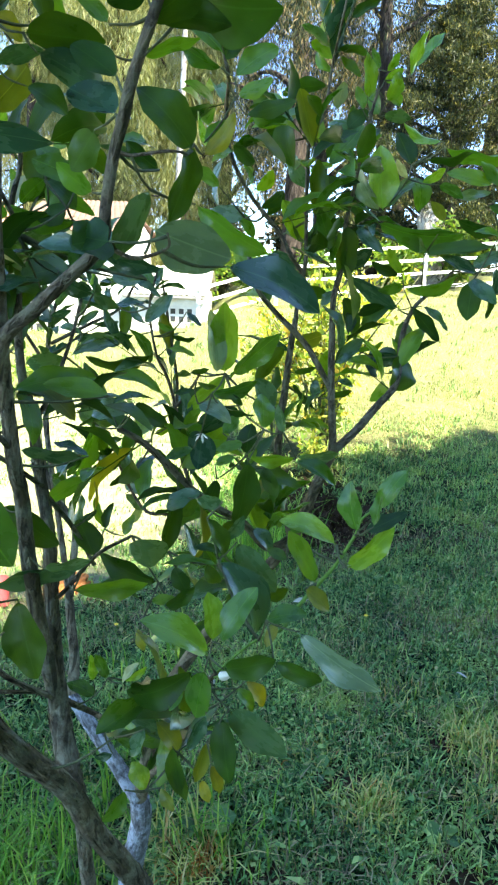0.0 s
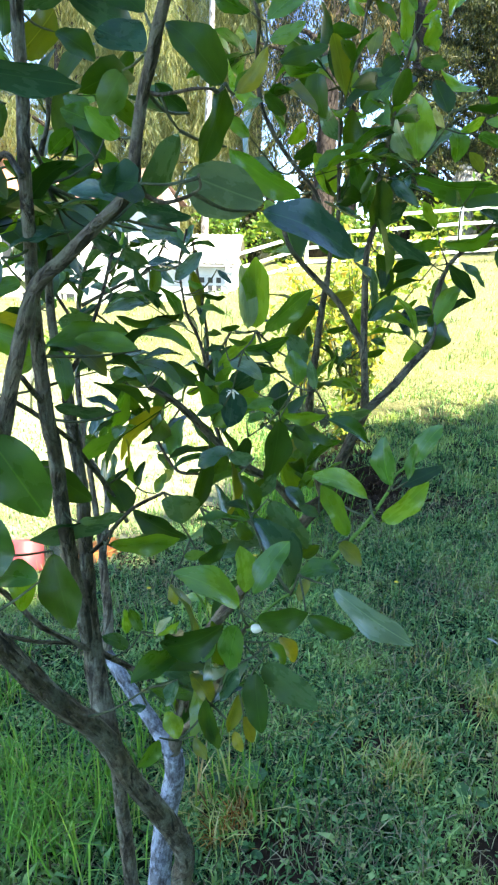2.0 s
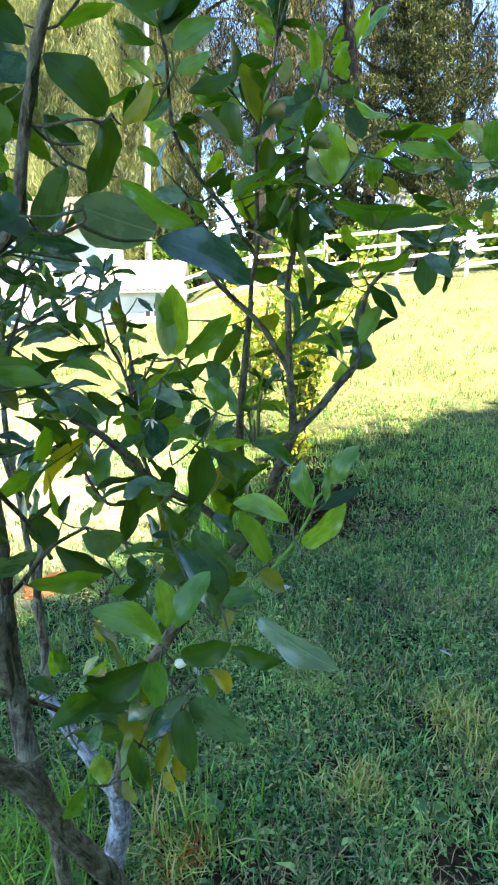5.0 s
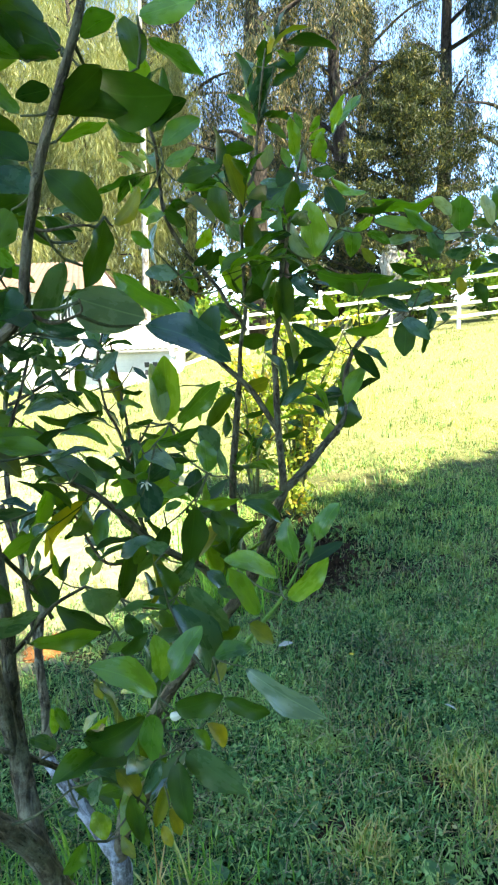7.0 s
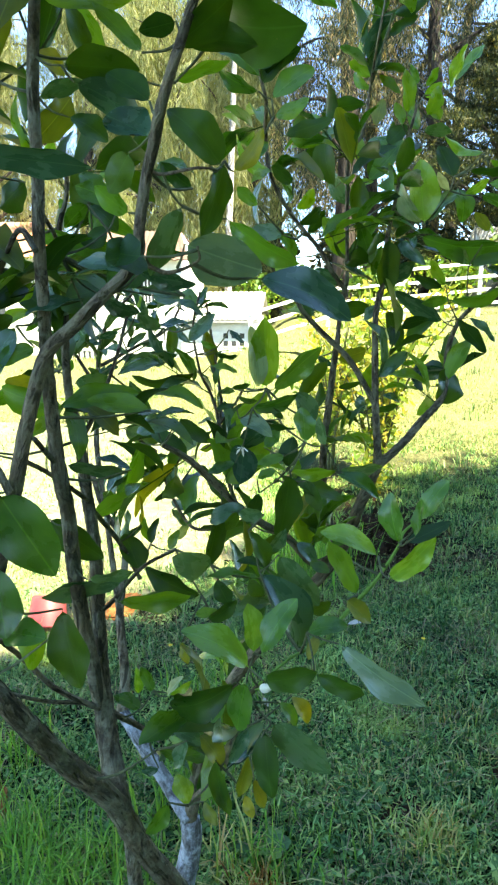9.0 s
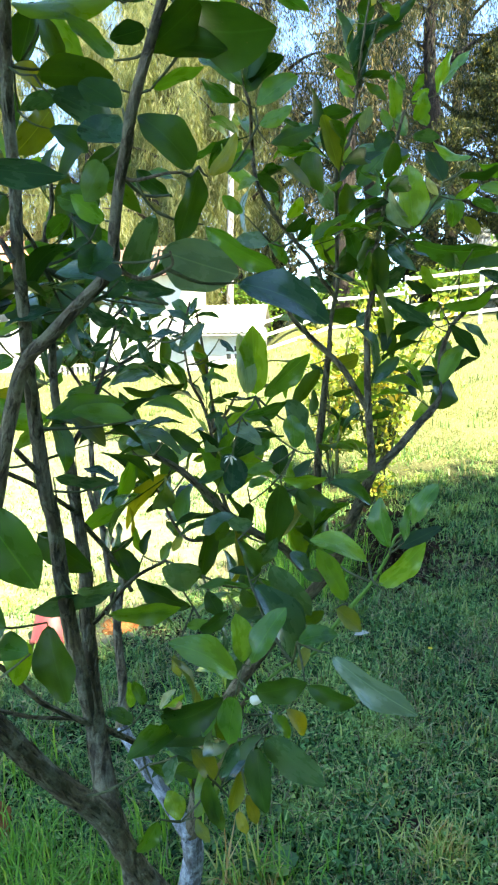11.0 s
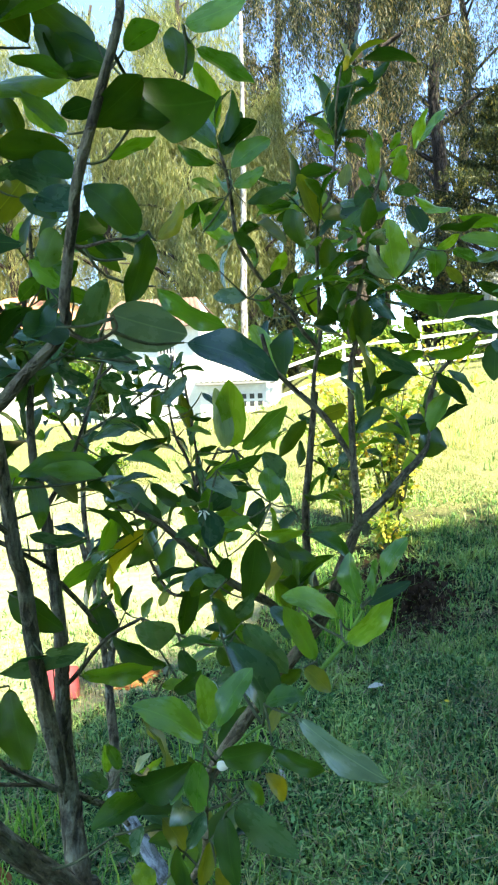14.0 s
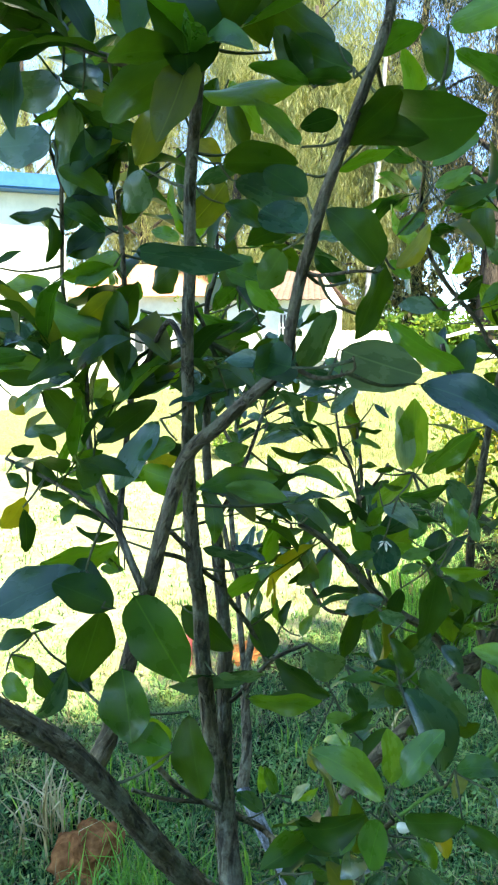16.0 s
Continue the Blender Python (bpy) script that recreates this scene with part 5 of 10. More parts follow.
leaf(limb_x3, (-0.080, 0.856, 1.462), (-0.055, 0.857, 1.467), 0.0090, 114, DARK)
twig(limb_x3, [(-0.035, 0.808, 1.429, 0.0013), (-0.021, 0.807, 1.430, 0.0011), (-0.009, 0.803, 1.433, 0.0008)])
leaf(limb_x3, (-0.009, 0.803, 1.433), (-0.027, 0.805, 1.448), 0.0101, -105, DARK)
twig(limb_x3, [(0.002, 0.822, 1.347, 0.0013), (0.011, 0.821, 1.346, 0.0010), (0.020, 0.820, 1.347, 0.0007)])
leaf(limb_x3, (0.020, 0.820, 1.347), (0.039, 0.807, 1.311), 0.0228, 81, DARK)
twig(limb_x3, [(-0.002, 0.817, 1.365, 0.0015), (-0.019, 0.810, 1.349, 0.0012), (-0.039, 0.800, 1.336, 0.0009)])
leaf(limb_x3, (-0.039, 0.800, 1.336), (-0.054, 0.782, 1.300), 0.0223, -75, DARK)
twig(limb_h, [(-0.063, 0.802, 1.306, 0.0017), (-0.038, 0.807, 1.284, 0.0013), (-0.010, 0.815, 1.274, 0.0009)])
leaf(limb_h, (-0.010, 0.815, 1.274), (-0.041, 0.802, 1.249), 0.0266, -92, DARK)
twig(limb_h, [(-0.010, 0.815, 1.274, 0.0013), (0.000, 0.814, 1.269, 0.0010), (0.009, 0.812, 1.266, 0.0007)])
leaf(limb_h, (0.009, 0.812, 1.266), (0.035, 0.804, 1.236), 0.0212, 31, BLUE)
twig(limb_x3, [(-0.039, 0.800, 1.336, 0.0013), (-0.040, 0.794, 1.346, 0.0010), (-0.041, 0.789, 1.359, 0.0008)])
leaf(limb_x3, (-0.041, 0.789, 1.359), (-0.017, 0.788, 1.369), 0.0135, 48, MID)
twig(limb_t1, [(-0.241, 0.642, 1.461, 0.0020), (-0.191, 0.662, 1.459, 0.0015), (-0.146, 0.676, 1.464, 0.0011)])
leaf(limb_t1, (-0.146, 0.676, 1.464), (-0.216, 0.678, 1.473), 0.0261, -45, MID)
twig(limb_h, [(-0.181, 0.883, 1.377, 0.0014), (-0.188, 0.893, 1.389, 0.0011), (-0.196, 0.903, 1.406, 0.0008)])
leaf(limb_h, (-0.196, 0.903, 1.406), (-0.233, 0.916, 1.462), 0.0239, -87, MID)
twig(limb_h, [(-0.181, 0.883, 1.377, 0.0017), (-0.168, 0.860, 1.389, 0.0013), (-0.150, 0.841, 1.414, 0.0009)])
leaf(limb_h, (-0.150, 0.841, 1.414), (-0.208, 0.849, 1.402), 0.0317, -51, BLUE)
twig(limb_h, [(-0.181, 0.883, 1.377, 0.0015), (-0.199, 0.892, 1.374, 0.0011), (-0.216, 0.901, 1.375, 0.0008)])
leaf(limb_h, (-0.216, 0.901, 1.375), (-0.237, 0.870, 1.310), 0.0240, -81, MID)
twig(limb_t1, [(-0.237, 0.643, 1.396, 0.0017), (-0.204, 0.652, 1.392, 0.0014), (-0.167, 0.665, 1.401, 0.0010)])
leaf(limb_t1, (-0.167, 0.665, 1.401), (-0.208, 0.676, 1.411), 0.0135, -18, BLUE)
twig(limb_t2b, [(-0.238, 0.839, 1.481, 0.0017), (-0.214, 0.849, 1.460, 0.0013), (-0.189, 0.862, 1.448, 0.0009)])
leaf(limb_t2b, (-0.189, 0.862, 1.448), (-0.116, 0.846, 1.435), 0.0233, 29, MID)
twig(limb_h, [(-0.181, 0.883, 1.377, 0.0015), (-0.171, 0.885, 1.392, 0.0012), (-0.159, 0.890, 1.413, 0.0008)])
leaf(limb_h, (-0.159, 0.890, 1.413), (-0.109, 0.875, 1.383), 0.0232, 95, DARK)
twig(limb_h, [(-0.155, 0.887, 1.361, 0.0015), (-0.166, 0.890, 1.342, 0.0011), (-0.178, 0.891, 1.328, 0.0008)])
leaf(limb_h, (-0.178, 0.891, 1.328), (-0.212, 0.895, 1.313), 0.0142, -113, DARK)
twig(limb_h, [(-0.138, 0.889, 1.348, 0.0016), (-0.148, 0.868, 1.334, 0.0012), (-0.157, 0.846, 1.327, 0.0009)])
leaf(limb_h, (-0.157, 0.846, 1.327), (-0.184, 0.837, 1.309), 0.0119, -105, DARK)
twig(limb_s3, [(-0.217, 0.775, 1.273, 0.0015), (-0.207, 0.794, 1.276, 0.0012), (-0.199, 0.812, 1.283, 0.0008)])
leaf(limb_s3, (-0.199, 0.812, 1.283), (-0.199, 0.813, 1.325), 0.0131, 86, YELLOW)
twig(limb_s3, [(-0.196, 0.779, 1.228, 0.0019), (-0.199, 0.822, 1.225, 0.0015), (-0.199, 0.867, 1.235, 0.0011)])
leaf(limb_s3, (-0.199, 0.867, 1.235), (-0.212, 0.869, 1.280), 0.0143, -93, MID)
twig(limb_s3, [(-0.199, 0.867, 1.235, 0.0013), (-0.196, 0.860, 1.237, 0.0010), (-0.194, 0.852, 1.240, 0.0007)])
leaf(limb_s3, (-0.194, 0.852, 1.240), (-0.185, 0.866, 1.275), 0.0141, 12, DARK)
twig(limb_s3, [(-0.211, 0.776, 1.260, 0.0016), (-0.221, 0.805, 1.253, 0.0013), (-0.233, 0.832, 1.252, 0.0009)])
leaf(limb_s3, (-0.233, 0.832, 1.252), (-0.220, 0.830, 1.299), 0.0151, -119, BLUE)
twig(limb_s3, [(-0.233, 0.832, 1.252, 0.0013), (-0.229, 0.825, 1.254, 0.0010), (-0.224, 0.819, 1.261, 0.0007)])
leaf(limb_s3, (-0.224, 0.819, 1.261), (-0.198, 0.821, 1.281), 0.0108, 113, BLUE)
twig(limb_s3, [(-0.199, 0.779, 1.234, 0.0013), (-0.194, 0.773, 1.236, 0.0010), (-0.190, 0.766, 1.239, 0.0007)])
leaf(limb_s3, (-0.190, 0.766, 1.239), (-0.218, 0.802, 1.274), 0.0387, 8, DARK)
twig(limb_s4, [(-0.137, 0.739, 1.281, 0.0016), (-0.111, 0.731, 1.274, 0.0012), (-0.090, 0.719, 1.271, 0.0009)])
leaf(limb_s4, (-0.090, 0.719, 1.271), (-0.132, 0.696, 1.289), 0.0380, -103, BLUE)
twig(limb_s4, [(-0.137, 0.739, 1.281, 0.0017), (-0.120, 0.735, 1.250, 0.0013), (-0.104, 0.731, 1.225, 0.0010)])
leaf(limb_s4, (-0.104, 0.731, 1.225), (-0.177, 0.746, 1.253), 0.0308, -88, DARK)
twig(limb_s4, [(-0.203, 0.701, 1.232, 0.0015), (-0.196, 0.684, 1.237, 0.0011), (-0.189, 0.666, 1.246, 0.0008)])
leaf(limb_s4, (-0.189, 0.666, 1.246), (-0.108, 0.677, 1.251), 0.0256, 96, MID)
twig(limb_s4, [(-0.189, 0.666, 1.246, 0.0012), (-0.184, 0.670, 1.241, 0.0010), (-0.179, 0.674, 1.238, 0.0007)])
leaf(limb_s4, (-0.179, 0.674, 1.238), (-0.118, 0.677, 1.230), 0.0192, 2, DARK)
twig(limb_t1, [(-0.233, 0.654, 1.293, 0.0015), (-0.220, 0.639, 1.289, 0.0011), (-0.207, 0.624, 1.291, 0.0008)])
leaf(limb_t1, (-0.207, 0.624, 1.291), (-0.155, 0.615, 1.307), 0.0169, 120, BLUE)
twig(limb_s3, [(-0.199, 0.867, 1.235, 0.0015), (-0.183, 0.854, 1.233, 0.0011), (-0.167, 0.843, 1.236, 0.0008)])
leaf(limb_s3, (-0.167, 0.843, 1.236), (-0.154, 0.852, 1.263), 0.0156, 30, MID)
twig(limb_x1, [(-0.159, 1.028, 1.532, 0.0017), (-0.188, 1.044, 1.523, 0.0013), (-0.213, 1.064, 1.527, 0.0010)])
leaf(limb_x1, (-0.213, 1.064, 1.527), (-0.269, 1.060, 1.535), 0.0176, -136, BLUE)
twig(limb_x1, [(-0.213, 1.064, 1.527, 0.0013), (-0.210, 1.055, 1.517, 0.0011), (-0.208, 1.045, 1.509, 0.0008)])
leaf(limb_x1, (-0.208, 1.045, 1.509), (-0.253, 1.049, 1.503), 0.0142, -137, BLUE)
twig(limb_x1, [(-0.152, 1.018, 1.498, 0.0014), (-0.167, 1.027, 1.492, 0.0011), (-0.182, 1.035, 1.489, 0.0008)])
leaf(limb_x1, (-0.182, 1.035, 1.489), (-0.281, 1.052, 1.480), 0.0315, -130, BLUE)
twig(limb_x1, [(-0.146, 1.008, 1.465, 0.0013), (-0.147, 0.998, 1.465, 0.0010), (-0.148, 0.989, 1.467, 0.0007)])
leaf(limb_x1, (-0.148, 0.989, 1.467), (-0.250, 0.991, 1.460), 0.0317, -134, DARK)
twig(limb_x2, [(-0.141, 1.074, 1.539, 0.0014), (-0.157, 1.070, 1.534, 0.0011), (-0.170, 1.068, 1.536, 0.0008)])
leaf(limb_x2, (-0.170, 1.068, 1.536), (-0.227, 1.069, 1.528), 0.0176, -37, BLUE)
twig(limb_x1, [(-0.154, 1.020, 1.507, 0.0012), (-0.159, 1.017, 1.508, 0.0010), (-0.165, 1.013, 1.510, 0.0007)])
leaf(limb_x1, (-0.165, 1.013, 1.510), (-0.121, 1.010, 1.553), 0.0247, 67, BLUE)
twig(limb_t1b, [(-0.236, 0.685, 1.621, 0.0022), (-0.202, 0.732, 1.593, 0.0017), (-0.165, 0.782, 1.582, 0.0012)])
leaf(limb_t1b, (-0.165, 0.782, 1.582), (-0.132, 0.787, 1.577), 0.0221, 57, BLUE)
twig(limb_x1, [(-0.151, 1.016, 1.490, 0.0015), (-0.133, 1.002, 1.495, 0.0012), (-0.116, 0.986, 1.504, 0.0009)])
leaf(limb_x1, (-0.116, 0.986, 1.504), (-0.141, 0.991, 1.513), 0.0111, -108, MID)
twig(limb_x1, [(-0.151, 1.016, 1.490, 0.0014), (-0.137, 1.011, 1.490, 0.0011), (-0.123, 1.007, 1.494, 0.0008)])
leaf(limb_x1, (-0.123, 1.007, 1.494), (-0.087, 1.013, 1.489), 0.0114, 130, DARK)
twig(limb_x1, [(-0.144, 1.007, 1.461, 0.0013), (-0.137, 1.000, 1.466, 0.0010), (-0.128, 0.994, 1.475, 0.0008)])
leaf(limb_x1, (-0.128, 0.994, 1.475), (-0.086, 0.994, 1.465), 0.0135, 37, MID)
twig(limb_x1, [(-0.213, 1.064, 1.527, 0.0017), (-0.241, 1.045, 1.500, 0.0014), (-0.264, 1.032, 1.487, 0.0010)])
leaf(limb_x1, (-0.264, 1.032, 1.487), (-0.301, 1.040, 1.497), 0.0147, -46, BLUE)
twig(limb_x1, [(-0.264, 1.032, 1.487, 0.0015), (-0.271, 1.033, 1.504, 0.0011), (-0.279, 1.034, 1.524, 0.0008)])
leaf(limb_x1, (-0.279, 1.034, 1.524), (-0.313, 1.038, 1.513), 0.0146, -124, BLUE)
twig(limb_x1, [(-0.153, 1.039, 1.565, 0.0014), (-0.168, 1.035, 1.569, 0.0011), (-0.184, 1.028, 1.574, 0.0008)])
leaf(limb_x1, (-0.184, 1.028, 1.574), (-0.141, 1.020, 1.548), 0.0160, 38, BLUE)
twig(limb_x1, [(-0.116, 0.986, 1.504, 0.0014), (-0.107, 0.998, 1.516, 0.0011), (-0.100, 1.007, 1.529, 0.0008)])
leaf(limb_x1, (-0.100, 1.007, 1.529), (-0.077, 0.999, 1.509), 0.0104, 37, BLUE)
twig(limb_x4, [(-0.206, 0.990, 1.307, 0.0014), (-0.216, 0.975, 1.309, 0.0011), (-0.226, 0.959, 1.315, 0.0008)])
leaf(limb_x4, (-0.226, 0.959, 1.315), (-0.197, 0.947, 1.299), 0.0121, 87, BLUE)
twig(limb_x4, [(-0.217, 1.003, 1.333, 0.0012), (-0.223, 1.000, 1.329, 0.0010), (-0.229, 0.997, 1.327, 0.0007)])
leaf(limb_x4, (-0.229, 0.997, 1.327), (-0.196, 0.993, 1.334), 0.0126, 110, BLUE)
twig(limb_x4, [(-0.187, 0.974, 1.274, 0.0013), (-0.183, 0.981, 1.273, 0.0010), (-0.177, 0.989, 1.275, 0.0007)])
leaf(limb_x4, (-0.177, 0.989, 1.275), (-0.156, 0.987, 1.251), 0.0168, 35, BLUE)
twig(limb_x4, [(-0.177, 0.967, 1.260, 0.0012), (-0.183, 0.969, 1.255, 0.0010), (-0.189, 0.971, 1.251, 0.0007)])
leaf(limb_x4, (-0.189, 0.971, 1.251), (-0.166, 0.971, 1.224), 0.0166, 38, BLUE)
twig(limb_x4, [(-0.168, 0.960, 1.247, 0.0015), (-0.169, 0.978, 1.232, 0.0012), (-0.169, 0.997, 1.224, 0.0008)])
leaf(limb_x4, (-0.169, 0.997, 1.224), (-0.184, 0.994, 1.192), 0.0171, -112, PALE)
twig(limb_x1, [(-0.110, 0.972, 1.373, 0.0016), (-0.131, 0.987, 1.351, 0.0013), (-0.148, 1.006, 1.340, 0.0009)])
leaf(limb_x1, (-0.148, 1.006, 1.340), (-0.124, 1.011, 1.349), 0.0127, 106, MID)
twig(limb_bc, [(-0.025, 0.583, 1.203, 0.0014), (-0.029, 0.574, 1.215, 0.0011), (-0.032, 0.567, 1.232, 0.0008)])
leaf(limb_bc, (-0.032, 0.567, 1.232), (-0.098, 0.564, 1.270), 0.0339, -29, LIGHT)
twig(limb_bc, [(-0.032, 0.567, 1.232, 0.0012), (-0.030, 0.569, 1.239, 0.0010), (-0.028, 0.571, 1.246, 0.0007)])
leaf(limb_bc, (-0.028, 0.571, 1.246), (-0.035, 0.583, 1.292), 0.0248, 10, LIGHT)
twig(limb_bc, [(-0.028, 0.571, 1.246, 0.0012), (-0.025, 0.570, 1.245, 0.0009), (-0.021, 0.569, 1.245, 0.0007)])
leaf(limb_bc, (-0.021, 0.569, 1.245), (0.013, 0.587, 1.297), 0.0274, 26, LIGHT)
twig(limb_bc, [(-0.031, 0.591, 1.190, 0.0013), (-0.039, 0.592, 1.194, 0.0010), (-0.048, 0.593, 1.199, 0.0007)])
leaf(limb_bc, (-0.048, 0.593, 1.199), (-0.119, 0.604, 1.161), 0.0369, -97, DARK)
twig(limb_bc, [(-0.032, 0.567, 1.232, 0.0012), (-0.034, 0.565, 1.224, 0.0010), (-0.035, 0.564, 1.218, 0.0007)])
leaf(limb_bc, (-0.035, 0.564, 1.218), (-0.044, 0.566, 1.163), 0.0313, -68, MID)
twig(limb_bc, [(-0.032, 0.567, 1.232, 0.0013), (-0.024, 0.564, 1.226, 0.0010), (-0.017, 0.561, 1.222, 0.0007)])
leaf(limb_bc, (-0.017, 0.561, 1.222), (0.033, 0.555, 1.239), 0.0273, 92, DARK)
twig(limb_bc, [(-0.034, 0.595, 1.181, 0.0014), (-0.023, 0.589, 1.169, 0.0011), (-0.011, 0.583, 1.161, 0.0008)])
leaf(limb_bc, (-0.011, 0.583, 1.161), (0.050, 0.581, 1.107), 0.0355, 88, BLUE)
twig(limb_bc, [(-0.011, 0.583, 1.161, 0.0012), (-0.014, 0.579, 1.159, 0.0009), (-0.017, 0.575, 1.158, 0.0007)])
leaf(limb_bc, (-0.017, 0.575, 1.158), (-0.008, 0.558, 1.093), 0.0283, 48, DARK)
twig(limb_bc, [(-0.031, 0.591, 1.190, 0.0014), (-0.032, 0.573, 1.180, 0.0011), (-0.033, 0.556, 1.174, 0.0008)])
leaf(limb_bc, (-0.033, 0.556, 1.174), (-0.049, 0.547, 1.140), 0.0163, -86, BLUE)
twig(limb_bc, [(-0.048, 0.630, 1.131, 0.0016), (-0.054, 0.610, 1.114, 0.0012), (-0.063, 0.589, 1.101, 0.0009)])
leaf(limb_bc, (-0.063, 0.589, 1.101), (-0.088, 0.603, 1.127), 0.0251, -6, YELLOW)
twig(limb_bc, [(-0.063, 0.589, 1.101, 0.0015), (-0.080, 0.579, 1.081, 0.0012), (-0.096, 0.570, 1.068, 0.0009)])
leaf(limb_bc, (-0.096, 0.570, 1.068), (-0.112, 0.589, 1.088), 0.0246, 11, LIGHT)
twig(limb_bc, [(-0.063, 0.589, 1.101, 0.0013), (-0.066, 0.584, 1.108, 0.0010), (-0.068, 0.579, 1.117, 0.0007)])
leaf(limb_bc, (-0.068, 0.579, 1.117), (-0.060, 0.579, 1.058), 0.0199, 101, DARK)
twig(limb_bc, [(-0.017, 0.575, 1.158, 0.0014), (-0.024, 0.572, 1.144, 0.0011), (-0.032, 0.568, 1.134, 0.0008)])
leaf(limb_bc, (-0.032, 0.568, 1.134), (-0.043, 0.564, 1.087), 0.0168, -97, YELLOW)
twig(limb_z, [(0.017, 0.615, 1.222, 0.0016), (0.020, 0.598, 1.241, 0.0012), (0.023, 0.581, 1.265, 0.0009)])
leaf(limb_z, (0.023, 0.581, 1.265), (0.062, 0.579, 1.274), 0.0205, 32, MID)
twig(limb_z, [(0.023, 0.581, 1.265, 0.0014), (0.028, 0.572, 1.248, 0.0011), (0.031, 0.561, 1.233, 0.0008)])
leaf(limb_z, (0.031, 0.561, 1.233), (0.078, 0.555, 1.217), 0.0194, 87, DARK)
twig(limb_z, [(0.023, 0.581, 1.265, 0.0014), (0.038, 0.574, 1.262, 0.0011), (0.053, 0.567, 1.262, 0.0008)])
leaf(limb_z, (0.053, 0.567, 1.262), (0.133, 0.545, 1.215), 0.0296, 91, PALE)
twig(limb_z, [(0.017, 0.615, 1.222, 0.0020), (-0.008, 0.646, 1.245, 0.0015), (-0.030, 0.679, 1.282, 0.0011)])
leaf(limb_z, (-0.030, 0.679, 1.282), (0.018, 0.683, 1.191), 0.0466, 47, BLUE)
twig(limb_z, [(-0.030, 0.679, 1.282, 0.0014), (-0.021, 0.689, 1.285, 0.0011), (-0.010, 0.701, 1.294, 0.0008)])
leaf(limb_z, (-0.010, 0.701, 1.294), (0.037, 0.704, 1.231), 0.0355, 105, BLUE)
twig(limb_k, [(-0.195, 0.681, 1.086, 0.0013), (-0.184, 0.684, 1.089, 0.0010), (-0.174, 0.687, 1.095, 0.0008)])
leaf(limb_k, (-0.174, 0.687, 1.095), (-0.210, 0.696, 1.105), 0.0198, -17, MID)
twig(limb_k, [(-0.174, 0.687, 1.095, 0.0013), (-0.167, 0.688, 1.104, 0.0011), (-0.159, 0.691, 1.117, 0.0008)])
leaf(limb_k, (-0.159, 0.691, 1.117), (-0.175, 0.695, 1.147), 0.0158, -19, MID)
twig(limb_d, [(-0.199, 0.561, 1.098, 0.0018), (-0.165, 0.562, 1.108, 0.0014), (-0.125, 0.569, 1.134, 0.0010)])
leaf(limb_d, (-0.125, 0.569, 1.134), (-0.100, 0.564, 1.122), 0.0102, 14, LIGHT)
twig(limb_d, [(-0.125, 0.569, 1.134, 0.0015), (-0.109, 0.564, 1.142, 0.0011), (-0.093, 0.558, 1.154, 0.0008)])
leaf(limb_d, (-0.093, 0.558, 1.154), (-0.107, 0.560, 1.120), 0.0164, -60, BLUE)
twig(limb_bc, [(-0.096, 0.570, 1.068, 0.0015), (-0.103, 0.556, 1.081, 0.0012), (-0.110, 0.540, 1.097, 0.0008)])
leaf(limb_bc, (-0.110, 0.540, 1.097), (-0.131, 0.531, 1.067), 0.0176, -87, MID)
twig(limb_bc, [(-0.096, 0.570, 1.068, 0.0013), (-0.087, 0.566, 1.075, 0.0010), (-0.078, 0.560, 1.083, 0.0008)])
leaf(limb_bc, (-0.078, 0.560, 1.083), (-0.063, 0.550, 1.064), 0.0135, 62, YELLOW)
twig(limb_bc, [(-0.032, 0.568, 1.134, 0.0013), (-0.029, 0.565, 1.122, 0.0010), (-0.027, 0.561, 1.112, 0.0008)])
leaf(limb_bc, (-0.027, 0.561, 1.112), (-0.016, 0.556, 1.083), 0.0147, 18, YELLOW)
twig(limb_bc, [(-0.036, 0.598, 1.177, 0.0013), (-0.047, 0.592, 1.178, 0.0010), (-0.058, 0.586, 1.180, 0.0008)])
leaf(limb_bc, (-0.058, 0.586, 1.180), (-0.071, 0.576, 1.162), 0.0122, -19, MID)
twig(limb_bc, [(-0.038, 0.601, 1.172, 0.0014), (-0.020, 0.608, 1.167, 0.0011), (-0.005, 0.614, 1.164, 0.0008)])
leaf(limb_bc, (-0.005, 0.614, 1.164), (0.014, 0.608, 1.141), 0.0157, 20, MID)
twig(limb_z, [(0.121, 0.683, 1.315, 0.0015), (0.120, 0.666, 1.323, 0.0011), (0.117, 0.647, 1.334, 0.0008)])
leaf(limb_z, (0.117, 0.647, 1.334), (0.107, 0.655, 1.386), 0.0265, -85, LIGHT)
twig(limb_z, [(0.117, 0.647, 1.334, 0.0014), (0.127, 0.649, 1.343, 0.0011), (0.138, 0.650, 1.358, 0.0008)])
leaf(limb_z, (0.138, 0.650, 1.358), (0.163, 0.649, 1.402), 0.0221, 45, LIGHT)
twig(limb_z, [(0.107, 0.673, 1.296, 0.0014), (0.101, 0.660, 1.304, 0.0011), (0.096, 0.648, 1.318, 0.0008)])
leaf(limb_z, (0.096, 0.648, 1.318), (0.036, 0.669, 1.335), 0.0259, -33, LIGHT)
twig(limb_z, [(0.070, 0.652, 1.256, 0.0016), (0.072, 0.629, 1.273, 0.0013), (0.072, 0.604, 1.295, 0.0009)])
leaf(limb_z, (0.072, 0.604, 1.295), (0.042, 0.614, 1.346), 0.0245, -32, MID)
twig(limb_z, [(0.096, 0.648, 1.318, 0.0015), (0.097, 0.622, 1.312, 0.0012), (0.101, 0.599, 1.315, 0.0009)])
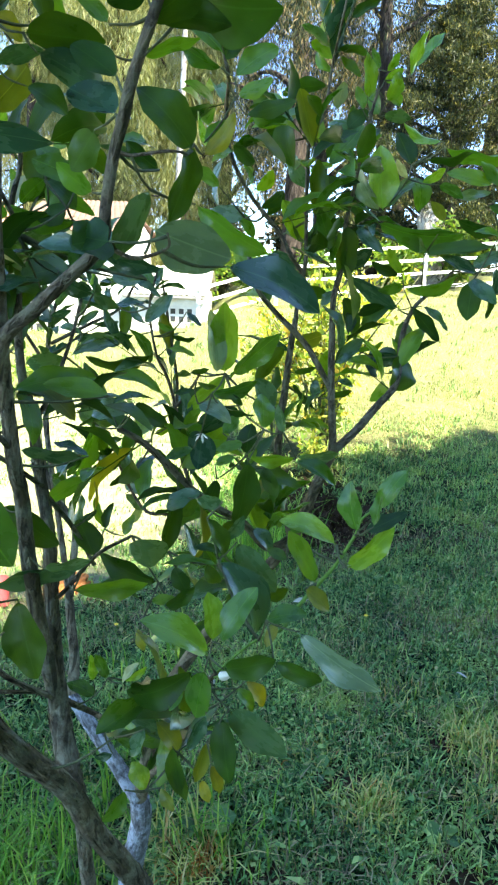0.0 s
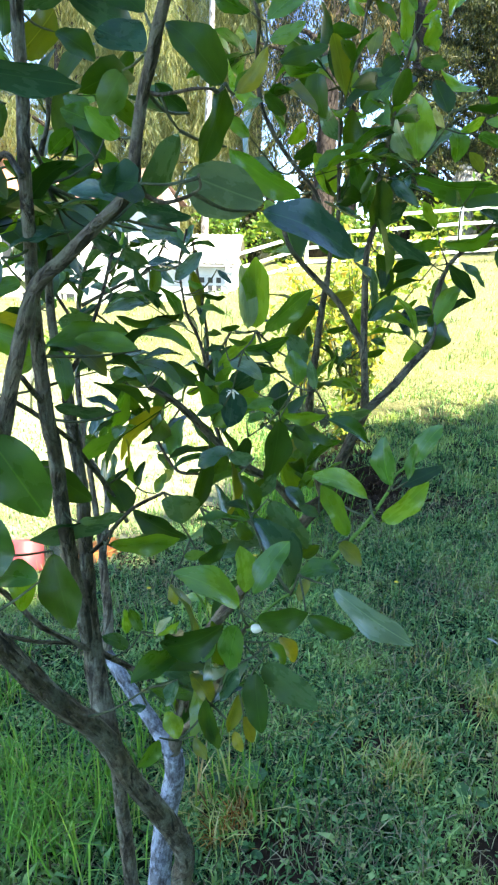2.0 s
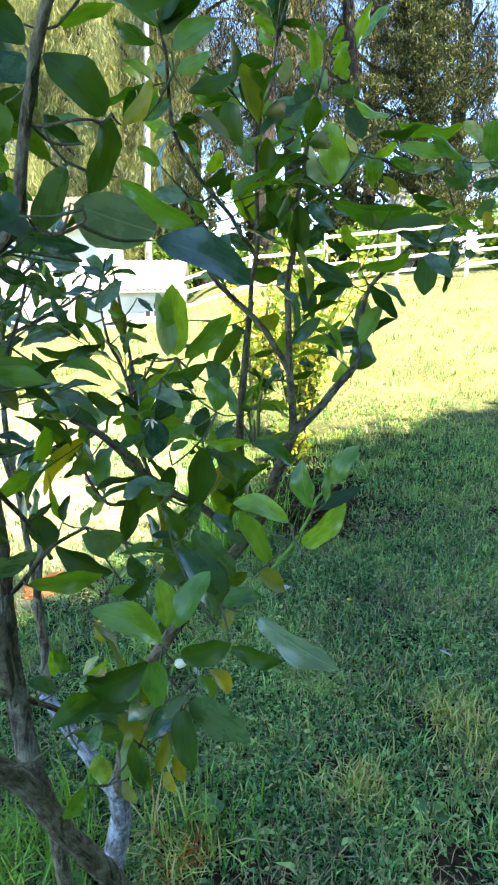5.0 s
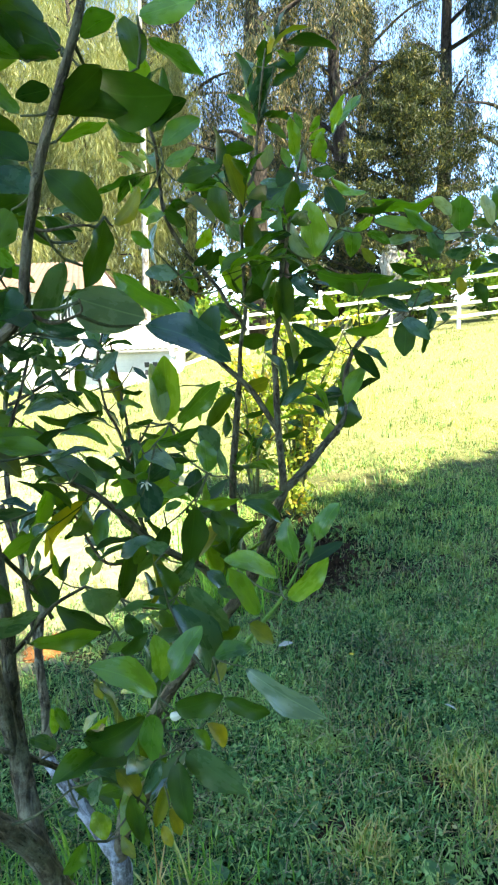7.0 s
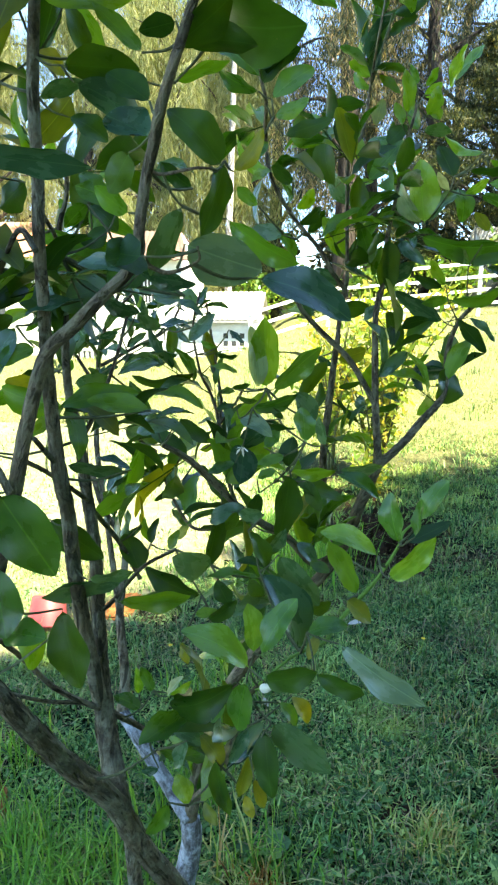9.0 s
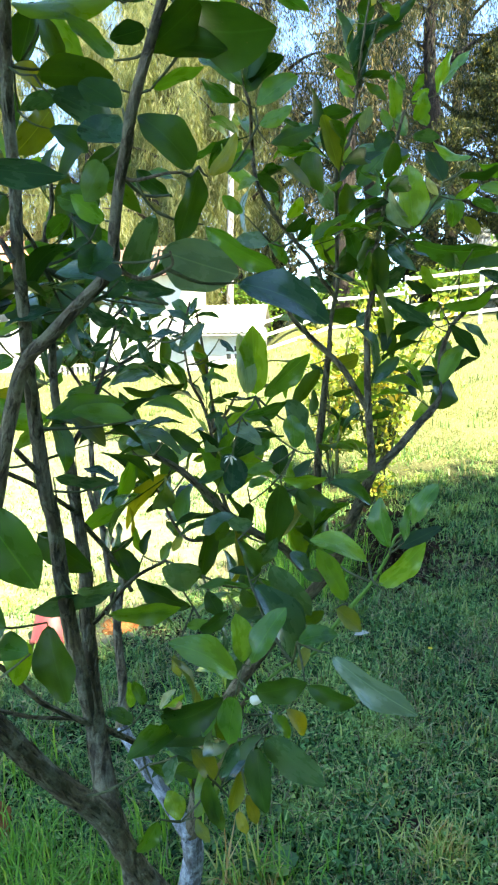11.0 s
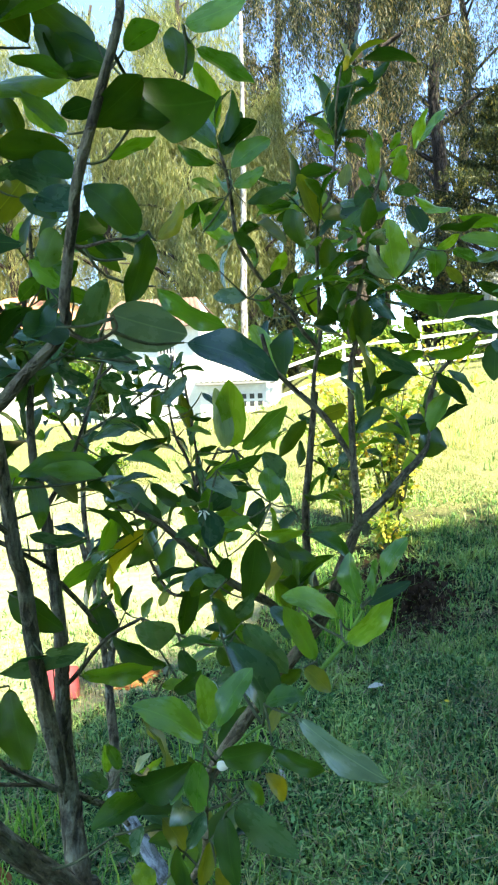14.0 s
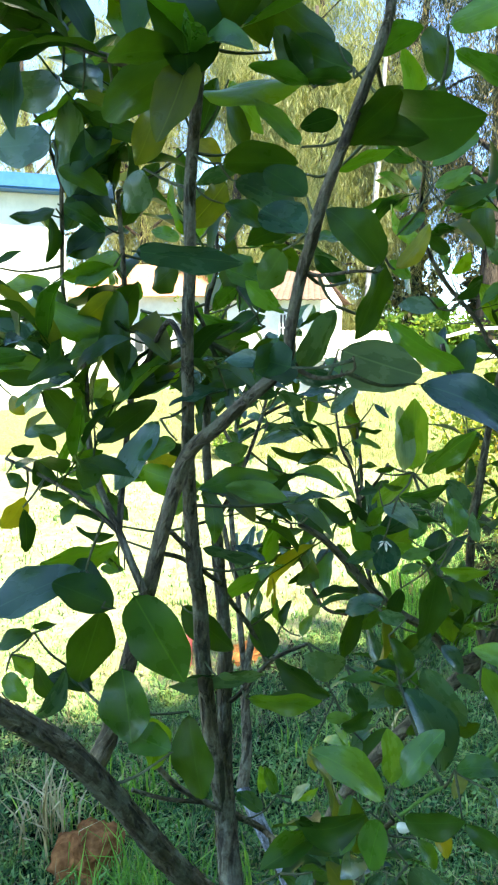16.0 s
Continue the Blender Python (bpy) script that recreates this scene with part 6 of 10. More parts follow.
leaf(limb_z, (0.101, 0.599, 1.315), (0.143, 0.597, 1.361), 0.0248, 103, LIGHT)
twig(limb_z, [(0.117, 0.647, 1.334, 0.0014), (0.117, 0.632, 1.337, 0.0011), (0.119, 0.619, 1.345, 0.0008)])
leaf(limb_z, (0.119, 0.619, 1.345), (0.164, 0.632, 1.364), 0.0174, 29, DARK)
twig(limb_z, [(0.072, 0.604, 1.295, 0.0013), (0.066, 0.598, 1.295, 0.0010), (0.060, 0.590, 1.296, 0.0007)])
leaf(limb_z, (0.060, 0.590, 1.296), (0.085, 0.591, 1.272), 0.0206, 41, YELLOW)
twig(limb_z, [(0.119, 0.619, 1.345, 0.0013), (0.122, 0.614, 1.350, 0.0010), (0.125, 0.607, 1.356, 0.0007)])
leaf(limb_z, (0.125, 0.607, 1.356), (0.130, 0.609, 1.394), 0.0120, 19, MID)
twig(limb_n3, [(-0.054, 0.502, 1.675, 0.0013), (-0.051, 0.509, 1.675, 0.0010), (-0.048, 0.516, 1.678, 0.0007)])
leaf(limb_n3, (-0.048, 0.516, 1.678), (-0.088, 0.515, 1.718), 0.0332, -59, DARK)
twig(limb_n3, [(-0.054, 0.502, 1.675, 0.0015), (-0.053, 0.525, 1.677, 0.0012), (-0.050, 0.550, 1.688, 0.0009)])
leaf(limb_n3, (-0.050, 0.550, 1.688), (-0.068, 0.535, 1.629), 0.0231, -95, DARK)
twig(limb_n3, [(-0.093, 0.518, 1.674, 0.0014), (-0.088, 0.525, 1.661, 0.0011), (-0.082, 0.534, 1.653, 0.0008)])
leaf(limb_n3, (-0.082, 0.534, 1.653), (-0.110, 0.539, 1.600), 0.0248, 37, BLUE)
twig(limb_n2, [(-0.081, 0.503, 1.605, 0.0013), (-0.078, 0.507, 1.613, 0.0010), (-0.076, 0.510, 1.623, 0.0007)])
leaf(limb_n2, (-0.076, 0.510, 1.623), (-0.019, 0.532, 1.604), 0.0459, 125, PALE)
twig(limb_n2, [(-0.067, 0.490, 1.608, 0.0017), (-0.046, 0.512, 1.598, 0.0013), (-0.023, 0.536, 1.598, 0.0009)])
leaf(limb_n2, (-0.023, 0.536, 1.598), (0.052, 0.531, 1.565), 0.0332, 54, BLUE)
twig(limb_n3, [(-0.082, 0.534, 1.653, 0.0015), (-0.066, 0.545, 1.647, 0.0011), (-0.049, 0.556, 1.645, 0.0008)])
leaf(limb_n3, (-0.049, 0.556, 1.645), (0.010, 0.550, 1.609), 0.0216, 121, MID)
twig(limb_n, [(-0.074, 0.505, 1.761, 0.0012), (-0.078, 0.509, 1.759, 0.0009), (-0.081, 0.513, 1.759, 0.0007)])
leaf(limb_n, (-0.081, 0.513, 1.759), (-0.040, 0.525, 1.795), 0.0290, 130, DARK)
twig(limb_n, [(-0.057, 0.507, 1.807, 0.0017), (-0.055, 0.538, 1.799, 0.0013), (-0.052, 0.570, 1.797, 0.0009)])
leaf(limb_n, (-0.052, 0.570, 1.797), (0.014, 0.525, 1.774), 0.0504, 129, DARK)
twig(limb_n, [(-0.052, 0.570, 1.797, 0.0014), (-0.034, 0.568, 1.800, 0.0011), (-0.017, 0.566, 1.807, 0.0008)])
leaf(limb_n, (-0.017, 0.566, 1.807), (-0.027, 0.582, 1.853), 0.0261, -3, DARK)
twig(limb_n, [(-0.070, 0.506, 1.772, 0.0014), (-0.075, 0.519, 1.768, 0.0011), (-0.079, 0.535, 1.770, 0.0008)])
leaf(limb_n, (-0.079, 0.535, 1.770), (-0.022, 0.529, 1.763), 0.0239, -45, DARK)
twig(limb_n, [(-0.079, 0.535, 1.770, 0.0013), (-0.082, 0.544, 1.778, 0.0010), (-0.086, 0.550, 1.788, 0.0008)])
leaf(limb_n, (-0.086, 0.550, 1.788), (-0.115, 0.549, 1.782), 0.0191, 41, DARK)
twig(limb_n, [(-0.017, 0.566, 1.807, 0.0014), (-0.014, 0.566, 1.825, 0.0011), (-0.015, 0.563, 1.845, 0.0008)])
leaf(limb_n, (-0.015, 0.563, 1.845), (0.036, 0.565, 1.861), 0.0235, -99, LIGHT)
twig(limb_n, [(-0.015, 0.563, 1.845, 0.0013), (-0.014, 0.574, 1.839, 0.0010), (-0.011, 0.587, 1.838, 0.0008)])
leaf(limb_n, (-0.011, 0.587, 1.838), (0.037, 0.595, 1.809), 0.0177, -38, MID)
twig(limb_n, [(-0.052, 0.570, 1.797, 0.0015), (-0.066, 0.579, 1.812, 0.0012), (-0.082, 0.587, 1.831, 0.0009)])
leaf(limb_n, (-0.082, 0.587, 1.831), (-0.136, 0.579, 1.858), 0.0401, 104, DARK)
twig(limb_n, [(-0.082, 0.587, 1.831, 0.0013), (-0.081, 0.576, 1.823, 0.0010), (-0.079, 0.567, 1.818, 0.0008)])
leaf(limb_n, (-0.079, 0.567, 1.818), (-0.118, 0.566, 1.820), 0.0137, 39, DARK)
twig(limb_n, [(-0.092, 0.508, 1.712, 0.0016), (-0.101, 0.530, 1.719, 0.0012), (-0.109, 0.552, 1.733, 0.0009)])
leaf(limb_n, (-0.109, 0.552, 1.733), (-0.146, 0.565, 1.758), 0.0281, -51, DARK)
twig(limb_n, [(-0.100, 0.515, 1.691, 0.0014), (-0.105, 0.528, 1.695, 0.0011), (-0.108, 0.544, 1.706, 0.0008)])
leaf(limb_n, (-0.108, 0.544, 1.706), (-0.153, 0.582, 1.731), 0.0334, -43, BLUE)
twig(limb_n, [(-0.079, 0.567, 1.818, 0.0014), (-0.069, 0.558, 1.821, 0.0011), (-0.060, 0.548, 1.824, 0.0008)])
leaf(limb_n, (-0.060, 0.548, 1.824), (-0.030, 0.547, 1.839), 0.0219, -36, MID)
twig(limb_u2, [(-0.045, 0.993, 1.846, 0.0014), (-0.048, 0.979, 1.846, 0.0011), (-0.053, 0.965, 1.848, 0.0008)])
leaf(limb_u2, (-0.053, 0.965, 1.848), (-0.107, 0.964, 1.876), 0.0234, -132, MID)
twig(limb_u2, [(-0.053, 0.965, 1.848, 0.0013), (-0.044, 0.963, 1.841, 0.0010), (-0.035, 0.962, 1.837, 0.0007)])
leaf(limb_u2, (-0.035, 0.962, 1.837), (0.021, 0.980, 1.879), 0.0341, 63, MID)
leaf(limb_u2, (-0.050, 0.997, 1.871), (0.003, 0.995, 1.909), 0.0332, -43, DARK)
twig(limb_u2, [(-0.046, 1.004, 1.843, 0.0015), (-0.034, 1.002, 1.817, 0.0012), (-0.020, 1.002, 1.800, 0.0009)])
leaf(limb_u2, (-0.020, 1.002, 1.800), (0.048, 1.002, 1.820), 0.0261, -109, DARK)
twig(limb_u2, [(-0.035, 0.962, 1.837, 0.0014), (-0.033, 0.955, 1.823, 0.0011), (-0.031, 0.947, 1.812, 0.0008)])
leaf(limb_u2, (-0.031, 0.947, 1.812), (0.015, 0.938, 1.831), 0.0228, -103, MID)
twig(limb_n, [(-0.052, 0.570, 1.797, 0.0017), (-0.074, 0.592, 1.778, 0.0014), (-0.099, 0.611, 1.763, 0.0010)])
leaf(limb_n, (-0.099, 0.611, 1.763), (-0.050, 0.600, 1.775), 0.0159, -22, MID)
twig(limb_u2, [(0.013, 1.066, 1.675, 0.0022), (-0.001, 1.006, 1.661, 0.0017), (-0.016, 0.945, 1.661, 0.0012)])
leaf(limb_u2, (-0.016, 0.945, 1.661), (-0.067, 0.957, 1.667), 0.0272, -61, BLUE)
twig(limb_u2, [(-0.031, 0.947, 1.812, 0.0017), (-0.051, 0.942, 1.778, 0.0014), (-0.072, 0.935, 1.752, 0.0010)])
leaf(limb_u2, (-0.072, 0.935, 1.752), (-0.039, 0.945, 1.780), 0.0246, 60, MID)
twig(limb_n3, [(-0.050, 0.550, 1.688, 0.0012), (-0.046, 0.546, 1.682, 0.0010), (-0.042, 0.542, 1.679, 0.0007)])
leaf(limb_n3, (-0.042, 0.542, 1.679), (-0.019, 0.542, 1.710), 0.0147, -108, YELLOW)
twig(limb_n3, [(-0.105, 0.524, 1.678, 0.0017), (-0.096, 0.556, 1.669, 0.0014), (-0.083, 0.593, 1.674, 0.0010)])
leaf(limb_n3, (-0.083, 0.593, 1.674), (-0.110, 0.590, 1.695), 0.0160, -123, DARK)
twig(limb_u2, [(-0.016, 0.945, 1.661, 0.0016), (-0.031, 0.934, 1.677, 0.0012), (-0.050, 0.920, 1.697, 0.0009)])
leaf(limb_u2, (-0.050, 0.920, 1.697), (-0.079, 0.925, 1.721), 0.0199, -115, MID)
twig(limb_u2, [(-0.017, 1.070, 1.715, 0.0019), (-0.008, 1.026, 1.721, 0.0015), (-0.005, 0.977, 1.733, 0.0011)])
leaf(limb_u2, (-0.005, 0.977, 1.733), (-0.035, 0.973, 1.756), 0.0210, -128, DARK)
twig(limb_u2, [(-0.016, 0.945, 1.661, 0.0014), (-0.007, 0.931, 1.664, 0.0011), (0.004, 0.918, 1.673, 0.0008)])
leaf(limb_u2, (0.004, 0.918, 1.673), (0.033, 0.927, 1.696), 0.0182, 116, DARK)
twig(limb_z, [(-0.030, 0.679, 1.282, 0.0015), (-0.036, 0.689, 1.302, 0.0012), (-0.044, 0.696, 1.324, 0.0009)])
leaf(limb_z, (-0.044, 0.696, 1.324), (-0.022, 0.693, 1.279), 0.0220, 37, DARK)
twig(limb_s4, [(-0.090, 0.719, 1.271, 0.0016), (-0.062, 0.715, 1.260, 0.0013), (-0.032, 0.713, 1.259, 0.0009)])
leaf(limb_s4, (-0.032, 0.713, 1.259), (-0.096, 0.703, 1.261), 0.0199, -2, MID)
twig(limb_s4, [(-0.032, 0.713, 1.259, 0.0014), (-0.030, 0.728, 1.257, 0.0011), (-0.027, 0.744, 1.259, 0.0008)])
leaf(limb_s4, (-0.027, 0.744, 1.259), (-0.062, 0.741, 1.267), 0.0125, -35, DARK)
twig(limb_s4, [(-0.090, 0.719, 1.271, 0.0016), (-0.076, 0.702, 1.251, 0.0012), (-0.064, 0.684, 1.236, 0.0009)])
leaf(limb_s4, (-0.064, 0.684, 1.236), (-0.080, 0.689, 1.265), 0.0229, -86, DARK)
twig(limb_s4, [(-0.064, 0.684, 1.236, 0.0014), (-0.076, 0.686, 1.224, 0.0011), (-0.089, 0.687, 1.215, 0.0008)])
leaf(limb_s4, (-0.089, 0.687, 1.215), (-0.056, 0.684, 1.245), 0.0193, 108, DARK)
twig(limb_s4, [(-0.104, 0.731, 1.225, 0.0014), (-0.107, 0.717, 1.217, 0.0011), (-0.109, 0.705, 1.214, 0.0008)])
leaf(limb_s4, (-0.109, 0.705, 1.214), (-0.080, 0.706, 1.218), 0.0142, 33, MID)
twig(limb_z, [(0.033, 0.622, 1.227, 0.0013), (0.034, 0.616, 1.235, 0.0010), (0.035, 0.609, 1.246, 0.0008)])
leaf(limb_z, (0.035, 0.609, 1.246), (0.025, 0.601, 1.223), 0.0131, -17, YELLOW)
twig(limb_s4, [(-0.032, 0.713, 1.259, 0.0016), (-0.016, 0.722, 1.235, 0.0013), (0.000, 0.732, 1.218, 0.0009)])
leaf(limb_s4, (0.000, 0.732, 1.218), (0.015, 0.723, 1.162), 0.0253, 18, BLUE)
twig(limb_s4, [(-0.027, 0.744, 1.259, 0.0013), (-0.027, 0.740, 1.269, 0.0010), (-0.025, 0.738, 1.282, 0.0008)])
leaf(limb_s4, (-0.025, 0.738, 1.282), (-0.003, 0.749, 1.308), 0.0186, 91, BLUE)
twig(limb_z, [(-0.044, 0.696, 1.324, 0.0013), (-0.037, 0.705, 1.329, 0.0011), (-0.028, 0.714, 1.337, 0.0008)])
leaf(limb_z, (-0.028, 0.714, 1.337), (-0.057, 0.713, 1.339), 0.0194, -101, BLUE)
twig(limb_z, [(-0.028, 0.714, 1.337, 0.0015), (-0.045, 0.725, 1.331, 0.0011), (-0.060, 0.739, 1.332, 0.0008)])
leaf(limb_z, (-0.060, 0.739, 1.332), (-0.074, 0.736, 1.308), 0.0168, -109, DARK)
twig(limb_k, [(-0.174, 0.687, 1.095, 0.0013), (-0.177, 0.697, 1.098, 0.0010), (-0.181, 0.706, 1.102, 0.0007)])
leaf(limb_k, (-0.181, 0.706, 1.102), (-0.184, 0.710, 1.136), 0.0137, 7, LIGHT)
twig(limb_k, [(-0.159, 0.691, 1.117, 0.0014), (-0.151, 0.702, 1.109, 0.0011), (-0.145, 0.710, 1.102, 0.0008)])
leaf(limb_k, (-0.145, 0.710, 1.102), (-0.116, 0.714, 1.120), 0.0107, 96, LIGHT)
twig(limb_k, [(-0.159, 0.691, 1.117, 0.0013), (-0.150, 0.686, 1.115, 0.0010), (-0.140, 0.683, 1.117, 0.0007)])
leaf(limb_k, (-0.140, 0.683, 1.117), (-0.121, 0.689, 1.141), 0.0112, 33, PALE)
twig(limb_s4, [(-0.109, 0.705, 1.214, 0.0014), (-0.117, 0.700, 1.195, 0.0011), (-0.123, 0.697, 1.182, 0.0008)])
leaf(limb_s4, (-0.123, 0.697, 1.182), (-0.115, 0.689, 1.157), 0.0133, 61, YELLOW)
twig(limb_bc, [(-0.055, 0.657, 1.095, 0.0018), (-0.027, 0.676, 1.097, 0.0014), (0.006, 0.700, 1.113, 0.0010)])
leaf(limb_bc, (0.006, 0.700, 1.113), (0.028, 0.692, 1.084), 0.0217, 21, YELLOW)
twig(limb_bc, [(-0.063, 0.589, 1.101, 0.0014), (-0.049, 0.585, 1.089, 0.0011), (-0.037, 0.578, 1.078, 0.0008)])
leaf(limb_bc, (-0.037, 0.578, 1.078), (-0.029, 0.571, 1.056), 0.0131, 60, YELLOW)
twig(limb_k, [(-0.169, 0.698, 1.054, 0.0015), (-0.163, 0.692, 1.029, 0.0012), (-0.155, 0.689, 1.012, 0.0009)])
leaf(limb_k, (-0.155, 0.689, 1.012), (-0.178, 0.693, 1.002), 0.0121, -89, BLUE)
twig(limb_bc, [(-0.063, 0.589, 1.101, 0.0012), (-0.065, 0.585, 1.095, 0.0010), (-0.066, 0.581, 1.091, 0.0007)])
leaf(limb_bc, (-0.066, 0.581, 1.091), (-0.053, 0.573, 1.056), 0.0159, 66, DARK)
twig(limb_z, [(0.101, 0.669, 1.288, 0.0018), (0.076, 0.697, 1.289, 0.0014), (0.051, 0.725, 1.300, 0.0010)])
leaf(limb_z, (0.051, 0.725, 1.300), (0.075, 0.725, 1.317), 0.0159, 103, MID)
twig(limb_s4, [(-0.027, 0.744, 1.259, 0.0013), (-0.021, 0.742, 1.252, 0.0010), (-0.014, 0.741, 1.248, 0.0007)])
leaf(limb_s4, (-0.014, 0.741, 1.248), (0.013, 0.749, 1.260), 0.0196, 93, DARK)
twig(limb_s4, [(0.000, 0.732, 1.218, 0.0012), (-0.002, 0.729, 1.221, 0.0010), (-0.004, 0.726, 1.228, 0.0007)])
leaf(limb_s4, (-0.004, 0.726, 1.228), (-0.022, 0.715, 1.204), 0.0194, -84, DARK)
twig(limb_s4, [(-0.104, 0.731, 1.225, 0.0016), (-0.088, 0.730, 1.195, 0.0013), (-0.070, 0.732, 1.175, 0.0009)])
leaf(limb_s4, (-0.070, 0.732, 1.175), (-0.082, 0.726, 1.143), 0.0164, -35, DARK)
twig(limb_z, [(0.051, 0.725, 1.300, 0.0014), (0.049, 0.721, 1.280, 0.0011), (0.050, 0.718, 1.266, 0.0008)])
leaf(limb_z, (0.050, 0.718, 1.266), (0.026, 0.726, 1.275), 0.0159, -30, DARK)
twig(limb_s4, [(0.000, 0.732, 1.218, 0.0014), (0.014, 0.720, 1.217, 0.0011), (0.027, 0.707, 1.221, 0.0008)])
leaf(limb_s4, (0.027, 0.707, 1.221), (0.052, 0.714, 1.231), 0.0174, 90, DARK)
twig(limb_s4, [(-0.014, 0.741, 1.248, 0.0014), (-0.022, 0.738, 1.234, 0.0011), (-0.029, 0.736, 1.224, 0.0008)])
leaf(limb_s4, (-0.029, 0.736, 1.224), (-0.046, 0.738, 1.246), 0.0196, -94, DARK)
twig(limb_lt, [(-0.353, 0.595, 1.885, 0.0012), (-0.351, 0.599, 1.887, 0.0010), (-0.349, 0.603, 1.890, 0.0007)])
leaf(limb_lt, (-0.349, 0.603, 1.890), (-0.396, 0.578, 1.904), 0.0415, 40, DARK)
twig(limb_lt, [(-0.353, 0.595, 1.885, 0.0015), (-0.344, 0.611, 1.898, 0.0012), (-0.335, 0.628, 1.917, 0.0009)])
leaf(limb_lt, (-0.335, 0.628, 1.917), (-0.387, 0.624, 1.924), 0.0307, 38, DARK)
twig(limb_lt, [(-0.333, 0.591, 1.877, 0.0014), (-0.338, 0.598, 1.863, 0.0011), (-0.344, 0.605, 1.853, 0.0008)])
leaf(limb_lt, (-0.344, 0.605, 1.853), (-0.405, 0.595, 1.850), 0.0408, 100, BLUE)
twig(limb_lt2, [(-0.390, 0.648, 1.815, 0.0015), (-0.375, 0.632, 1.808, 0.0012), (-0.362, 0.615, 1.806, 0.0009)])
leaf(limb_lt2, (-0.362, 0.615, 1.806), (-0.433, 0.621, 1.806), 0.0424, 103, BLUE)
twig(limb_lt, [(-0.344, 0.605, 1.853, 0.0013), (-0.343, 0.617, 1.853, 0.0010), (-0.342, 0.629, 1.857, 0.0008)])
leaf(limb_lt, (-0.342, 0.629, 1.857), (-0.374, 0.601, 1.819), 0.0177, -151, MID)
twig(limb_lt, [(-0.312, 0.588, 1.868, 0.0014), (-0.317, 0.596, 1.852, 0.0011), (-0.324, 0.603, 1.840, 0.0008)])
leaf(limb_lt, (-0.324, 0.603, 1.840), (-0.279, 0.604, 1.824), 0.0147, 131, YELLOW)
twig(limb_lt, [(-0.342, 0.629, 1.857, 0.0012), (-0.341, 0.632, 1.853, 0.0009), (-0.340, 0.636, 1.852, 0.0007)])
leaf(limb_lt, (-0.340, 0.636, 1.852), (-0.288, 0.640, 1.840), 0.0189, -107, MID)
twig(limb_lt, [(-0.291, 0.582, 1.859, 0.0017), (-0.278, 0.613, 1.857, 0.0014), (-0.259, 0.649, 1.870, 0.0010)])
leaf(limb_lt, (-0.259, 0.649, 1.870), (-0.327, 0.617, 1.863), 0.0273, 103, DARK)
twig(limb_t1, [(-0.193, 0.545, 1.816, 0.0015), (-0.188, 0.526, 1.808, 0.0012), (-0.185, 0.506, 1.803, 0.0008)])
leaf(limb_t1, (-0.185, 0.506, 1.803), (-0.210, 0.522, 1.883), 0.0555, -12, DARK)
twig(limb_lt, [(-0.259, 0.649, 1.870, 0.0014), (-0.260, 0.640, 1.857, 0.0011), (-0.260, 0.632, 1.848, 0.0008)])
leaf(limb_lt, (-0.260, 0.632, 1.848), (-0.281, 0.617, 1.780), 0.0363, -115, YELLOW)
twig(limb_t1, [(-0.218, 0.591, 1.752, 0.0018), (-0.248, 0.618, 1.764, 0.0015), (-0.283, 0.640, 1.782, 0.0011)])
leaf(limb_t1, (-0.283, 0.640, 1.782), (-0.309, 0.653, 1.746), 0.0342, 71, BLUE)
twig(limb_lt, [(-0.284, 0.579, 1.856, 0.0016), (-0.289, 0.594, 1.832, 0.0012), (-0.297, 0.604, 1.810, 0.0009)])
leaf(limb_lt, (-0.297, 0.604, 1.810), (-0.326, 0.585, 1.767), 0.0299, -65, DARK)
twig(limb_lt2, [(-0.362, 0.615, 1.806, 0.0015), (-0.350, 0.601, 1.788, 0.0012), (-0.341, 0.584, 1.774, 0.0009)])
leaf(limb_lt2, (-0.341, 0.584, 1.774), (-0.298, 0.597, 1.751), 0.0242, 64, DARK)
twig(limb_lb, [(-0.389, 0.667, 1.746, 0.0013), (-0.384, 0.656, 1.748, 0.0011), (-0.380, 0.643, 1.751, 0.0008)])
leaf(limb_lb, (-0.380, 0.643, 1.751), (-0.431, 0.638, 1.745), 0.0160, 111, DARK)
twig(limb_lb, [(-0.390, 0.669, 1.760, 0.0012), (-0.395, 0.673, 1.760, 0.0010), (-0.399, 0.677, 1.762, 0.0007)])
leaf(limb_lb, (-0.399, 0.677, 1.762), (-0.349, 0.684, 1.733), 0.0245, 56, MID)
twig(limb_lb, [(-0.389, 0.667, 1.746, 0.0012), (-0.393, 0.662, 1.747, 0.0010), (-0.398, 0.657, 1.749, 0.0007)])
leaf(limb_lb, (-0.398, 0.657, 1.749), (-0.401, 0.653, 1.700), 0.0169, -107, DARK)
twig(limb_lb3, [(-0.340, 0.700, 1.733, 0.0013), (-0.345, 0.693, 1.735, 0.0010), (-0.350, 0.685, 1.740, 0.0007)])
leaf(limb_lb3, (-0.350, 0.685, 1.740), (-0.390, 0.675, 1.710), 0.0353, 105, DARK)
twig(limb_lb3, [(-0.334, 0.694, 1.689, 0.0015), (-0.327, 0.673, 1.691, 0.0012), (-0.322, 0.650, 1.696, 0.0009)])
leaf(limb_lb3, (-0.322, 0.650, 1.696), (-0.375, 0.640, 1.685), 0.0271, -129, MID)
twig(limb_lb3, [(-0.322, 0.650, 1.696, 0.0012), (-0.320, 0.653, 1.701, 0.0010), (-0.316, 0.656, 1.708, 0.0007)])
leaf(limb_lb3, (-0.316, 0.656, 1.708), (-0.360, 0.639, 1.678), 0.0272, -67, MID)
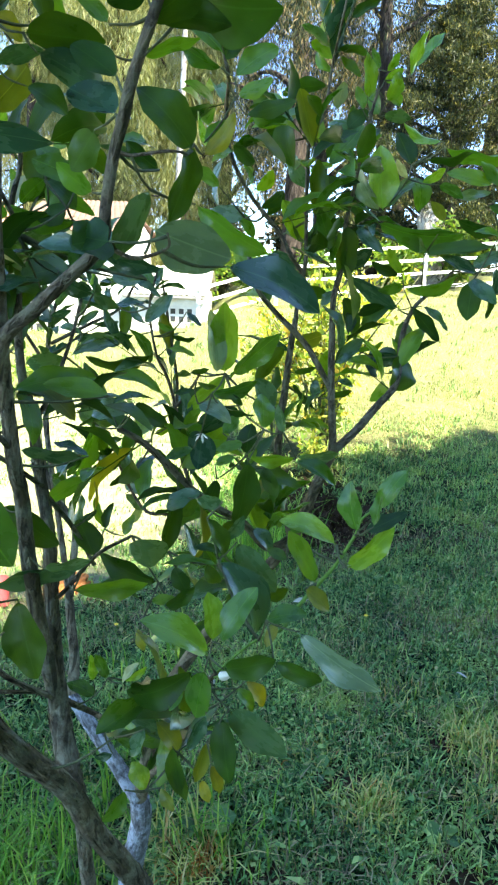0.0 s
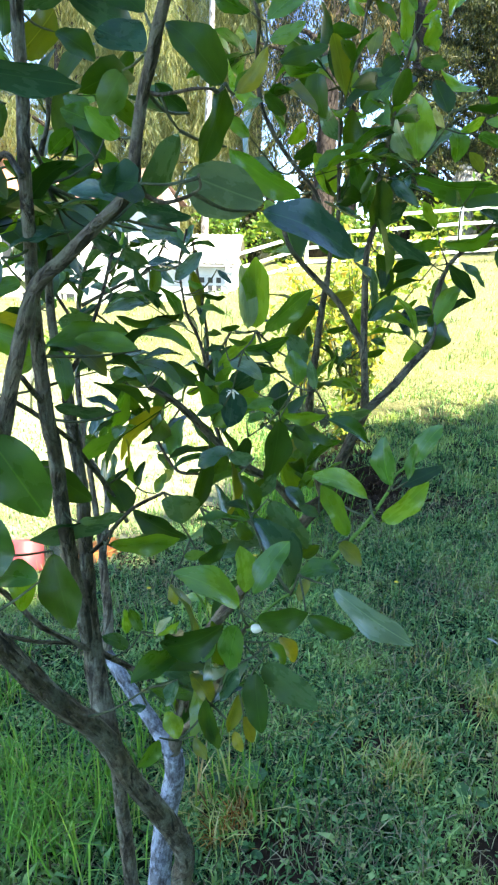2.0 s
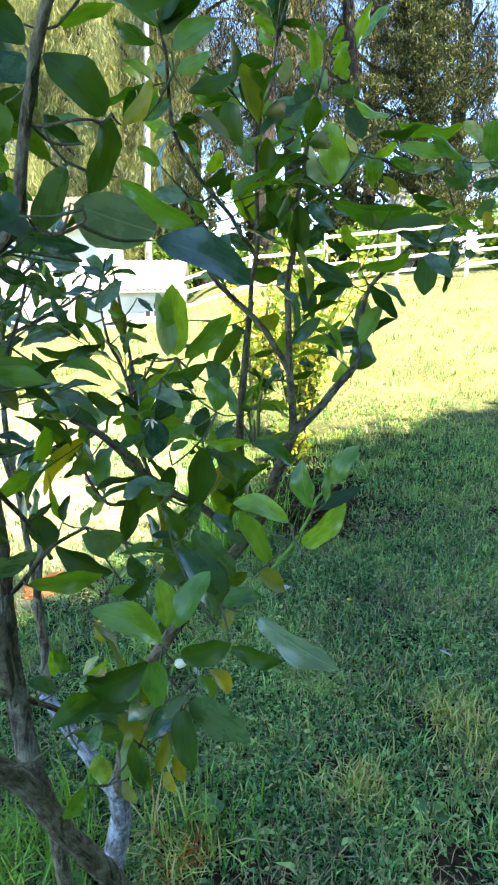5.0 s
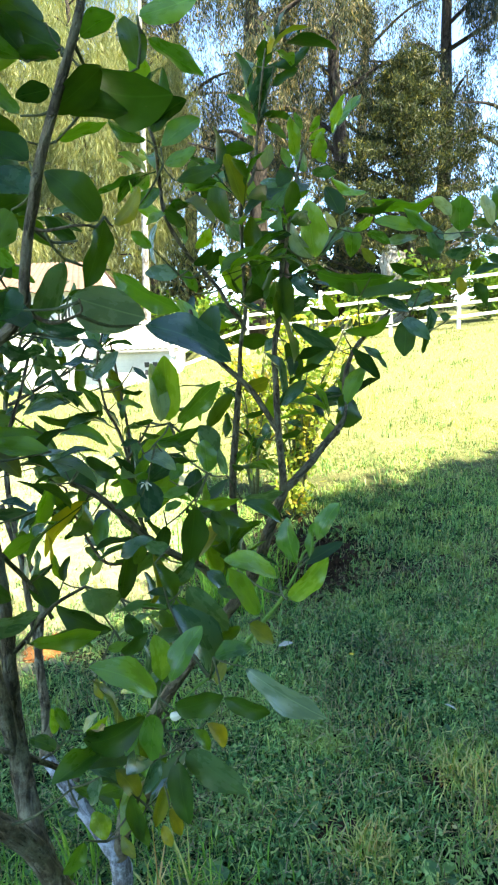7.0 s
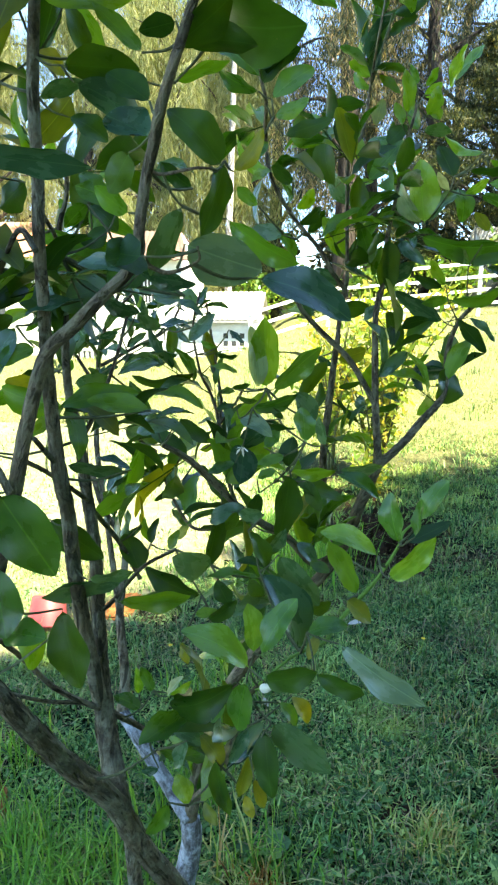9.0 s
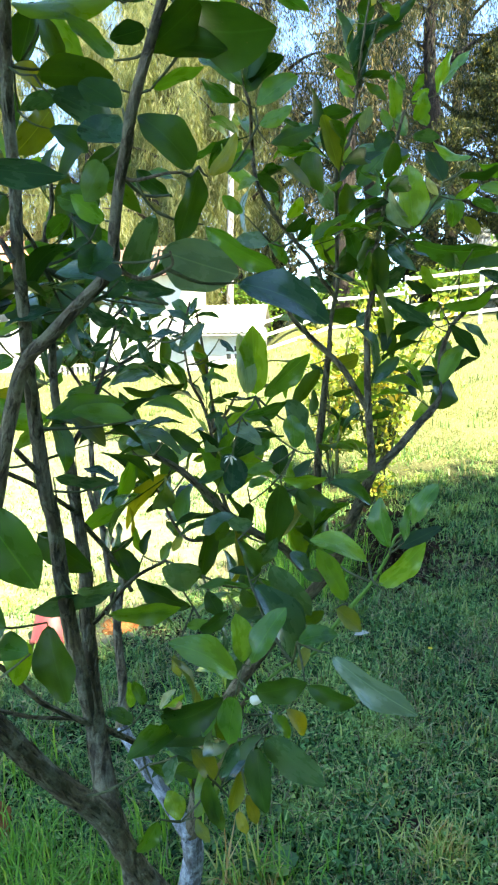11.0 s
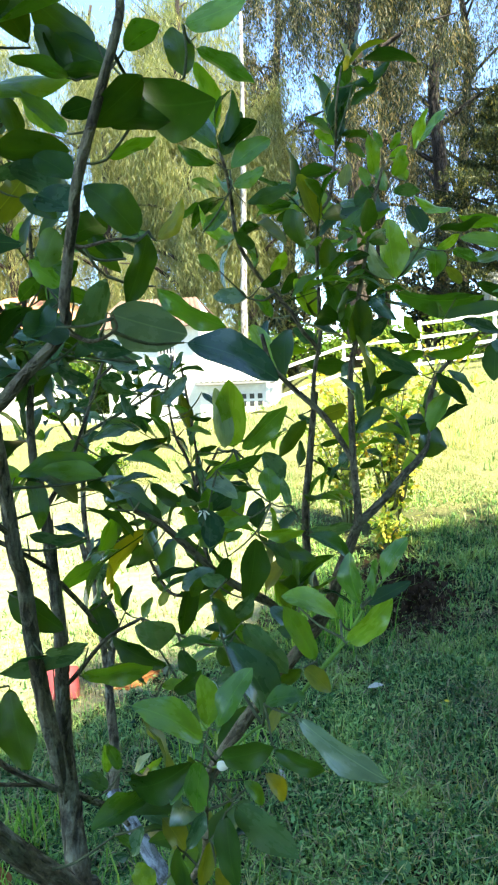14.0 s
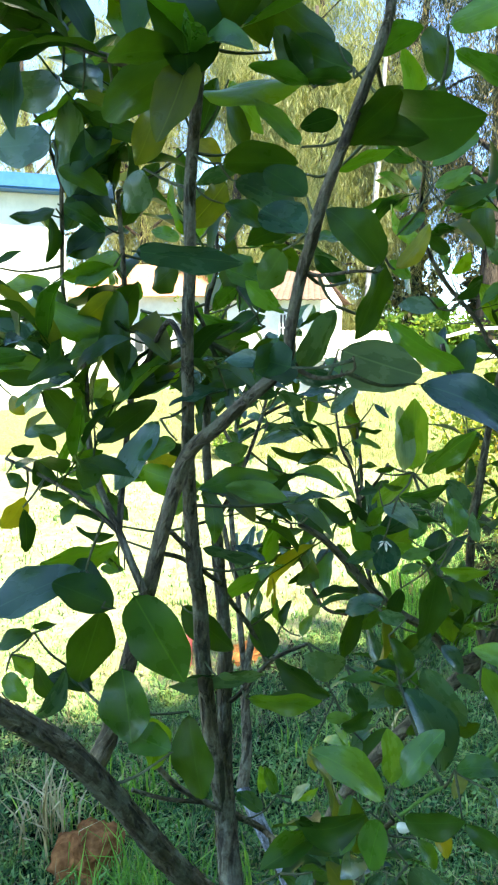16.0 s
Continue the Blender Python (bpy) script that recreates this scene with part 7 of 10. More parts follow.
twig(limb_lb, [(-0.385, 0.659, 1.698, 0.0017), (-0.416, 0.641, 1.691, 0.0013), (-0.443, 0.625, 1.695, 0.0010)])
leaf(limb_lb, (-0.443, 0.625, 1.695), (-0.421, 0.643, 1.712), 0.0103, 48, DARK)
twig(limb_lb, [(-0.384, 0.658, 1.690, 0.0013), (-0.394, 0.665, 1.685, 0.0010), (-0.405, 0.670, 1.682, 0.0008)])
leaf(limb_lb, (-0.405, 0.670, 1.682), (-0.458, 0.658, 1.677), 0.0214, -65, MID)
twig(limb_lb, [(-0.378, 0.652, 1.655, 0.0012), (-0.374, 0.647, 1.657, 0.0010), (-0.371, 0.642, 1.660, 0.0007)])
leaf(limb_lb, (-0.371, 0.642, 1.660), (-0.398, 0.650, 1.676), 0.0191, -95, DARK)
twig(limb_lb, [(-0.382, 0.654, 1.664, 0.0013), (-0.390, 0.658, 1.657, 0.0010), (-0.398, 0.662, 1.654, 0.0007)])
leaf(limb_lb, (-0.398, 0.662, 1.654), (-0.423, 0.660, 1.678), 0.0199, -42, BLUE)
twig(limb_lb, [(-0.398, 0.662, 1.654, 0.0012), (-0.394, 0.664, 1.656, 0.0009), (-0.391, 0.665, 1.659, 0.0007)])
leaf(limb_lb, (-0.391, 0.665, 1.659), (-0.375, 0.668, 1.655), 0.0075, 57, DARK)
twig(limb_lb, [(-0.382, 0.654, 1.664, 0.0017), (-0.416, 0.640, 1.646, 0.0014), (-0.448, 0.628, 1.640, 0.0010)])
leaf(limb_lb, (-0.448, 0.628, 1.640), (-0.424, 0.639, 1.649), 0.0084, 135, DARK)
twig(limb_lb, [(-0.371, 0.649, 1.639, 0.0013), (-0.377, 0.659, 1.633, 0.0010), (-0.384, 0.668, 1.630, 0.0008)])
leaf(limb_lb, (-0.384, 0.668, 1.630), (-0.458, 0.674, 1.625), 0.0442, -61, DARK)
twig(limb_lb, [(-0.371, 0.649, 1.639, 0.0016), (-0.391, 0.633, 1.628, 0.0012), (-0.410, 0.617, 1.624, 0.0009)])
leaf(limb_lb, (-0.410, 0.617, 1.624), (-0.467, 0.640, 1.629), 0.0339, -111, DARK)
twig(limb_lb3, [(-0.332, 0.691, 1.671, 0.0013), (-0.333, 0.682, 1.671, 0.0010), (-0.335, 0.672, 1.673, 0.0007)])
leaf(limb_lb3, (-0.335, 0.672, 1.673), (-0.363, 0.645, 1.640), 0.0310, -112, YELLOW)
twig(limb_lb3, [(-0.333, 0.693, 1.680, 0.0013), (-0.323, 0.690, 1.680, 0.0010), (-0.313, 0.686, 1.682, 0.0007)])
leaf(limb_lb3, (-0.313, 0.686, 1.682), (-0.338, 0.679, 1.617), 0.0462, 49, DARK)
twig(limb_t2, [(-0.299, 0.854, 1.666, 0.0020), (-0.356, 0.863, 1.651, 0.0016), (-0.404, 0.880, 1.658, 0.0012)])
leaf(limb_t2, (-0.404, 0.880, 1.658), (-0.390, 0.885, 1.618), 0.0231, 54, MID)
twig(limb_lb3, [(-0.327, 0.683, 1.618, 0.0012), (-0.335, 0.681, 1.618, 0.0010), (-0.342, 0.681, 1.621, 0.0007)])
leaf(limb_lb3, (-0.342, 0.681, 1.621), (-0.389, 0.675, 1.592), 0.0305, -69, DARK)
twig(limb_lb3, [(-0.325, 0.680, 1.612, 0.0014), (-0.327, 0.666, 1.616, 0.0011), (-0.328, 0.654, 1.625, 0.0008)])
leaf(limb_lb3, (-0.328, 0.654, 1.625), (-0.357, 0.638, 1.624), 0.0122, -57, MID)
twig(limb_lb, [(-0.360, 0.643, 1.613, 0.0012), (-0.359, 0.640, 1.611, 0.0009), (-0.358, 0.636, 1.611, 0.0007)])
leaf(limb_lb, (-0.358, 0.636, 1.611), (-0.375, 0.620, 1.594), 0.0100, -49, DARK)
twig(limb_lb, [(-0.448, 0.628, 1.640, 0.0016), (-0.452, 0.631, 1.613, 0.0012), (-0.460, 0.631, 1.589, 0.0009)])
leaf(limb_lb, (-0.460, 0.631, 1.589), (-0.423, 0.684, 1.593), 0.0493, 54, DARK)
twig(limb_lb, [(-0.357, 0.642, 1.605, 0.0013), (-0.363, 0.649, 1.597, 0.0010), (-0.370, 0.656, 1.592, 0.0008)])
leaf(limb_lb, (-0.370, 0.656, 1.592), (-0.397, 0.639, 1.574), 0.0184, -56, BLUE)
twig(limb_lb, [(-0.349, 0.633, 1.583, 0.0015), (-0.372, 0.632, 1.576, 0.0012), (-0.397, 0.628, 1.573, 0.0009)])
leaf(limb_lb, (-0.397, 0.628, 1.573), (-0.407, 0.614, 1.550), 0.0127, -40, PALE)
twig(limb_lb, [(-0.397, 0.628, 1.573, 0.0013), (-0.401, 0.636, 1.573, 0.0010), (-0.405, 0.643, 1.575, 0.0007)])
leaf(limb_lb, (-0.405, 0.643, 1.575), (-0.368, 0.657, 1.525), 0.0355, 46, DARK)
twig(limb_lb, [(-0.347, 0.630, 1.576, 0.0015), (-0.357, 0.645, 1.563, 0.0012), (-0.367, 0.661, 1.556, 0.0008)])
leaf(limb_lb, (-0.367, 0.661, 1.556), (-0.348, 0.679, 1.582), 0.0228, 45, MID)
twig(limb_lb, [(-0.367, 0.661, 1.556, 0.0013), (-0.359, 0.658, 1.559, 0.0010), (-0.353, 0.654, 1.564, 0.0007)])
leaf(limb_lb, (-0.353, 0.654, 1.564), (-0.329, 0.659, 1.535), 0.0170, 42, MID)
twig(limb_lb, [(-0.339, 0.616, 1.550, 0.0014), (-0.355, 0.623, 1.537, 0.0011), (-0.369, 0.631, 1.531, 0.0008)])
leaf(limb_lb, (-0.369, 0.631, 1.531), (-0.408, 0.611, 1.528), 0.0167, -51, BLUE)
twig(limb_lb, [(-0.397, 0.628, 1.573, 0.0013), (-0.397, 0.634, 1.560, 0.0011), (-0.398, 0.640, 1.550, 0.0008)])
leaf(limb_lb, (-0.398, 0.640, 1.550), (-0.423, 0.633, 1.526), 0.0109, -61, YELLOW)
twig(limb_lb, [(-0.460, 0.631, 1.589, 0.0014), (-0.450, 0.635, 1.575, 0.0011), (-0.441, 0.639, 1.565, 0.0008)])
leaf(limb_lb, (-0.441, 0.639, 1.565), (-0.424, 0.638, 1.545), 0.0180, 85, YELLOW)
twig(limb_t1, [(-0.232, 0.618, 1.565, 0.0015), (-0.237, 0.594, 1.558, 0.0012), (-0.240, 0.571, 1.558, 0.0009)])
leaf(limb_t1, (-0.240, 0.571, 1.558), (-0.272, 0.545, 1.497), 0.0287, -43, BLUE)
twig(limb_t1, [(-0.240, 0.571, 1.558, 0.0013), (-0.233, 0.572, 1.547, 0.0010), (-0.225, 0.572, 1.539, 0.0008)])
leaf(limb_t1, (-0.225, 0.572, 1.539), (-0.253, 0.551, 1.524), 0.0201, -44, MID)
twig(limb_t1, [(-0.222, 0.599, 1.704, 0.0016), (-0.239, 0.580, 1.699, 0.0012), (-0.258, 0.560, 1.699, 0.0009)])
leaf(limb_t1, (-0.258, 0.560, 1.699), (-0.163, 0.567, 1.688), 0.0296, 134, BLUE)
twig(limb_lt, [(-0.205, 0.548, 1.819, 0.0013), (-0.204, 0.557, 1.817, 0.0010), (-0.202, 0.567, 1.818, 0.0007)])
leaf(limb_lt, (-0.202, 0.567, 1.818), (-0.119, 0.619, 1.843), 0.0311, -130, MID)
twig(limb_lb3, [(-0.345, 0.707, 1.777, 0.0020), (-0.311, 0.721, 1.794, 0.0015), (-0.269, 0.744, 1.831, 0.0011)])
leaf(limb_lb3, (-0.269, 0.744, 1.831), (-0.247, 0.746, 1.892), 0.0334, -40, DARK)
twig(limb_lt, [(-0.259, 0.649, 1.870, 0.0017), (-0.256, 0.672, 1.840, 0.0013), (-0.254, 0.696, 1.818, 0.0010)])
leaf(limb_lt, (-0.254, 0.696, 1.818), (-0.228, 0.701, 1.796), 0.0227, 64, YELLOW)
twig(limb_lb3, [(-0.269, 0.744, 1.831, 0.0016), (-0.251, 0.742, 1.807, 0.0012), (-0.234, 0.739, 1.789, 0.0009)])
leaf(limb_lb3, (-0.234, 0.739, 1.789), (-0.270, 0.718, 1.740), 0.0358, -119, YELLOW)
twig(limb_lt, [(-0.254, 0.696, 1.818, 0.0015), (-0.258, 0.705, 1.796, 0.0012), (-0.261, 0.714, 1.780, 0.0008)])
leaf(limb_lt, (-0.261, 0.714, 1.780), (-0.214, 0.722, 1.796), 0.0196, -45, BLUE)
twig(limb_t1, [(-0.209, 0.574, 1.776, 0.0014), (-0.196, 0.568, 1.767, 0.0011), (-0.182, 0.563, 1.764, 0.0008)])
leaf(limb_t1, (-0.182, 0.563, 1.764), (-0.125, 0.591, 1.767), 0.0298, -47, DARK)
twig(limb_t1, [(-0.182, 0.563, 1.764, 0.0013), (-0.177, 0.563, 1.756, 0.0010), (-0.172, 0.563, 1.751, 0.0007)])
leaf(limb_t1, (-0.172, 0.563, 1.751), (-0.123, 0.583, 1.721), 0.0319, -48, BLUE)
twig(limb_lt, [(-0.261, 0.714, 1.780, 0.0015), (-0.245, 0.707, 1.766, 0.0012), (-0.226, 0.702, 1.759, 0.0008)])
leaf(limb_lt, (-0.226, 0.702, 1.759), (-0.190, 0.713, 1.737), 0.0276, 67, DARK)
twig(limb_lb3, [(-0.269, 0.744, 1.831, 0.0017), (-0.251, 0.750, 1.859, 0.0013), (-0.237, 0.753, 1.892, 0.0010)])
leaf(limb_lb3, (-0.237, 0.753, 1.892), (-0.198, 0.751, 1.835), 0.0246, 113, MID)
twig(limb_t1, [(-0.190, 0.540, 1.841, 0.0016), (-0.166, 0.555, 1.839, 0.0012), (-0.143, 0.568, 1.842, 0.0009)])
leaf(limb_t1, (-0.143, 0.568, 1.842), (-0.189, 0.575, 1.900), 0.0415, -55, DARK)
twig(limb_t2, [(-0.300, 0.891, 1.779, 0.0021), (-0.333, 0.938, 1.762, 0.0017), (-0.369, 0.983, 1.757, 0.0012)])
leaf(limb_t2, (-0.369, 0.983, 1.757), (-0.351, 0.996, 1.795), 0.0249, 112, LIGHT)
twig(limb_t2, [(-0.369, 0.983, 1.757, 0.0017), (-0.390, 1.012, 1.759, 0.0014), (-0.411, 1.040, 1.769, 0.0010)])
leaf(limb_t2, (-0.411, 1.040, 1.769), (-0.457, 1.032, 1.783), 0.0255, -63, MID)
twig(limb_t2, [(-0.294, 0.875, 1.728, 0.0024), (-0.297, 0.945, 1.693, 0.0019), (-0.294, 1.020, 1.682, 0.0013)])
leaf(limb_t2, (-0.294, 1.020, 1.682), (-0.324, 1.015, 1.708), 0.0247, -57, MID)
twig(limb_t2, [(-0.294, 1.020, 1.682, 0.0014), (-0.313, 1.014, 1.681, 0.0011), (-0.330, 1.009, 1.686, 0.0008)])
leaf(limb_t2, (-0.330, 1.009, 1.686), (-0.350, 1.000, 1.720), 0.0207, -127, MID)
twig(limb_t2, [(-0.404, 0.880, 1.658, 0.0020), (-0.395, 0.923, 1.619, 0.0016), (-0.393, 0.958, 1.586, 0.0012)])
leaf(limb_t2, (-0.393, 0.958, 1.586), (-0.430, 0.935, 1.573), 0.0165, -54, MID)
twig(limb_t2, [(-0.393, 0.958, 1.586, 0.0014), (-0.389, 0.958, 1.570, 0.0011), (-0.387, 0.955, 1.557, 0.0008)])
leaf(limb_t2, (-0.387, 0.955, 1.557), (-0.427, 0.928, 1.536), 0.0224, -51, MID)
twig(limb_t1, [(-0.231, 0.615, 1.578, 0.0014), (-0.215, 0.622, 1.575, 0.0011), (-0.197, 0.630, 1.580, 0.0008)])
leaf(limb_t1, (-0.197, 0.630, 1.580), (-0.245, 0.601, 1.565), 0.0183, -29, BLUE)
twig(limb_t2, [(-0.393, 0.958, 1.586, 0.0017), (-0.368, 0.984, 1.587, 0.0013), (-0.348, 1.006, 1.593, 0.0010)])
leaf(limb_t2, (-0.348, 1.006, 1.593), (-0.293, 1.024, 1.611), 0.0421, 118, DARK)
twig(limb_n, [(-0.147, 0.524, 1.583, 0.0015), (-0.149, 0.547, 1.582, 0.0012), (-0.150, 0.571, 1.587, 0.0009)])
leaf(limb_n, (-0.150, 0.571, 1.587), (-0.137, 0.579, 1.629), 0.0228, 44, MID)
twig(limb_x1, [(-0.264, 1.032, 1.487, 0.0019), (-0.305, 1.013, 1.459, 0.0015), (-0.342, 0.997, 1.445, 0.0011)])
leaf(limb_x1, (-0.342, 0.997, 1.445), (-0.287, 1.002, 1.456), 0.0377, 112, BLUE)
twig(limb_x1, [(-0.264, 1.032, 1.487, 0.0017), (-0.265, 1.001, 1.470, 0.0013), (-0.265, 0.971, 1.463, 0.0010)])
leaf(limb_x1, (-0.265, 0.971, 1.463), (-0.198, 1.008, 1.483), 0.0301, 46, BLUE)
twig(limb_t1, [(-0.241, 0.643, 1.456, 0.0016), (-0.249, 0.670, 1.455, 0.0013), (-0.257, 0.697, 1.461, 0.0009)])
leaf(limb_t1, (-0.257, 0.697, 1.461), (-0.171, 0.725, 1.474), 0.0304, 44, MID)
twig(limb_x4, [(-0.220, 1.006, 1.339, 0.0015), (-0.229, 0.991, 1.349, 0.0012), (-0.237, 0.977, 1.364, 0.0008)])
leaf(limb_x4, (-0.237, 0.977, 1.364), (-0.264, 0.962, 1.293), 0.0250, -103, MID)
twig(limb_nt, [(-0.251, 0.704, 1.367, 0.0014), (-0.254, 0.709, 1.377, 0.0011), (-0.258, 0.715, 1.391, 0.0008)])
leaf(limb_nt, (-0.258, 0.715, 1.391), (-0.190, 0.730, 1.379), 0.0220, 118, BLUE)
twig(limb_x4, [(-0.220, 1.006, 1.339, 0.0016), (-0.244, 1.006, 1.353, 0.0013), (-0.269, 1.005, 1.373, 0.0009)])
leaf(limb_x4, (-0.269, 1.005, 1.373), (-0.205, 1.014, 1.356), 0.0367, 104, BLUE)
twig(limb_x4, [(-0.226, 0.959, 1.315, 0.0014), (-0.235, 0.968, 1.307, 0.0011), (-0.244, 0.975, 1.301, 0.0008)])
leaf(limb_x4, (-0.244, 0.975, 1.301), (-0.207, 0.982, 1.320), 0.0152, 106, DARK)
twig(limb_t2, [(-0.294, 1.020, 1.682, 0.0018), (-0.317, 0.995, 1.664, 0.0014), (-0.345, 0.963, 1.652, 0.0010)])
leaf(limb_t2, (-0.345, 0.963, 1.652), (-0.368, 0.954, 1.675), 0.0229, -123, MID)
twig(limb_t2, [(-0.345, 0.963, 1.652, 0.0013), (-0.349, 0.961, 1.637, 0.0011), (-0.353, 0.959, 1.627, 0.0008)])
leaf(limb_t2, (-0.353, 0.959, 1.627), (-0.318, 0.963, 1.640), 0.0210, 63, MID)
twig(limb_t2, [(-0.348, 1.006, 1.593, 0.0013), (-0.343, 1.004, 1.583, 0.0010), (-0.338, 1.004, 1.576, 0.0007)])
leaf(limb_t2, (-0.338, 1.004, 1.576), (-0.306, 1.004, 1.568), 0.0220, 112, DARK)
twig(limb_t2, [(-0.404, 0.880, 1.658, 0.0019), (-0.407, 0.926, 1.652, 0.0015), (-0.414, 0.968, 1.652, 0.0011)])
leaf(limb_t2, (-0.414, 0.968, 1.652), (-0.401, 0.969, 1.618), 0.0195, 43, MID)
twig(limb_t2, [(-0.393, 0.958, 1.586, 0.0016), (-0.406, 0.980, 1.596, 0.0013), (-0.417, 1.004, 1.618, 0.0009)])
leaf(limb_t2, (-0.417, 1.004, 1.618), (-0.448, 0.993, 1.596), 0.0203, -122, MID)
twig(limb_t2, [(-0.294, 1.020, 1.682, 0.0015), (-0.298, 1.014, 1.654, 0.0012), (-0.300, 1.011, 1.636, 0.0009)])
leaf(limb_t2, (-0.300, 1.011, 1.636), (-0.267, 1.020, 1.653), 0.0217, 60, DARK)
twig(limb_t2, [(-0.369, 0.983, 1.757, 0.0020), (-0.335, 1.028, 1.755, 0.0016), (-0.308, 1.065, 1.757, 0.0011)])
leaf(limb_t2, (-0.308, 1.065, 1.757), (-0.274, 1.076, 1.774), 0.0224, 65, MID)
twig(limb_lb2, [(-0.375, 0.567, 1.505, 0.0014), (-0.380, 0.574, 1.489, 0.0011), (-0.387, 0.578, 1.475, 0.0008)])
leaf(limb_lb2, (-0.387, 0.578, 1.475), (-0.406, 0.565, 1.444), 0.0267, -112, YELLOW)
twig(limb_lb2, [(-0.355, 0.565, 1.498, 0.0014), (-0.360, 0.553, 1.484, 0.0011), (-0.364, 0.542, 1.475, 0.0008)])
leaf(limb_lb2, (-0.364, 0.542, 1.475), (-0.362, 0.540, 1.433), 0.0161, -14, DARK)
twig(limb_lb2, [(-0.366, 0.566, 1.502, 0.0012), (-0.364, 0.562, 1.507, 0.0010), (-0.361, 0.558, 1.514, 0.0007)])
leaf(limb_lb2, (-0.361, 0.558, 1.514), (-0.353, 0.583, 1.491), 0.0253, -104, DARK)
twig(limb_lb2, [(-0.343, 0.562, 1.494, 0.0012), (-0.342, 0.561, 1.496, 0.0009), (-0.340, 0.560, 1.498, 0.0007)])
leaf(limb_lb2, (-0.340, 0.560, 1.498), (-0.314, 0.569, 1.492), 0.0126, 104, DARK)
twig(limb_lb2, [(-0.355, 0.565, 1.498, 0.0012), (-0.357, 0.564, 1.491, 0.0010), (-0.360, 0.562, 1.486, 0.0007)])
leaf(limb_lb2, (-0.360, 0.562, 1.486), (-0.328, 0.567, 1.481), 0.0116, 102, DARK)
twig(limb_lb, [(-0.321, 0.593, 1.516, 0.0013), (-0.330, 0.589, 1.512, 0.0010), (-0.339, 0.584, 1.510, 0.0007)])
leaf(limb_lb, (-0.339, 0.584, 1.510), (-0.308, 0.591, 1.522), 0.0155, 116, MID)
twig(limb_lb, [(-0.314, 0.585, 1.505, 0.0012), (-0.318, 0.582, 1.505, 0.0009), (-0.322, 0.580, 1.506, 0.0007)])
leaf(limb_lb, (-0.322, 0.580, 1.506), (-0.305, 0.587, 1.471), 0.0190, 46, MID)
leaf(limb_lb, (-0.297, 0.575, 1.487), (-0.277, 0.578, 1.460), 0.0163, 95, MID)
twig(limb_lb2, [(-0.399, 0.568, 1.513, 0.0012), (-0.401, 0.574, 1.514, 0.0010), (-0.402, 0.581, 1.517, 0.0007)])
leaf(limb_lb2, (-0.402, 0.581, 1.517), (-0.378, 0.584, 1.524), 0.0152, 117, DARK)
twig(limb_lb2, [(-0.390, 0.567, 1.510, 0.0012), (-0.391, 0.564, 1.505, 0.0010), (-0.393, 0.559, 1.500, 0.0007)])
leaf(limb_lb2, (-0.393, 0.559, 1.500), (-0.369, 0.559, 1.491), 0.0147, 93, DARK)
twig(limb_lb, [(-0.339, 0.584, 1.510, 0.0013), (-0.348, 0.585, 1.512, 0.0010), (-0.356, 0.587, 1.519, 0.0007)])
leaf(limb_lb, (-0.356, 0.587, 1.519), (-0.371, 0.583, 1.535), 0.0138, -41, DARK)
twig(limb_lb, [(-0.318, 0.589, 1.511, 0.0014), (-0.311, 0.579, 1.521, 0.0011), (-0.304, 0.571, 1.535, 0.0008)])
leaf(limb_lb, (-0.304, 0.571, 1.535), (-0.286, 0.575, 1.546), 0.0119, 60, DARK)
twig(limb_lb2, [(-0.320, 0.557, 1.486, 0.0012), (-0.319, 0.560, 1.482, 0.0009), (-0.319, 0.562, 1.478, 0.0007)])
leaf(limb_lb2, (-0.319, 0.562, 1.478), (-0.329, 0.550, 1.459), 0.0144, -36, DARK)
twig(limb_nt, [(-0.246, 0.585, 1.429, 0.0015), (-0.267, 0.588, 1.432, 0.0012), (-0.290, 0.589, 1.437, 0.0009)])
leaf(limb_nt, (-0.290, 0.589, 1.437), (-0.374, 0.577, 1.406), 0.0325, -109, MID)
twig(limb_lb2, [(-0.286, 0.548, 1.469, 0.0016), (-0.300, 0.549, 1.437, 0.0013), (-0.309, 0.554, 1.417, 0.0009)])
leaf(limb_lb2, (-0.309, 0.554, 1.417), (-0.384, 0.509, 1.384), 0.0445, -40, BLUE)
twig(limb_lb2, [(-0.309, 0.554, 1.417, 0.0014), (-0.299, 0.553, 1.405, 0.0011), (-0.287, 0.553, 1.398, 0.0008)])
leaf(limb_lb2, (-0.287, 0.553, 1.398), (-0.351, 0.577, 1.393), 0.0406, -31, DARK)
twig(limb_lb2, [(-0.287, 0.553, 1.398, 0.0013), (-0.283, 0.542, 1.396, 0.0010), (-0.280, 0.529, 1.395, 0.0008)])
leaf(limb_lb2, (-0.280, 0.529, 1.395), (-0.302, 0.522, 1.324), 0.0447, -124, DARK)
twig(limb_n, [(-0.265, 0.518, 1.302, 0.0018), (-0.299, 0.535, 1.305, 0.0014), (-0.333, 0.554, 1.318, 0.0010)])
leaf(limb_n, (-0.333, 0.554, 1.318), (-0.313, 0.562, 1.292), 0.0194, 34, DARK)
twig(limb_lb, [(-0.235, 0.518, 1.422, 0.0012), (-0.239, 0.516, 1.420, 0.0009), (-0.242, 0.513, 1.420, 0.0007)])
leaf(limb_lb, (-0.242, 0.513, 1.420), (-0.198, 0.516, 1.345), 0.0533, 89, MID)
twig(limb_n, [(-0.251, 0.521, 1.351, 0.0014), (-0.259, 0.538, 1.350, 0.0011), (-0.264, 0.556, 1.356, 0.0008)])
leaf(limb_n, (-0.264, 0.556, 1.356), (-0.248, 0.559, 1.345), 0.0102, 89, YELLOW)
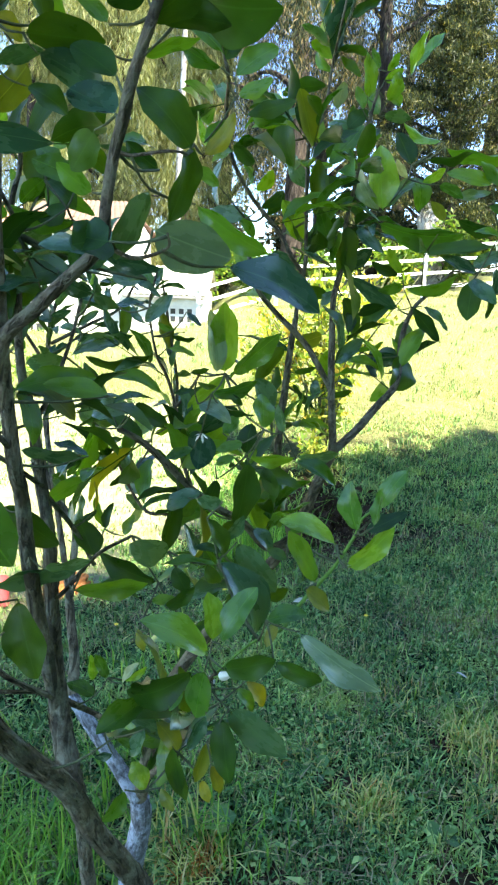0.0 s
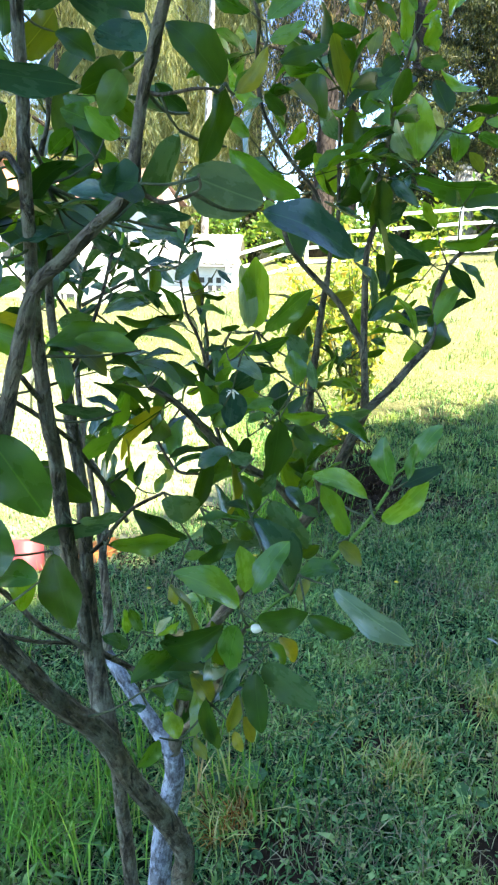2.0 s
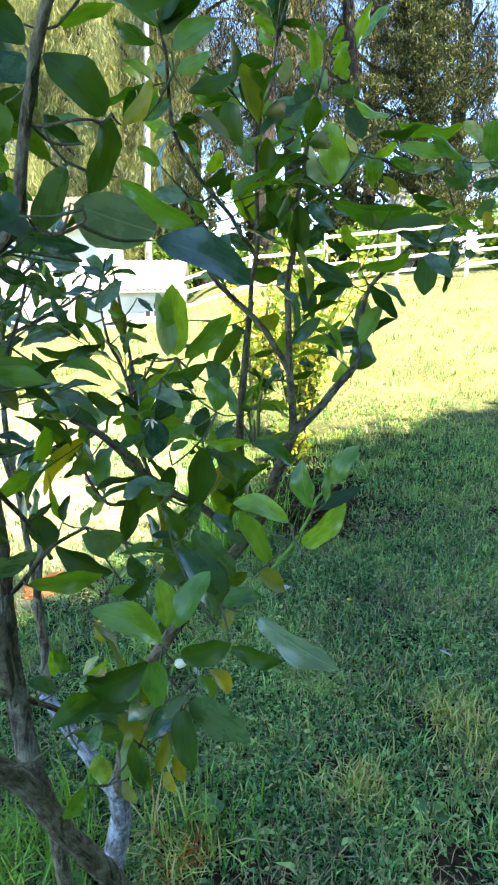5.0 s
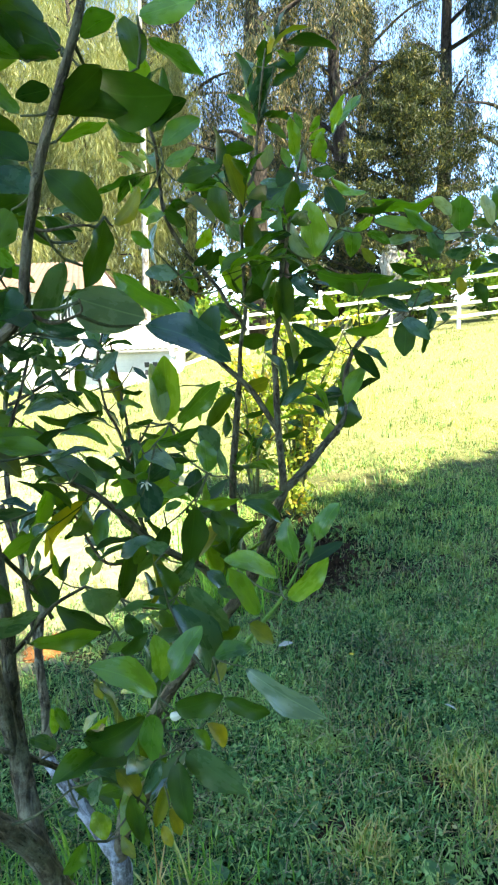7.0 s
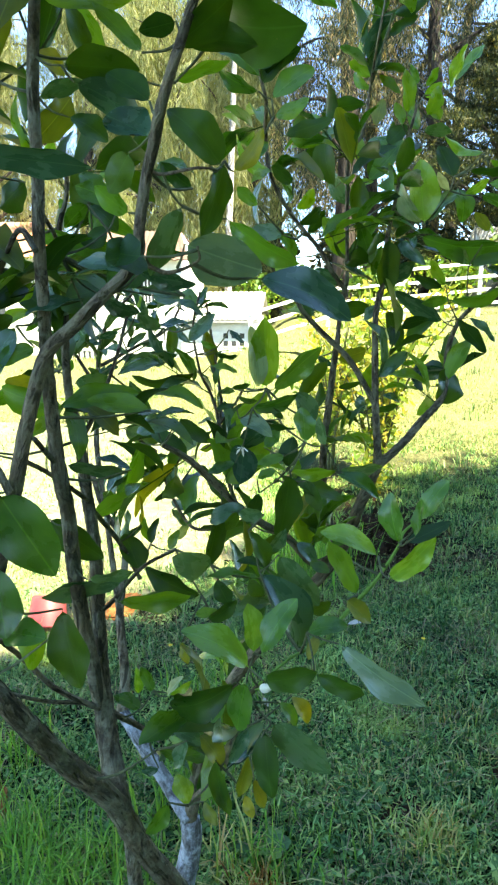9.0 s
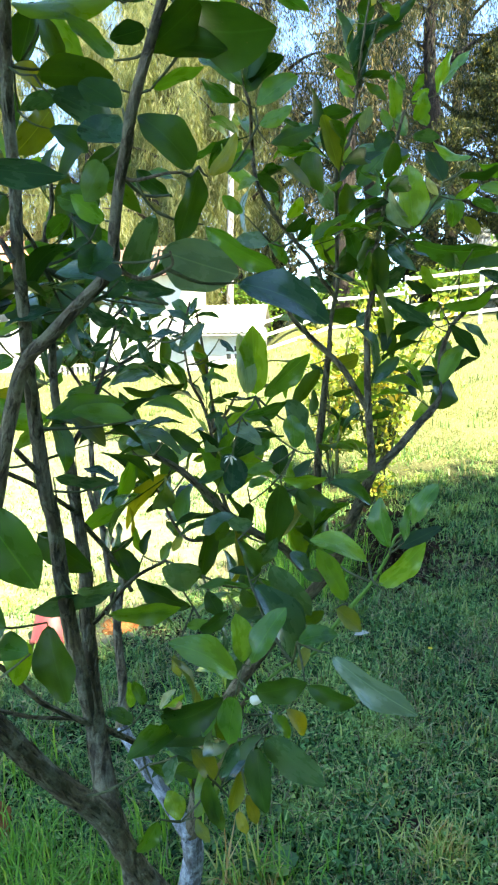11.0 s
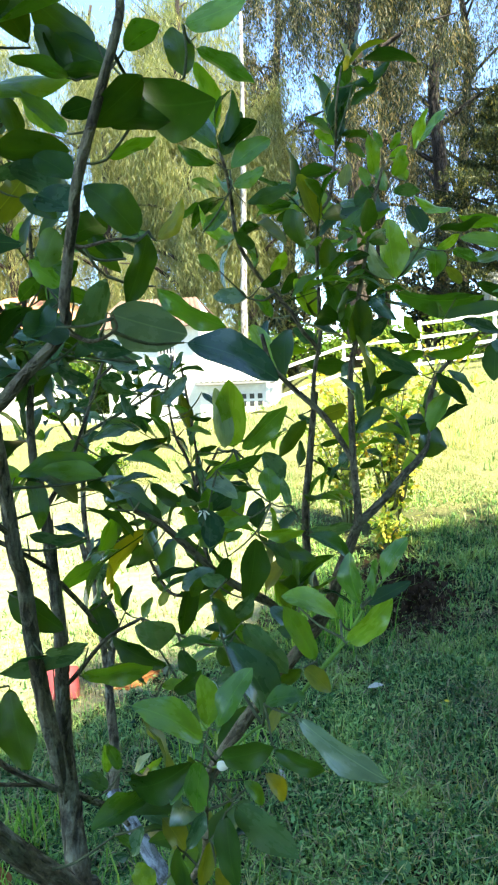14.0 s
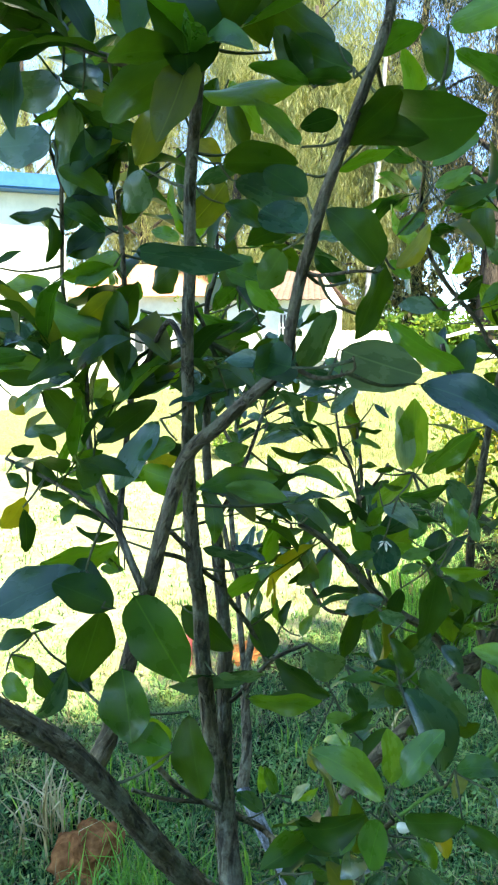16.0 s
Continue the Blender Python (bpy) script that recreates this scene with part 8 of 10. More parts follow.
twig(limb_n, [(-0.251, 0.521, 1.351, 0.0012), (-0.251, 0.516, 1.353, 0.0010), (-0.252, 0.509, 1.355, 0.0007)])
leaf(limb_n, (-0.252, 0.509, 1.355), (-0.237, 0.494, 1.295), 0.0476, 46, MID)
twig(limb_j1, [(-0.266, 0.544, 1.261, 0.0013), (-0.260, 0.550, 1.268, 0.0010), (-0.255, 0.557, 1.278, 0.0008)])
leaf(limb_j1, (-0.255, 0.557, 1.278), (-0.245, 0.559, 1.224), 0.0318, 39, MID)
twig(limb_n, [(-0.263, 0.518, 1.310, 0.0017), (-0.237, 0.535, 1.297, 0.0013), (-0.209, 0.553, 1.294, 0.0010)])
leaf(limb_n, (-0.209, 0.553, 1.294), (-0.190, 0.537, 1.221), 0.0403, 55, DARK)
twig(limb_s4, [(-0.189, 0.666, 1.246, 0.0014), (-0.182, 0.666, 1.261, 0.0011), (-0.176, 0.666, 1.278, 0.0008)])
leaf(limb_s4, (-0.176, 0.666, 1.278), (-0.268, 0.642, 1.259), 0.0300, -113, BLUE)
twig(limb_t1, [(-0.235, 0.654, 1.341, 0.0014), (-0.252, 0.662, 1.337, 0.0011), (-0.265, 0.672, 1.340, 0.0008)])
leaf(limb_t1, (-0.265, 0.672, 1.340), (-0.205, 0.673, 1.295), 0.0370, 89, DARK)
twig(limb_n, [(-0.333, 0.554, 1.318, 0.0015), (-0.348, 0.548, 1.332, 0.0012), (-0.361, 0.544, 1.353, 0.0009)])
leaf(limb_n, (-0.361, 0.544, 1.353), (-0.389, 0.528, 1.339), 0.0191, -38, DARK)
twig(limb_n, [(-0.361, 0.544, 1.353, 0.0014), (-0.365, 0.533, 1.345, 0.0011), (-0.370, 0.521, 1.341, 0.0008)])
leaf(limb_n, (-0.370, 0.521, 1.341), (-0.348, 0.519, 1.321), 0.0186, 12, MID)
twig(limb_n, [(-0.370, 0.521, 1.341, 0.0013), (-0.360, 0.525, 1.337, 0.0010), (-0.351, 0.528, 1.334, 0.0007)])
leaf(limb_n, (-0.351, 0.528, 1.334), (-0.333, 0.531, 1.294), 0.0187, 86, DARK)
twig(limb_n, [(-0.333, 0.554, 1.318, 0.0014), (-0.325, 0.542, 1.324, 0.0011), (-0.319, 0.529, 1.333, 0.0008)])
leaf(limb_n, (-0.319, 0.529, 1.333), (-0.344, 0.515, 1.285), 0.0208, -109, BLUE)
twig(limb_n, [(-0.361, 0.544, 1.353, 0.0013), (-0.350, 0.546, 1.357, 0.0010), (-0.339, 0.548, 1.363, 0.0008)])
leaf(limb_n, (-0.339, 0.548, 1.363), (-0.363, 0.544, 1.358), 0.0092, -99, DARK)
twig(limb_n, [(-0.370, 0.521, 1.341, 0.0012), (-0.370, 0.516, 1.334, 0.0010), (-0.369, 0.511, 1.329, 0.0007)])
leaf(limb_n, (-0.369, 0.511, 1.329), (-0.347, 0.508, 1.305), 0.0207, 69, MID)
twig(limb_n, [(-0.108, 0.544, 1.706, 0.0013), (-0.118, 0.548, 1.699, 0.0010), (-0.127, 0.552, 1.696, 0.0008)])
leaf(limb_n, (-0.127, 0.552, 1.696), (-0.150, 0.568, 1.668), 0.0268, 72, DARK)
twig(limb_n, [(-0.110, 0.521, 1.652, 0.0017), (-0.122, 0.550, 1.650, 0.0013), (-0.136, 0.579, 1.653, 0.0009)])
leaf(limb_n, (-0.136, 0.579, 1.653), (-0.165, 0.578, 1.675), 0.0205, -115, MID)
twig(limb_n2, [(-0.061, 0.479, 1.617, 0.0015), (-0.080, 0.473, 1.612, 0.0011), (-0.099, 0.466, 1.612, 0.0008)])
leaf(limb_n2, (-0.099, 0.466, 1.612), (-0.130, 0.491, 1.617), 0.0288, -52, DARK)
twig(limb_n, [(-0.128, 0.525, 1.601, 0.0014), (-0.130, 0.542, 1.600, 0.0011), (-0.131, 0.560, 1.605, 0.0008)])
leaf(limb_n, (-0.131, 0.560, 1.605), (-0.178, 0.563, 1.610), 0.0167, -58, BLUE)
twig(limb_n, [(-0.150, 0.571, 1.587, 0.0014), (-0.142, 0.582, 1.592, 0.0011), (-0.133, 0.596, 1.604, 0.0008)])
leaf(limb_n, (-0.133, 0.596, 1.604), (-0.082, 0.597, 1.594), 0.0181, 120, BLUE)
twig(limb_t1b, [(-0.235, 0.679, 1.623, 0.0022), (-0.173, 0.687, 1.595, 0.0018), (-0.110, 0.694, 1.582, 0.0013)])
leaf(limb_t1b, (-0.110, 0.694, 1.582), (-0.153, 0.703, 1.590), 0.0180, -53, BLUE)
twig(limb_t1b, [(-0.235, 0.679, 1.623, 0.0016), (-0.214, 0.690, 1.631, 0.0012), (-0.191, 0.703, 1.649, 0.0009)])
leaf(limb_t1b, (-0.191, 0.703, 1.649), (-0.226, 0.714, 1.638), 0.0235, 105, DARK)
twig(limb_t1b, [(-0.236, 0.685, 1.621, 0.0019), (-0.235, 0.718, 1.642, 0.0015), (-0.227, 0.758, 1.681, 0.0011)])
leaf(limb_t1b, (-0.227, 0.758, 1.681), (-0.195, 0.752, 1.652), 0.0252, 43, DARK)
twig(limb_t1b, [(-0.227, 0.758, 1.681, 0.0014), (-0.233, 0.761, 1.697, 0.0011), (-0.239, 0.764, 1.716, 0.0008)])
leaf(limb_t1b, (-0.239, 0.764, 1.716), (-0.213, 0.757, 1.690), 0.0252, 41, MID)
twig(limb_t1b, [(-0.110, 0.694, 1.582, 0.0015), (-0.128, 0.695, 1.594, 0.0012), (-0.144, 0.698, 1.613, 0.0009)])
leaf(limb_t1b, (-0.144, 0.698, 1.613), (-0.171, 0.684, 1.590), 0.0208, -53, DARK)
twig(limb_t1b, [(-0.236, 0.685, 1.621, 0.0017), (-0.227, 0.712, 1.596, 0.0014), (-0.215, 0.742, 1.583, 0.0010)])
leaf(limb_t1b, (-0.215, 0.742, 1.583), (-0.179, 0.748, 1.563), 0.0208, 115, BLUE)
twig(limb_t1b, [(-0.236, 0.685, 1.621, 0.0016), (-0.225, 0.688, 1.591, 0.0013), (-0.216, 0.689, 1.567, 0.0009)])
leaf(limb_t1b, (-0.216, 0.689, 1.567), (-0.247, 0.702, 1.575), 0.0208, -44, DARK)
twig(limb_t2b, [(-0.232, 0.876, 1.524, 0.0016), (-0.215, 0.858, 1.538, 0.0013), (-0.200, 0.840, 1.559, 0.0009)])
leaf(limb_t2b, (-0.200, 0.840, 1.559), (-0.168, 0.842, 1.543), 0.0185, 113, BLUE)
twig(limb_t2, [(-0.261, 0.774, 1.407, 0.0021), (-0.316, 0.745, 1.395, 0.0016), (-0.363, 0.725, 1.403, 0.0012)])
leaf(limb_t2, (-0.363, 0.725, 1.403), (-0.416, 0.730, 1.429), 0.0184, -109, DARK)
twig(limb_t2, [(-0.363, 0.725, 1.403, 0.0013), (-0.359, 0.717, 1.405, 0.0010), (-0.355, 0.710, 1.408, 0.0007)])
leaf(limb_t2, (-0.355, 0.710, 1.408), (-0.418, 0.704, 1.421), 0.0200, -10, DARK)
twig(limb_t2, [(-0.355, 0.710, 1.408, 0.0012), (-0.356, 0.705, 1.405, 0.0010), (-0.357, 0.700, 1.404, 0.0007)])
leaf(limb_t2, (-0.357, 0.700, 1.404), (-0.386, 0.706, 1.459), 0.0195, -95, MID)
twig(limb_t2, [(-0.363, 0.725, 1.403, 0.0013), (-0.367, 0.728, 1.396, 0.0010), (-0.371, 0.731, 1.391, 0.0007)])
leaf(limb_t2, (-0.371, 0.731, 1.391), (-0.424, 0.726, 1.398), 0.0168, -120, DARK)
twig(limb_t2, [(-0.363, 0.725, 1.403, 0.0016), (-0.363, 0.709, 1.421, 0.0012), (-0.360, 0.697, 1.448, 0.0009)])
leaf(limb_t2, (-0.360, 0.697, 1.448), (-0.399, 0.693, 1.461), 0.0130, -103, MID)
twig(limb_t2, [(-0.363, 0.725, 1.403, 0.0014), (-0.368, 0.725, 1.417, 0.0011), (-0.373, 0.726, 1.434, 0.0008)])
leaf(limb_t2, (-0.373, 0.726, 1.434), (-0.401, 0.719, 1.464), 0.0136, -39, DARK)
twig(limb_t2, [(-0.363, 0.725, 1.403, 0.0013), (-0.365, 0.724, 1.412, 0.0010), (-0.368, 0.723, 1.421, 0.0007)])
leaf(limb_t2, (-0.368, 0.723, 1.421), (-0.431, 0.720, 1.437), 0.0201, -14, MID)
twig(limb_t2, [(-0.360, 0.697, 1.448, 0.0016), (-0.373, 0.704, 1.466, 0.0012), (-0.386, 0.712, 1.491, 0.0009)])
leaf(limb_t2, (-0.386, 0.712, 1.491), (-0.414, 0.711, 1.517), 0.0184, -94, MID)
twig(limb_t2, [(-0.386, 0.712, 1.491, 0.0014), (-0.386, 0.719, 1.478, 0.0011), (-0.388, 0.725, 1.467, 0.0008)])
leaf(limb_t2, (-0.388, 0.725, 1.467), (-0.417, 0.724, 1.453), 0.0157, -62, DARK)
twig(limb_t2, [(-0.386, 0.712, 1.491, 0.0016), (-0.391, 0.722, 1.514, 0.0012), (-0.399, 0.730, 1.540, 0.0009)])
leaf(limb_t2, (-0.399, 0.730, 1.540), (-0.365, 0.735, 1.518), 0.0265, 43, DARK)
twig(limb_lb3, [(-0.321, 0.673, 1.599, 0.0017), (-0.338, 0.694, 1.580, 0.0013), (-0.360, 0.710, 1.564, 0.0009)])
leaf(limb_lb3, (-0.360, 0.710, 1.564), (-0.367, 0.683, 1.552), 0.0225, -95, DARK)
twig(limb_t2, [(-0.373, 0.726, 1.434, 0.0014), (-0.365, 0.731, 1.444, 0.0011), (-0.357, 0.736, 1.459, 0.0008)])
leaf(limb_t2, (-0.357, 0.736, 1.459), (-0.330, 0.749, 1.469), 0.0205, 111, MID)
twig(limb_t2, [(-0.357, 0.736, 1.459, 0.0014), (-0.348, 0.744, 1.467, 0.0011), (-0.339, 0.750, 1.477, 0.0008)])
leaf(limb_t2, (-0.339, 0.750, 1.477), (-0.298, 0.744, 1.488), 0.0271, 120, YELLOW)
twig(limb_t2, [(-0.386, 0.712, 1.491, 0.0016), (-0.407, 0.709, 1.474, 0.0012), (-0.431, 0.703, 1.460, 0.0009)])
leaf(limb_t2, (-0.431, 0.703, 1.460), (-0.391, 0.713, 1.442), 0.0157, 40, DARK)
twig(limb_t2, [(-0.431, 0.703, 1.460, 0.0013), (-0.435, 0.706, 1.447, 0.0011), (-0.439, 0.710, 1.437, 0.0008)])
leaf(limb_t2, (-0.439, 0.710, 1.437), (-0.399, 0.727, 1.415), 0.0151, 112, DARK)
twig(limb_t2, [(-0.431, 0.703, 1.460, 0.0013), (-0.434, 0.708, 1.466, 0.0010), (-0.437, 0.712, 1.472, 0.0007)])
leaf(limb_t2, (-0.437, 0.712, 1.472), (-0.405, 0.719, 1.466), 0.0133, 107, MID)
twig(limb_t2, [(-0.363, 0.725, 1.403, 0.0016), (-0.357, 0.707, 1.378, 0.0012), (-0.348, 0.692, 1.362, 0.0009)])
leaf(limb_t2, (-0.348, 0.692, 1.362), (-0.383, 0.689, 1.390), 0.0167, -31, MID)
twig(limb_t2, [(-0.363, 0.725, 1.403, 0.0016), (-0.360, 0.727, 1.374, 0.0012), (-0.360, 0.727, 1.348, 0.0009)])
leaf(limb_t2, (-0.360, 0.727, 1.348), (-0.388, 0.718, 1.350), 0.0160, -41, MID)
twig(limb_t2, [(-0.348, 0.692, 1.362, 0.0012), (-0.350, 0.691, 1.367, 0.0010), (-0.352, 0.688, 1.373, 0.0007)])
leaf(limb_t2, (-0.352, 0.688, 1.373), (-0.388, 0.685, 1.381), 0.0131, -100, DARK)
twig(limb_lb2, [(-0.280, 0.529, 1.395, 0.0012), (-0.276, 0.534, 1.392, 0.0010), (-0.272, 0.539, 1.391, 0.0007)])
leaf(limb_lb2, (-0.272, 0.539, 1.391), (-0.329, 0.529, 1.412), 0.0392, -34, DARK)
twig(limb_n, [(-0.333, 0.554, 1.318, 0.0014), (-0.324, 0.559, 1.300, 0.0011), (-0.312, 0.566, 1.289, 0.0008)])
leaf(limb_n, (-0.312, 0.566, 1.289), (-0.357, 0.555, 1.302), 0.0244, -29, DARK)
twig(limb_t2, [(-0.386, 0.712, 1.491, 0.0013), (-0.390, 0.703, 1.493, 0.0010), (-0.395, 0.692, 1.495, 0.0007)])
leaf(limb_t2, (-0.395, 0.692, 1.495), (-0.365, 0.692, 1.475), 0.0165, 34, BLUE)
twig(limb_t2, [(-0.399, 0.730, 1.540, 0.0014), (-0.408, 0.718, 1.534, 0.0011), (-0.418, 0.706, 1.532, 0.0008)])
leaf(limb_t2, (-0.418, 0.706, 1.532), (-0.390, 0.711, 1.558), 0.0229, -48, BLUE)
twig(limb_t1b, [(-0.191, 0.703, 1.649, 0.0014), (-0.191, 0.719, 1.640, 0.0011), (-0.191, 0.737, 1.638, 0.0008)])
leaf(limb_t1b, (-0.191, 0.737, 1.638), (-0.257, 0.710, 1.651), 0.0238, -125, MID)
twig(limb_t1b, [(-0.191, 0.703, 1.649, 0.0014), (-0.188, 0.714, 1.661, 0.0011), (-0.184, 0.724, 1.679, 0.0008)])
leaf(limb_t1b, (-0.184, 0.724, 1.679), (-0.231, 0.724, 1.697), 0.0299, -59, MID)
twig(limb_t1b, [(-0.191, 0.737, 1.638, 0.0014), (-0.205, 0.742, 1.631, 0.0011), (-0.218, 0.748, 1.629, 0.0008)])
leaf(limb_t1b, (-0.218, 0.748, 1.629), (-0.260, 0.738, 1.617), 0.0194, -123, BLUE)
twig(limb_t1b, [(-0.215, 0.742, 1.583, 0.0012), (-0.215, 0.747, 1.586, 0.0010), (-0.213, 0.754, 1.591, 0.0007)])
leaf(limb_t1b, (-0.213, 0.754, 1.591), (-0.243, 0.711, 1.580), 0.0379, -49, DARK)
twig(limb_t1b, [(-0.191, 0.703, 1.649, 0.0015), (-0.204, 0.714, 1.662, 0.0012), (-0.219, 0.724, 1.678, 0.0009)])
leaf(limb_t1b, (-0.219, 0.724, 1.678), (-0.245, 0.723, 1.654), 0.0215, 43, MID)
twig(limb_lb3, [(-0.337, 0.697, 1.711, 0.0017), (-0.313, 0.723, 1.706, 0.0013), (-0.294, 0.745, 1.704, 0.0009)])
leaf(limb_lb3, (-0.294, 0.745, 1.704), (-0.337, 0.770, 1.680), 0.0360, 83, DARK)
twig(limb_lb3, [(-0.328, 0.684, 1.627, 0.0016), (-0.321, 0.709, 1.619, 0.0012), (-0.312, 0.735, 1.619, 0.0009)])
leaf(limb_lb3, (-0.312, 0.735, 1.619), (-0.323, 0.713, 1.640), 0.0257, 32, DARK)
twig(limb_t1b, [(-0.236, 0.685, 1.621, 0.0015), (-0.253, 0.687, 1.605, 0.0012), (-0.269, 0.690, 1.595, 0.0008)])
leaf(limb_t1b, (-0.269, 0.690, 1.595), (-0.299, 0.680, 1.582), 0.0240, -121, MID)
twig(limb_n2, [(-0.105, 0.517, 1.608, 0.0012), (-0.105, 0.511, 1.610, 0.0010), (-0.105, 0.505, 1.613, 0.0007)])
leaf(limb_n2, (-0.105, 0.505, 1.613), (-0.124, 0.466, 1.609), 0.0326, -54, DARK)
twig(limb_t1b, [(-0.236, 0.685, 1.621, 0.0016), (-0.250, 0.710, 1.615, 0.0013), (-0.262, 0.737, 1.619, 0.0009)])
leaf(limb_t1b, (-0.262, 0.737, 1.619), (-0.292, 0.741, 1.606), 0.0209, 108, DARK)
twig(limb_t1b, [(-0.227, 0.758, 1.681, 0.0014), (-0.227, 0.761, 1.666, 0.0011), (-0.228, 0.763, 1.653, 0.0008)])
leaf(limb_t1b, (-0.228, 0.763, 1.653), (-0.210, 0.774, 1.682), 0.0228, 52, MID)
twig(limb_t1b, [(-0.218, 0.748, 1.629, 0.0013), (-0.230, 0.742, 1.629, 0.0011), (-0.241, 0.738, 1.634, 0.0008)])
leaf(limb_t1b, (-0.241, 0.738, 1.634), (-0.269, 0.732, 1.631), 0.0193, -62, DARK)
twig(limb_d, [(-0.249, 0.467, 1.272, 0.0016), (-0.226, 0.476, 1.279, 0.0013), (-0.198, 0.490, 1.298, 0.0009)])
leaf(limb_d, (-0.198, 0.490, 1.298), (-0.245, 0.510, 1.291), 0.0299, -28, MID)
twig(limb_n, [(-0.082, 0.587, 1.831, 0.0014), (-0.091, 0.594, 1.841, 0.0011), (-0.098, 0.603, 1.857, 0.0008)])
leaf(limb_n, (-0.098, 0.603, 1.857), (-0.152, 0.596, 1.896), 0.0393, 106, DARK)
twig(limb_n, [(-0.082, 0.587, 1.831, 0.0014), (-0.097, 0.587, 1.825, 0.0011), (-0.112, 0.588, 1.822, 0.0008)])
leaf(limb_n, (-0.112, 0.588, 1.822), (-0.144, 0.582, 1.865), 0.0288, -128, DARK)
twig(limb_n, [(-0.112, 0.588, 1.822, 0.0013), (-0.111, 0.578, 1.818, 0.0010), (-0.111, 0.568, 1.816, 0.0007)])
leaf(limb_n, (-0.111, 0.568, 1.816), (-0.156, 0.553, 1.829), 0.0163, 38, MID)
twig(limb_n, [(-0.079, 0.535, 1.770, 0.0016), (-0.096, 0.555, 1.770, 0.0012), (-0.118, 0.571, 1.774, 0.0009)])
leaf(limb_n, (-0.118, 0.571, 1.774), (-0.159, 0.578, 1.814), 0.0181, -49, MID)
twig(limb_t1, [(-0.209, 0.574, 1.776, 0.0015), (-0.191, 0.584, 1.775, 0.0012), (-0.174, 0.595, 1.780, 0.0008)])
leaf(limb_t1, (-0.174, 0.595, 1.780), (-0.187, 0.603, 1.823), 0.0218, -9, DARK)
twig(limb_n, [(-0.099, 0.611, 1.763, 0.0013), (-0.110, 0.602, 1.758, 0.0011), (-0.120, 0.594, 1.759, 0.0008)])
leaf(limb_n, (-0.120, 0.594, 1.759), (-0.187, 0.591, 1.772), 0.0243, 110, BLUE)
# end of the tree


def sprigs(owner, points, count, seed, start=0.2, end=1.0, size=(0.06, 0.105), tones=(0.35, 0.35, 0.12, 0.05, 0.13), reach=0.095, per=6):
    """Short leafy side shoots along a limb, as one mesh under it."""
    rnd, line = random.Random(seed), spline(points, 8)
    verts, faces, uv, tone = [], [], [], []
    shapes = [leaf_shape(k, 8, (-1, 0, 1)) for k in range(20, 28)]

    def add(v, f, u, m, k):
        o = len(verts)
        verts.extend(m @ Vector(q) for q in v)
        faces.extend(tuple(o + i for i in q) for q in f)
        uv.extend(u)
        tone.extend([k] * len(f))

    for c in range(count):
        q = line[int((start + (end - start) * (c + rnd.random()) / count) * (len(line) - 1))]
        root = Vector(q[:3])
        way = Vector((rnd.gauss(0, 1), rnd.gauss(0, 1), rnd.gauss(0.55, 0.7))).normalized()
        length = reach * rnd.uniform(0.5, 1.3)
        side = way.orthogonal().normalized()
        stalk = [root + side * 0.0012, root - side * 0.0012, root + way * length - side * 0.0006, root + way * length + side * 0.0006]
        other = way.cross(side)
        stalk2 = [root + other * 0.0012, root - other * 0.0012, root + way * length - other * 0.0006, root + way * length + other * 0.0006]
        for strip in (stalk, stalk2):
            add(strip, [(0, 1, 2, 3)], [(0, 0.8)] * 4, Matrix.Identity(4), 0)
        for k in range(per):
            g = (k + 0.6) / per
            base = root + way * length * g
            turn = 2.4 * k + rnd.uniform(-0.5, 0.5)
            out = (side * math.cos(turn) + other * math.sin(turn)) * rnd.uniform(0.5, 1.0) + way * rnd.uniform(0.5, 1.4)
            ln = rnd.uniform(*size) * (1.0 if g < 0.9 else 0.75)
            m = leaf_pose(base, base + out.normalized() * ln, ln * rnd.uniform(0.29, 0.40), rnd.gauss(0, 40))
            pick, tn = rnd.random(), 0
            while tn < 4 and pick > tones[tn]:
                pick -= tones[tn]
                tn += 1
            add(*shapes[rnd.randrange(8)], m, tn)
    me = mesh_of("foliage", verts, faces, JOINED[0])
    for m in JOINED[1:]:
        me.materials.append(m)
    me.polygons.foreach_set("material_index", tone)
    ob = part("foliage", at_tree(with_uv(me, uv)), None, owner)
    return tagged(ob, kind="stuff")


# tone mixes: plain, shady with more dark leaves, bluish to paint sky sheen
LEAFY, SHADY, SHEENY = (0.33, 0.36, 0.14, 0.05, 0.12), (0.55, 0.25, 0.0, 0.08, 0.12), (0.25, 0.15, 0.03, 0.02, 0.55)
bark_fibres(limb_d, 260, 71, 0.3, 1.0)
bark_fibres(limb_t2, 120, 72, 0.0, 0.6)
bark_fibres(limb_lt, 60, 73)
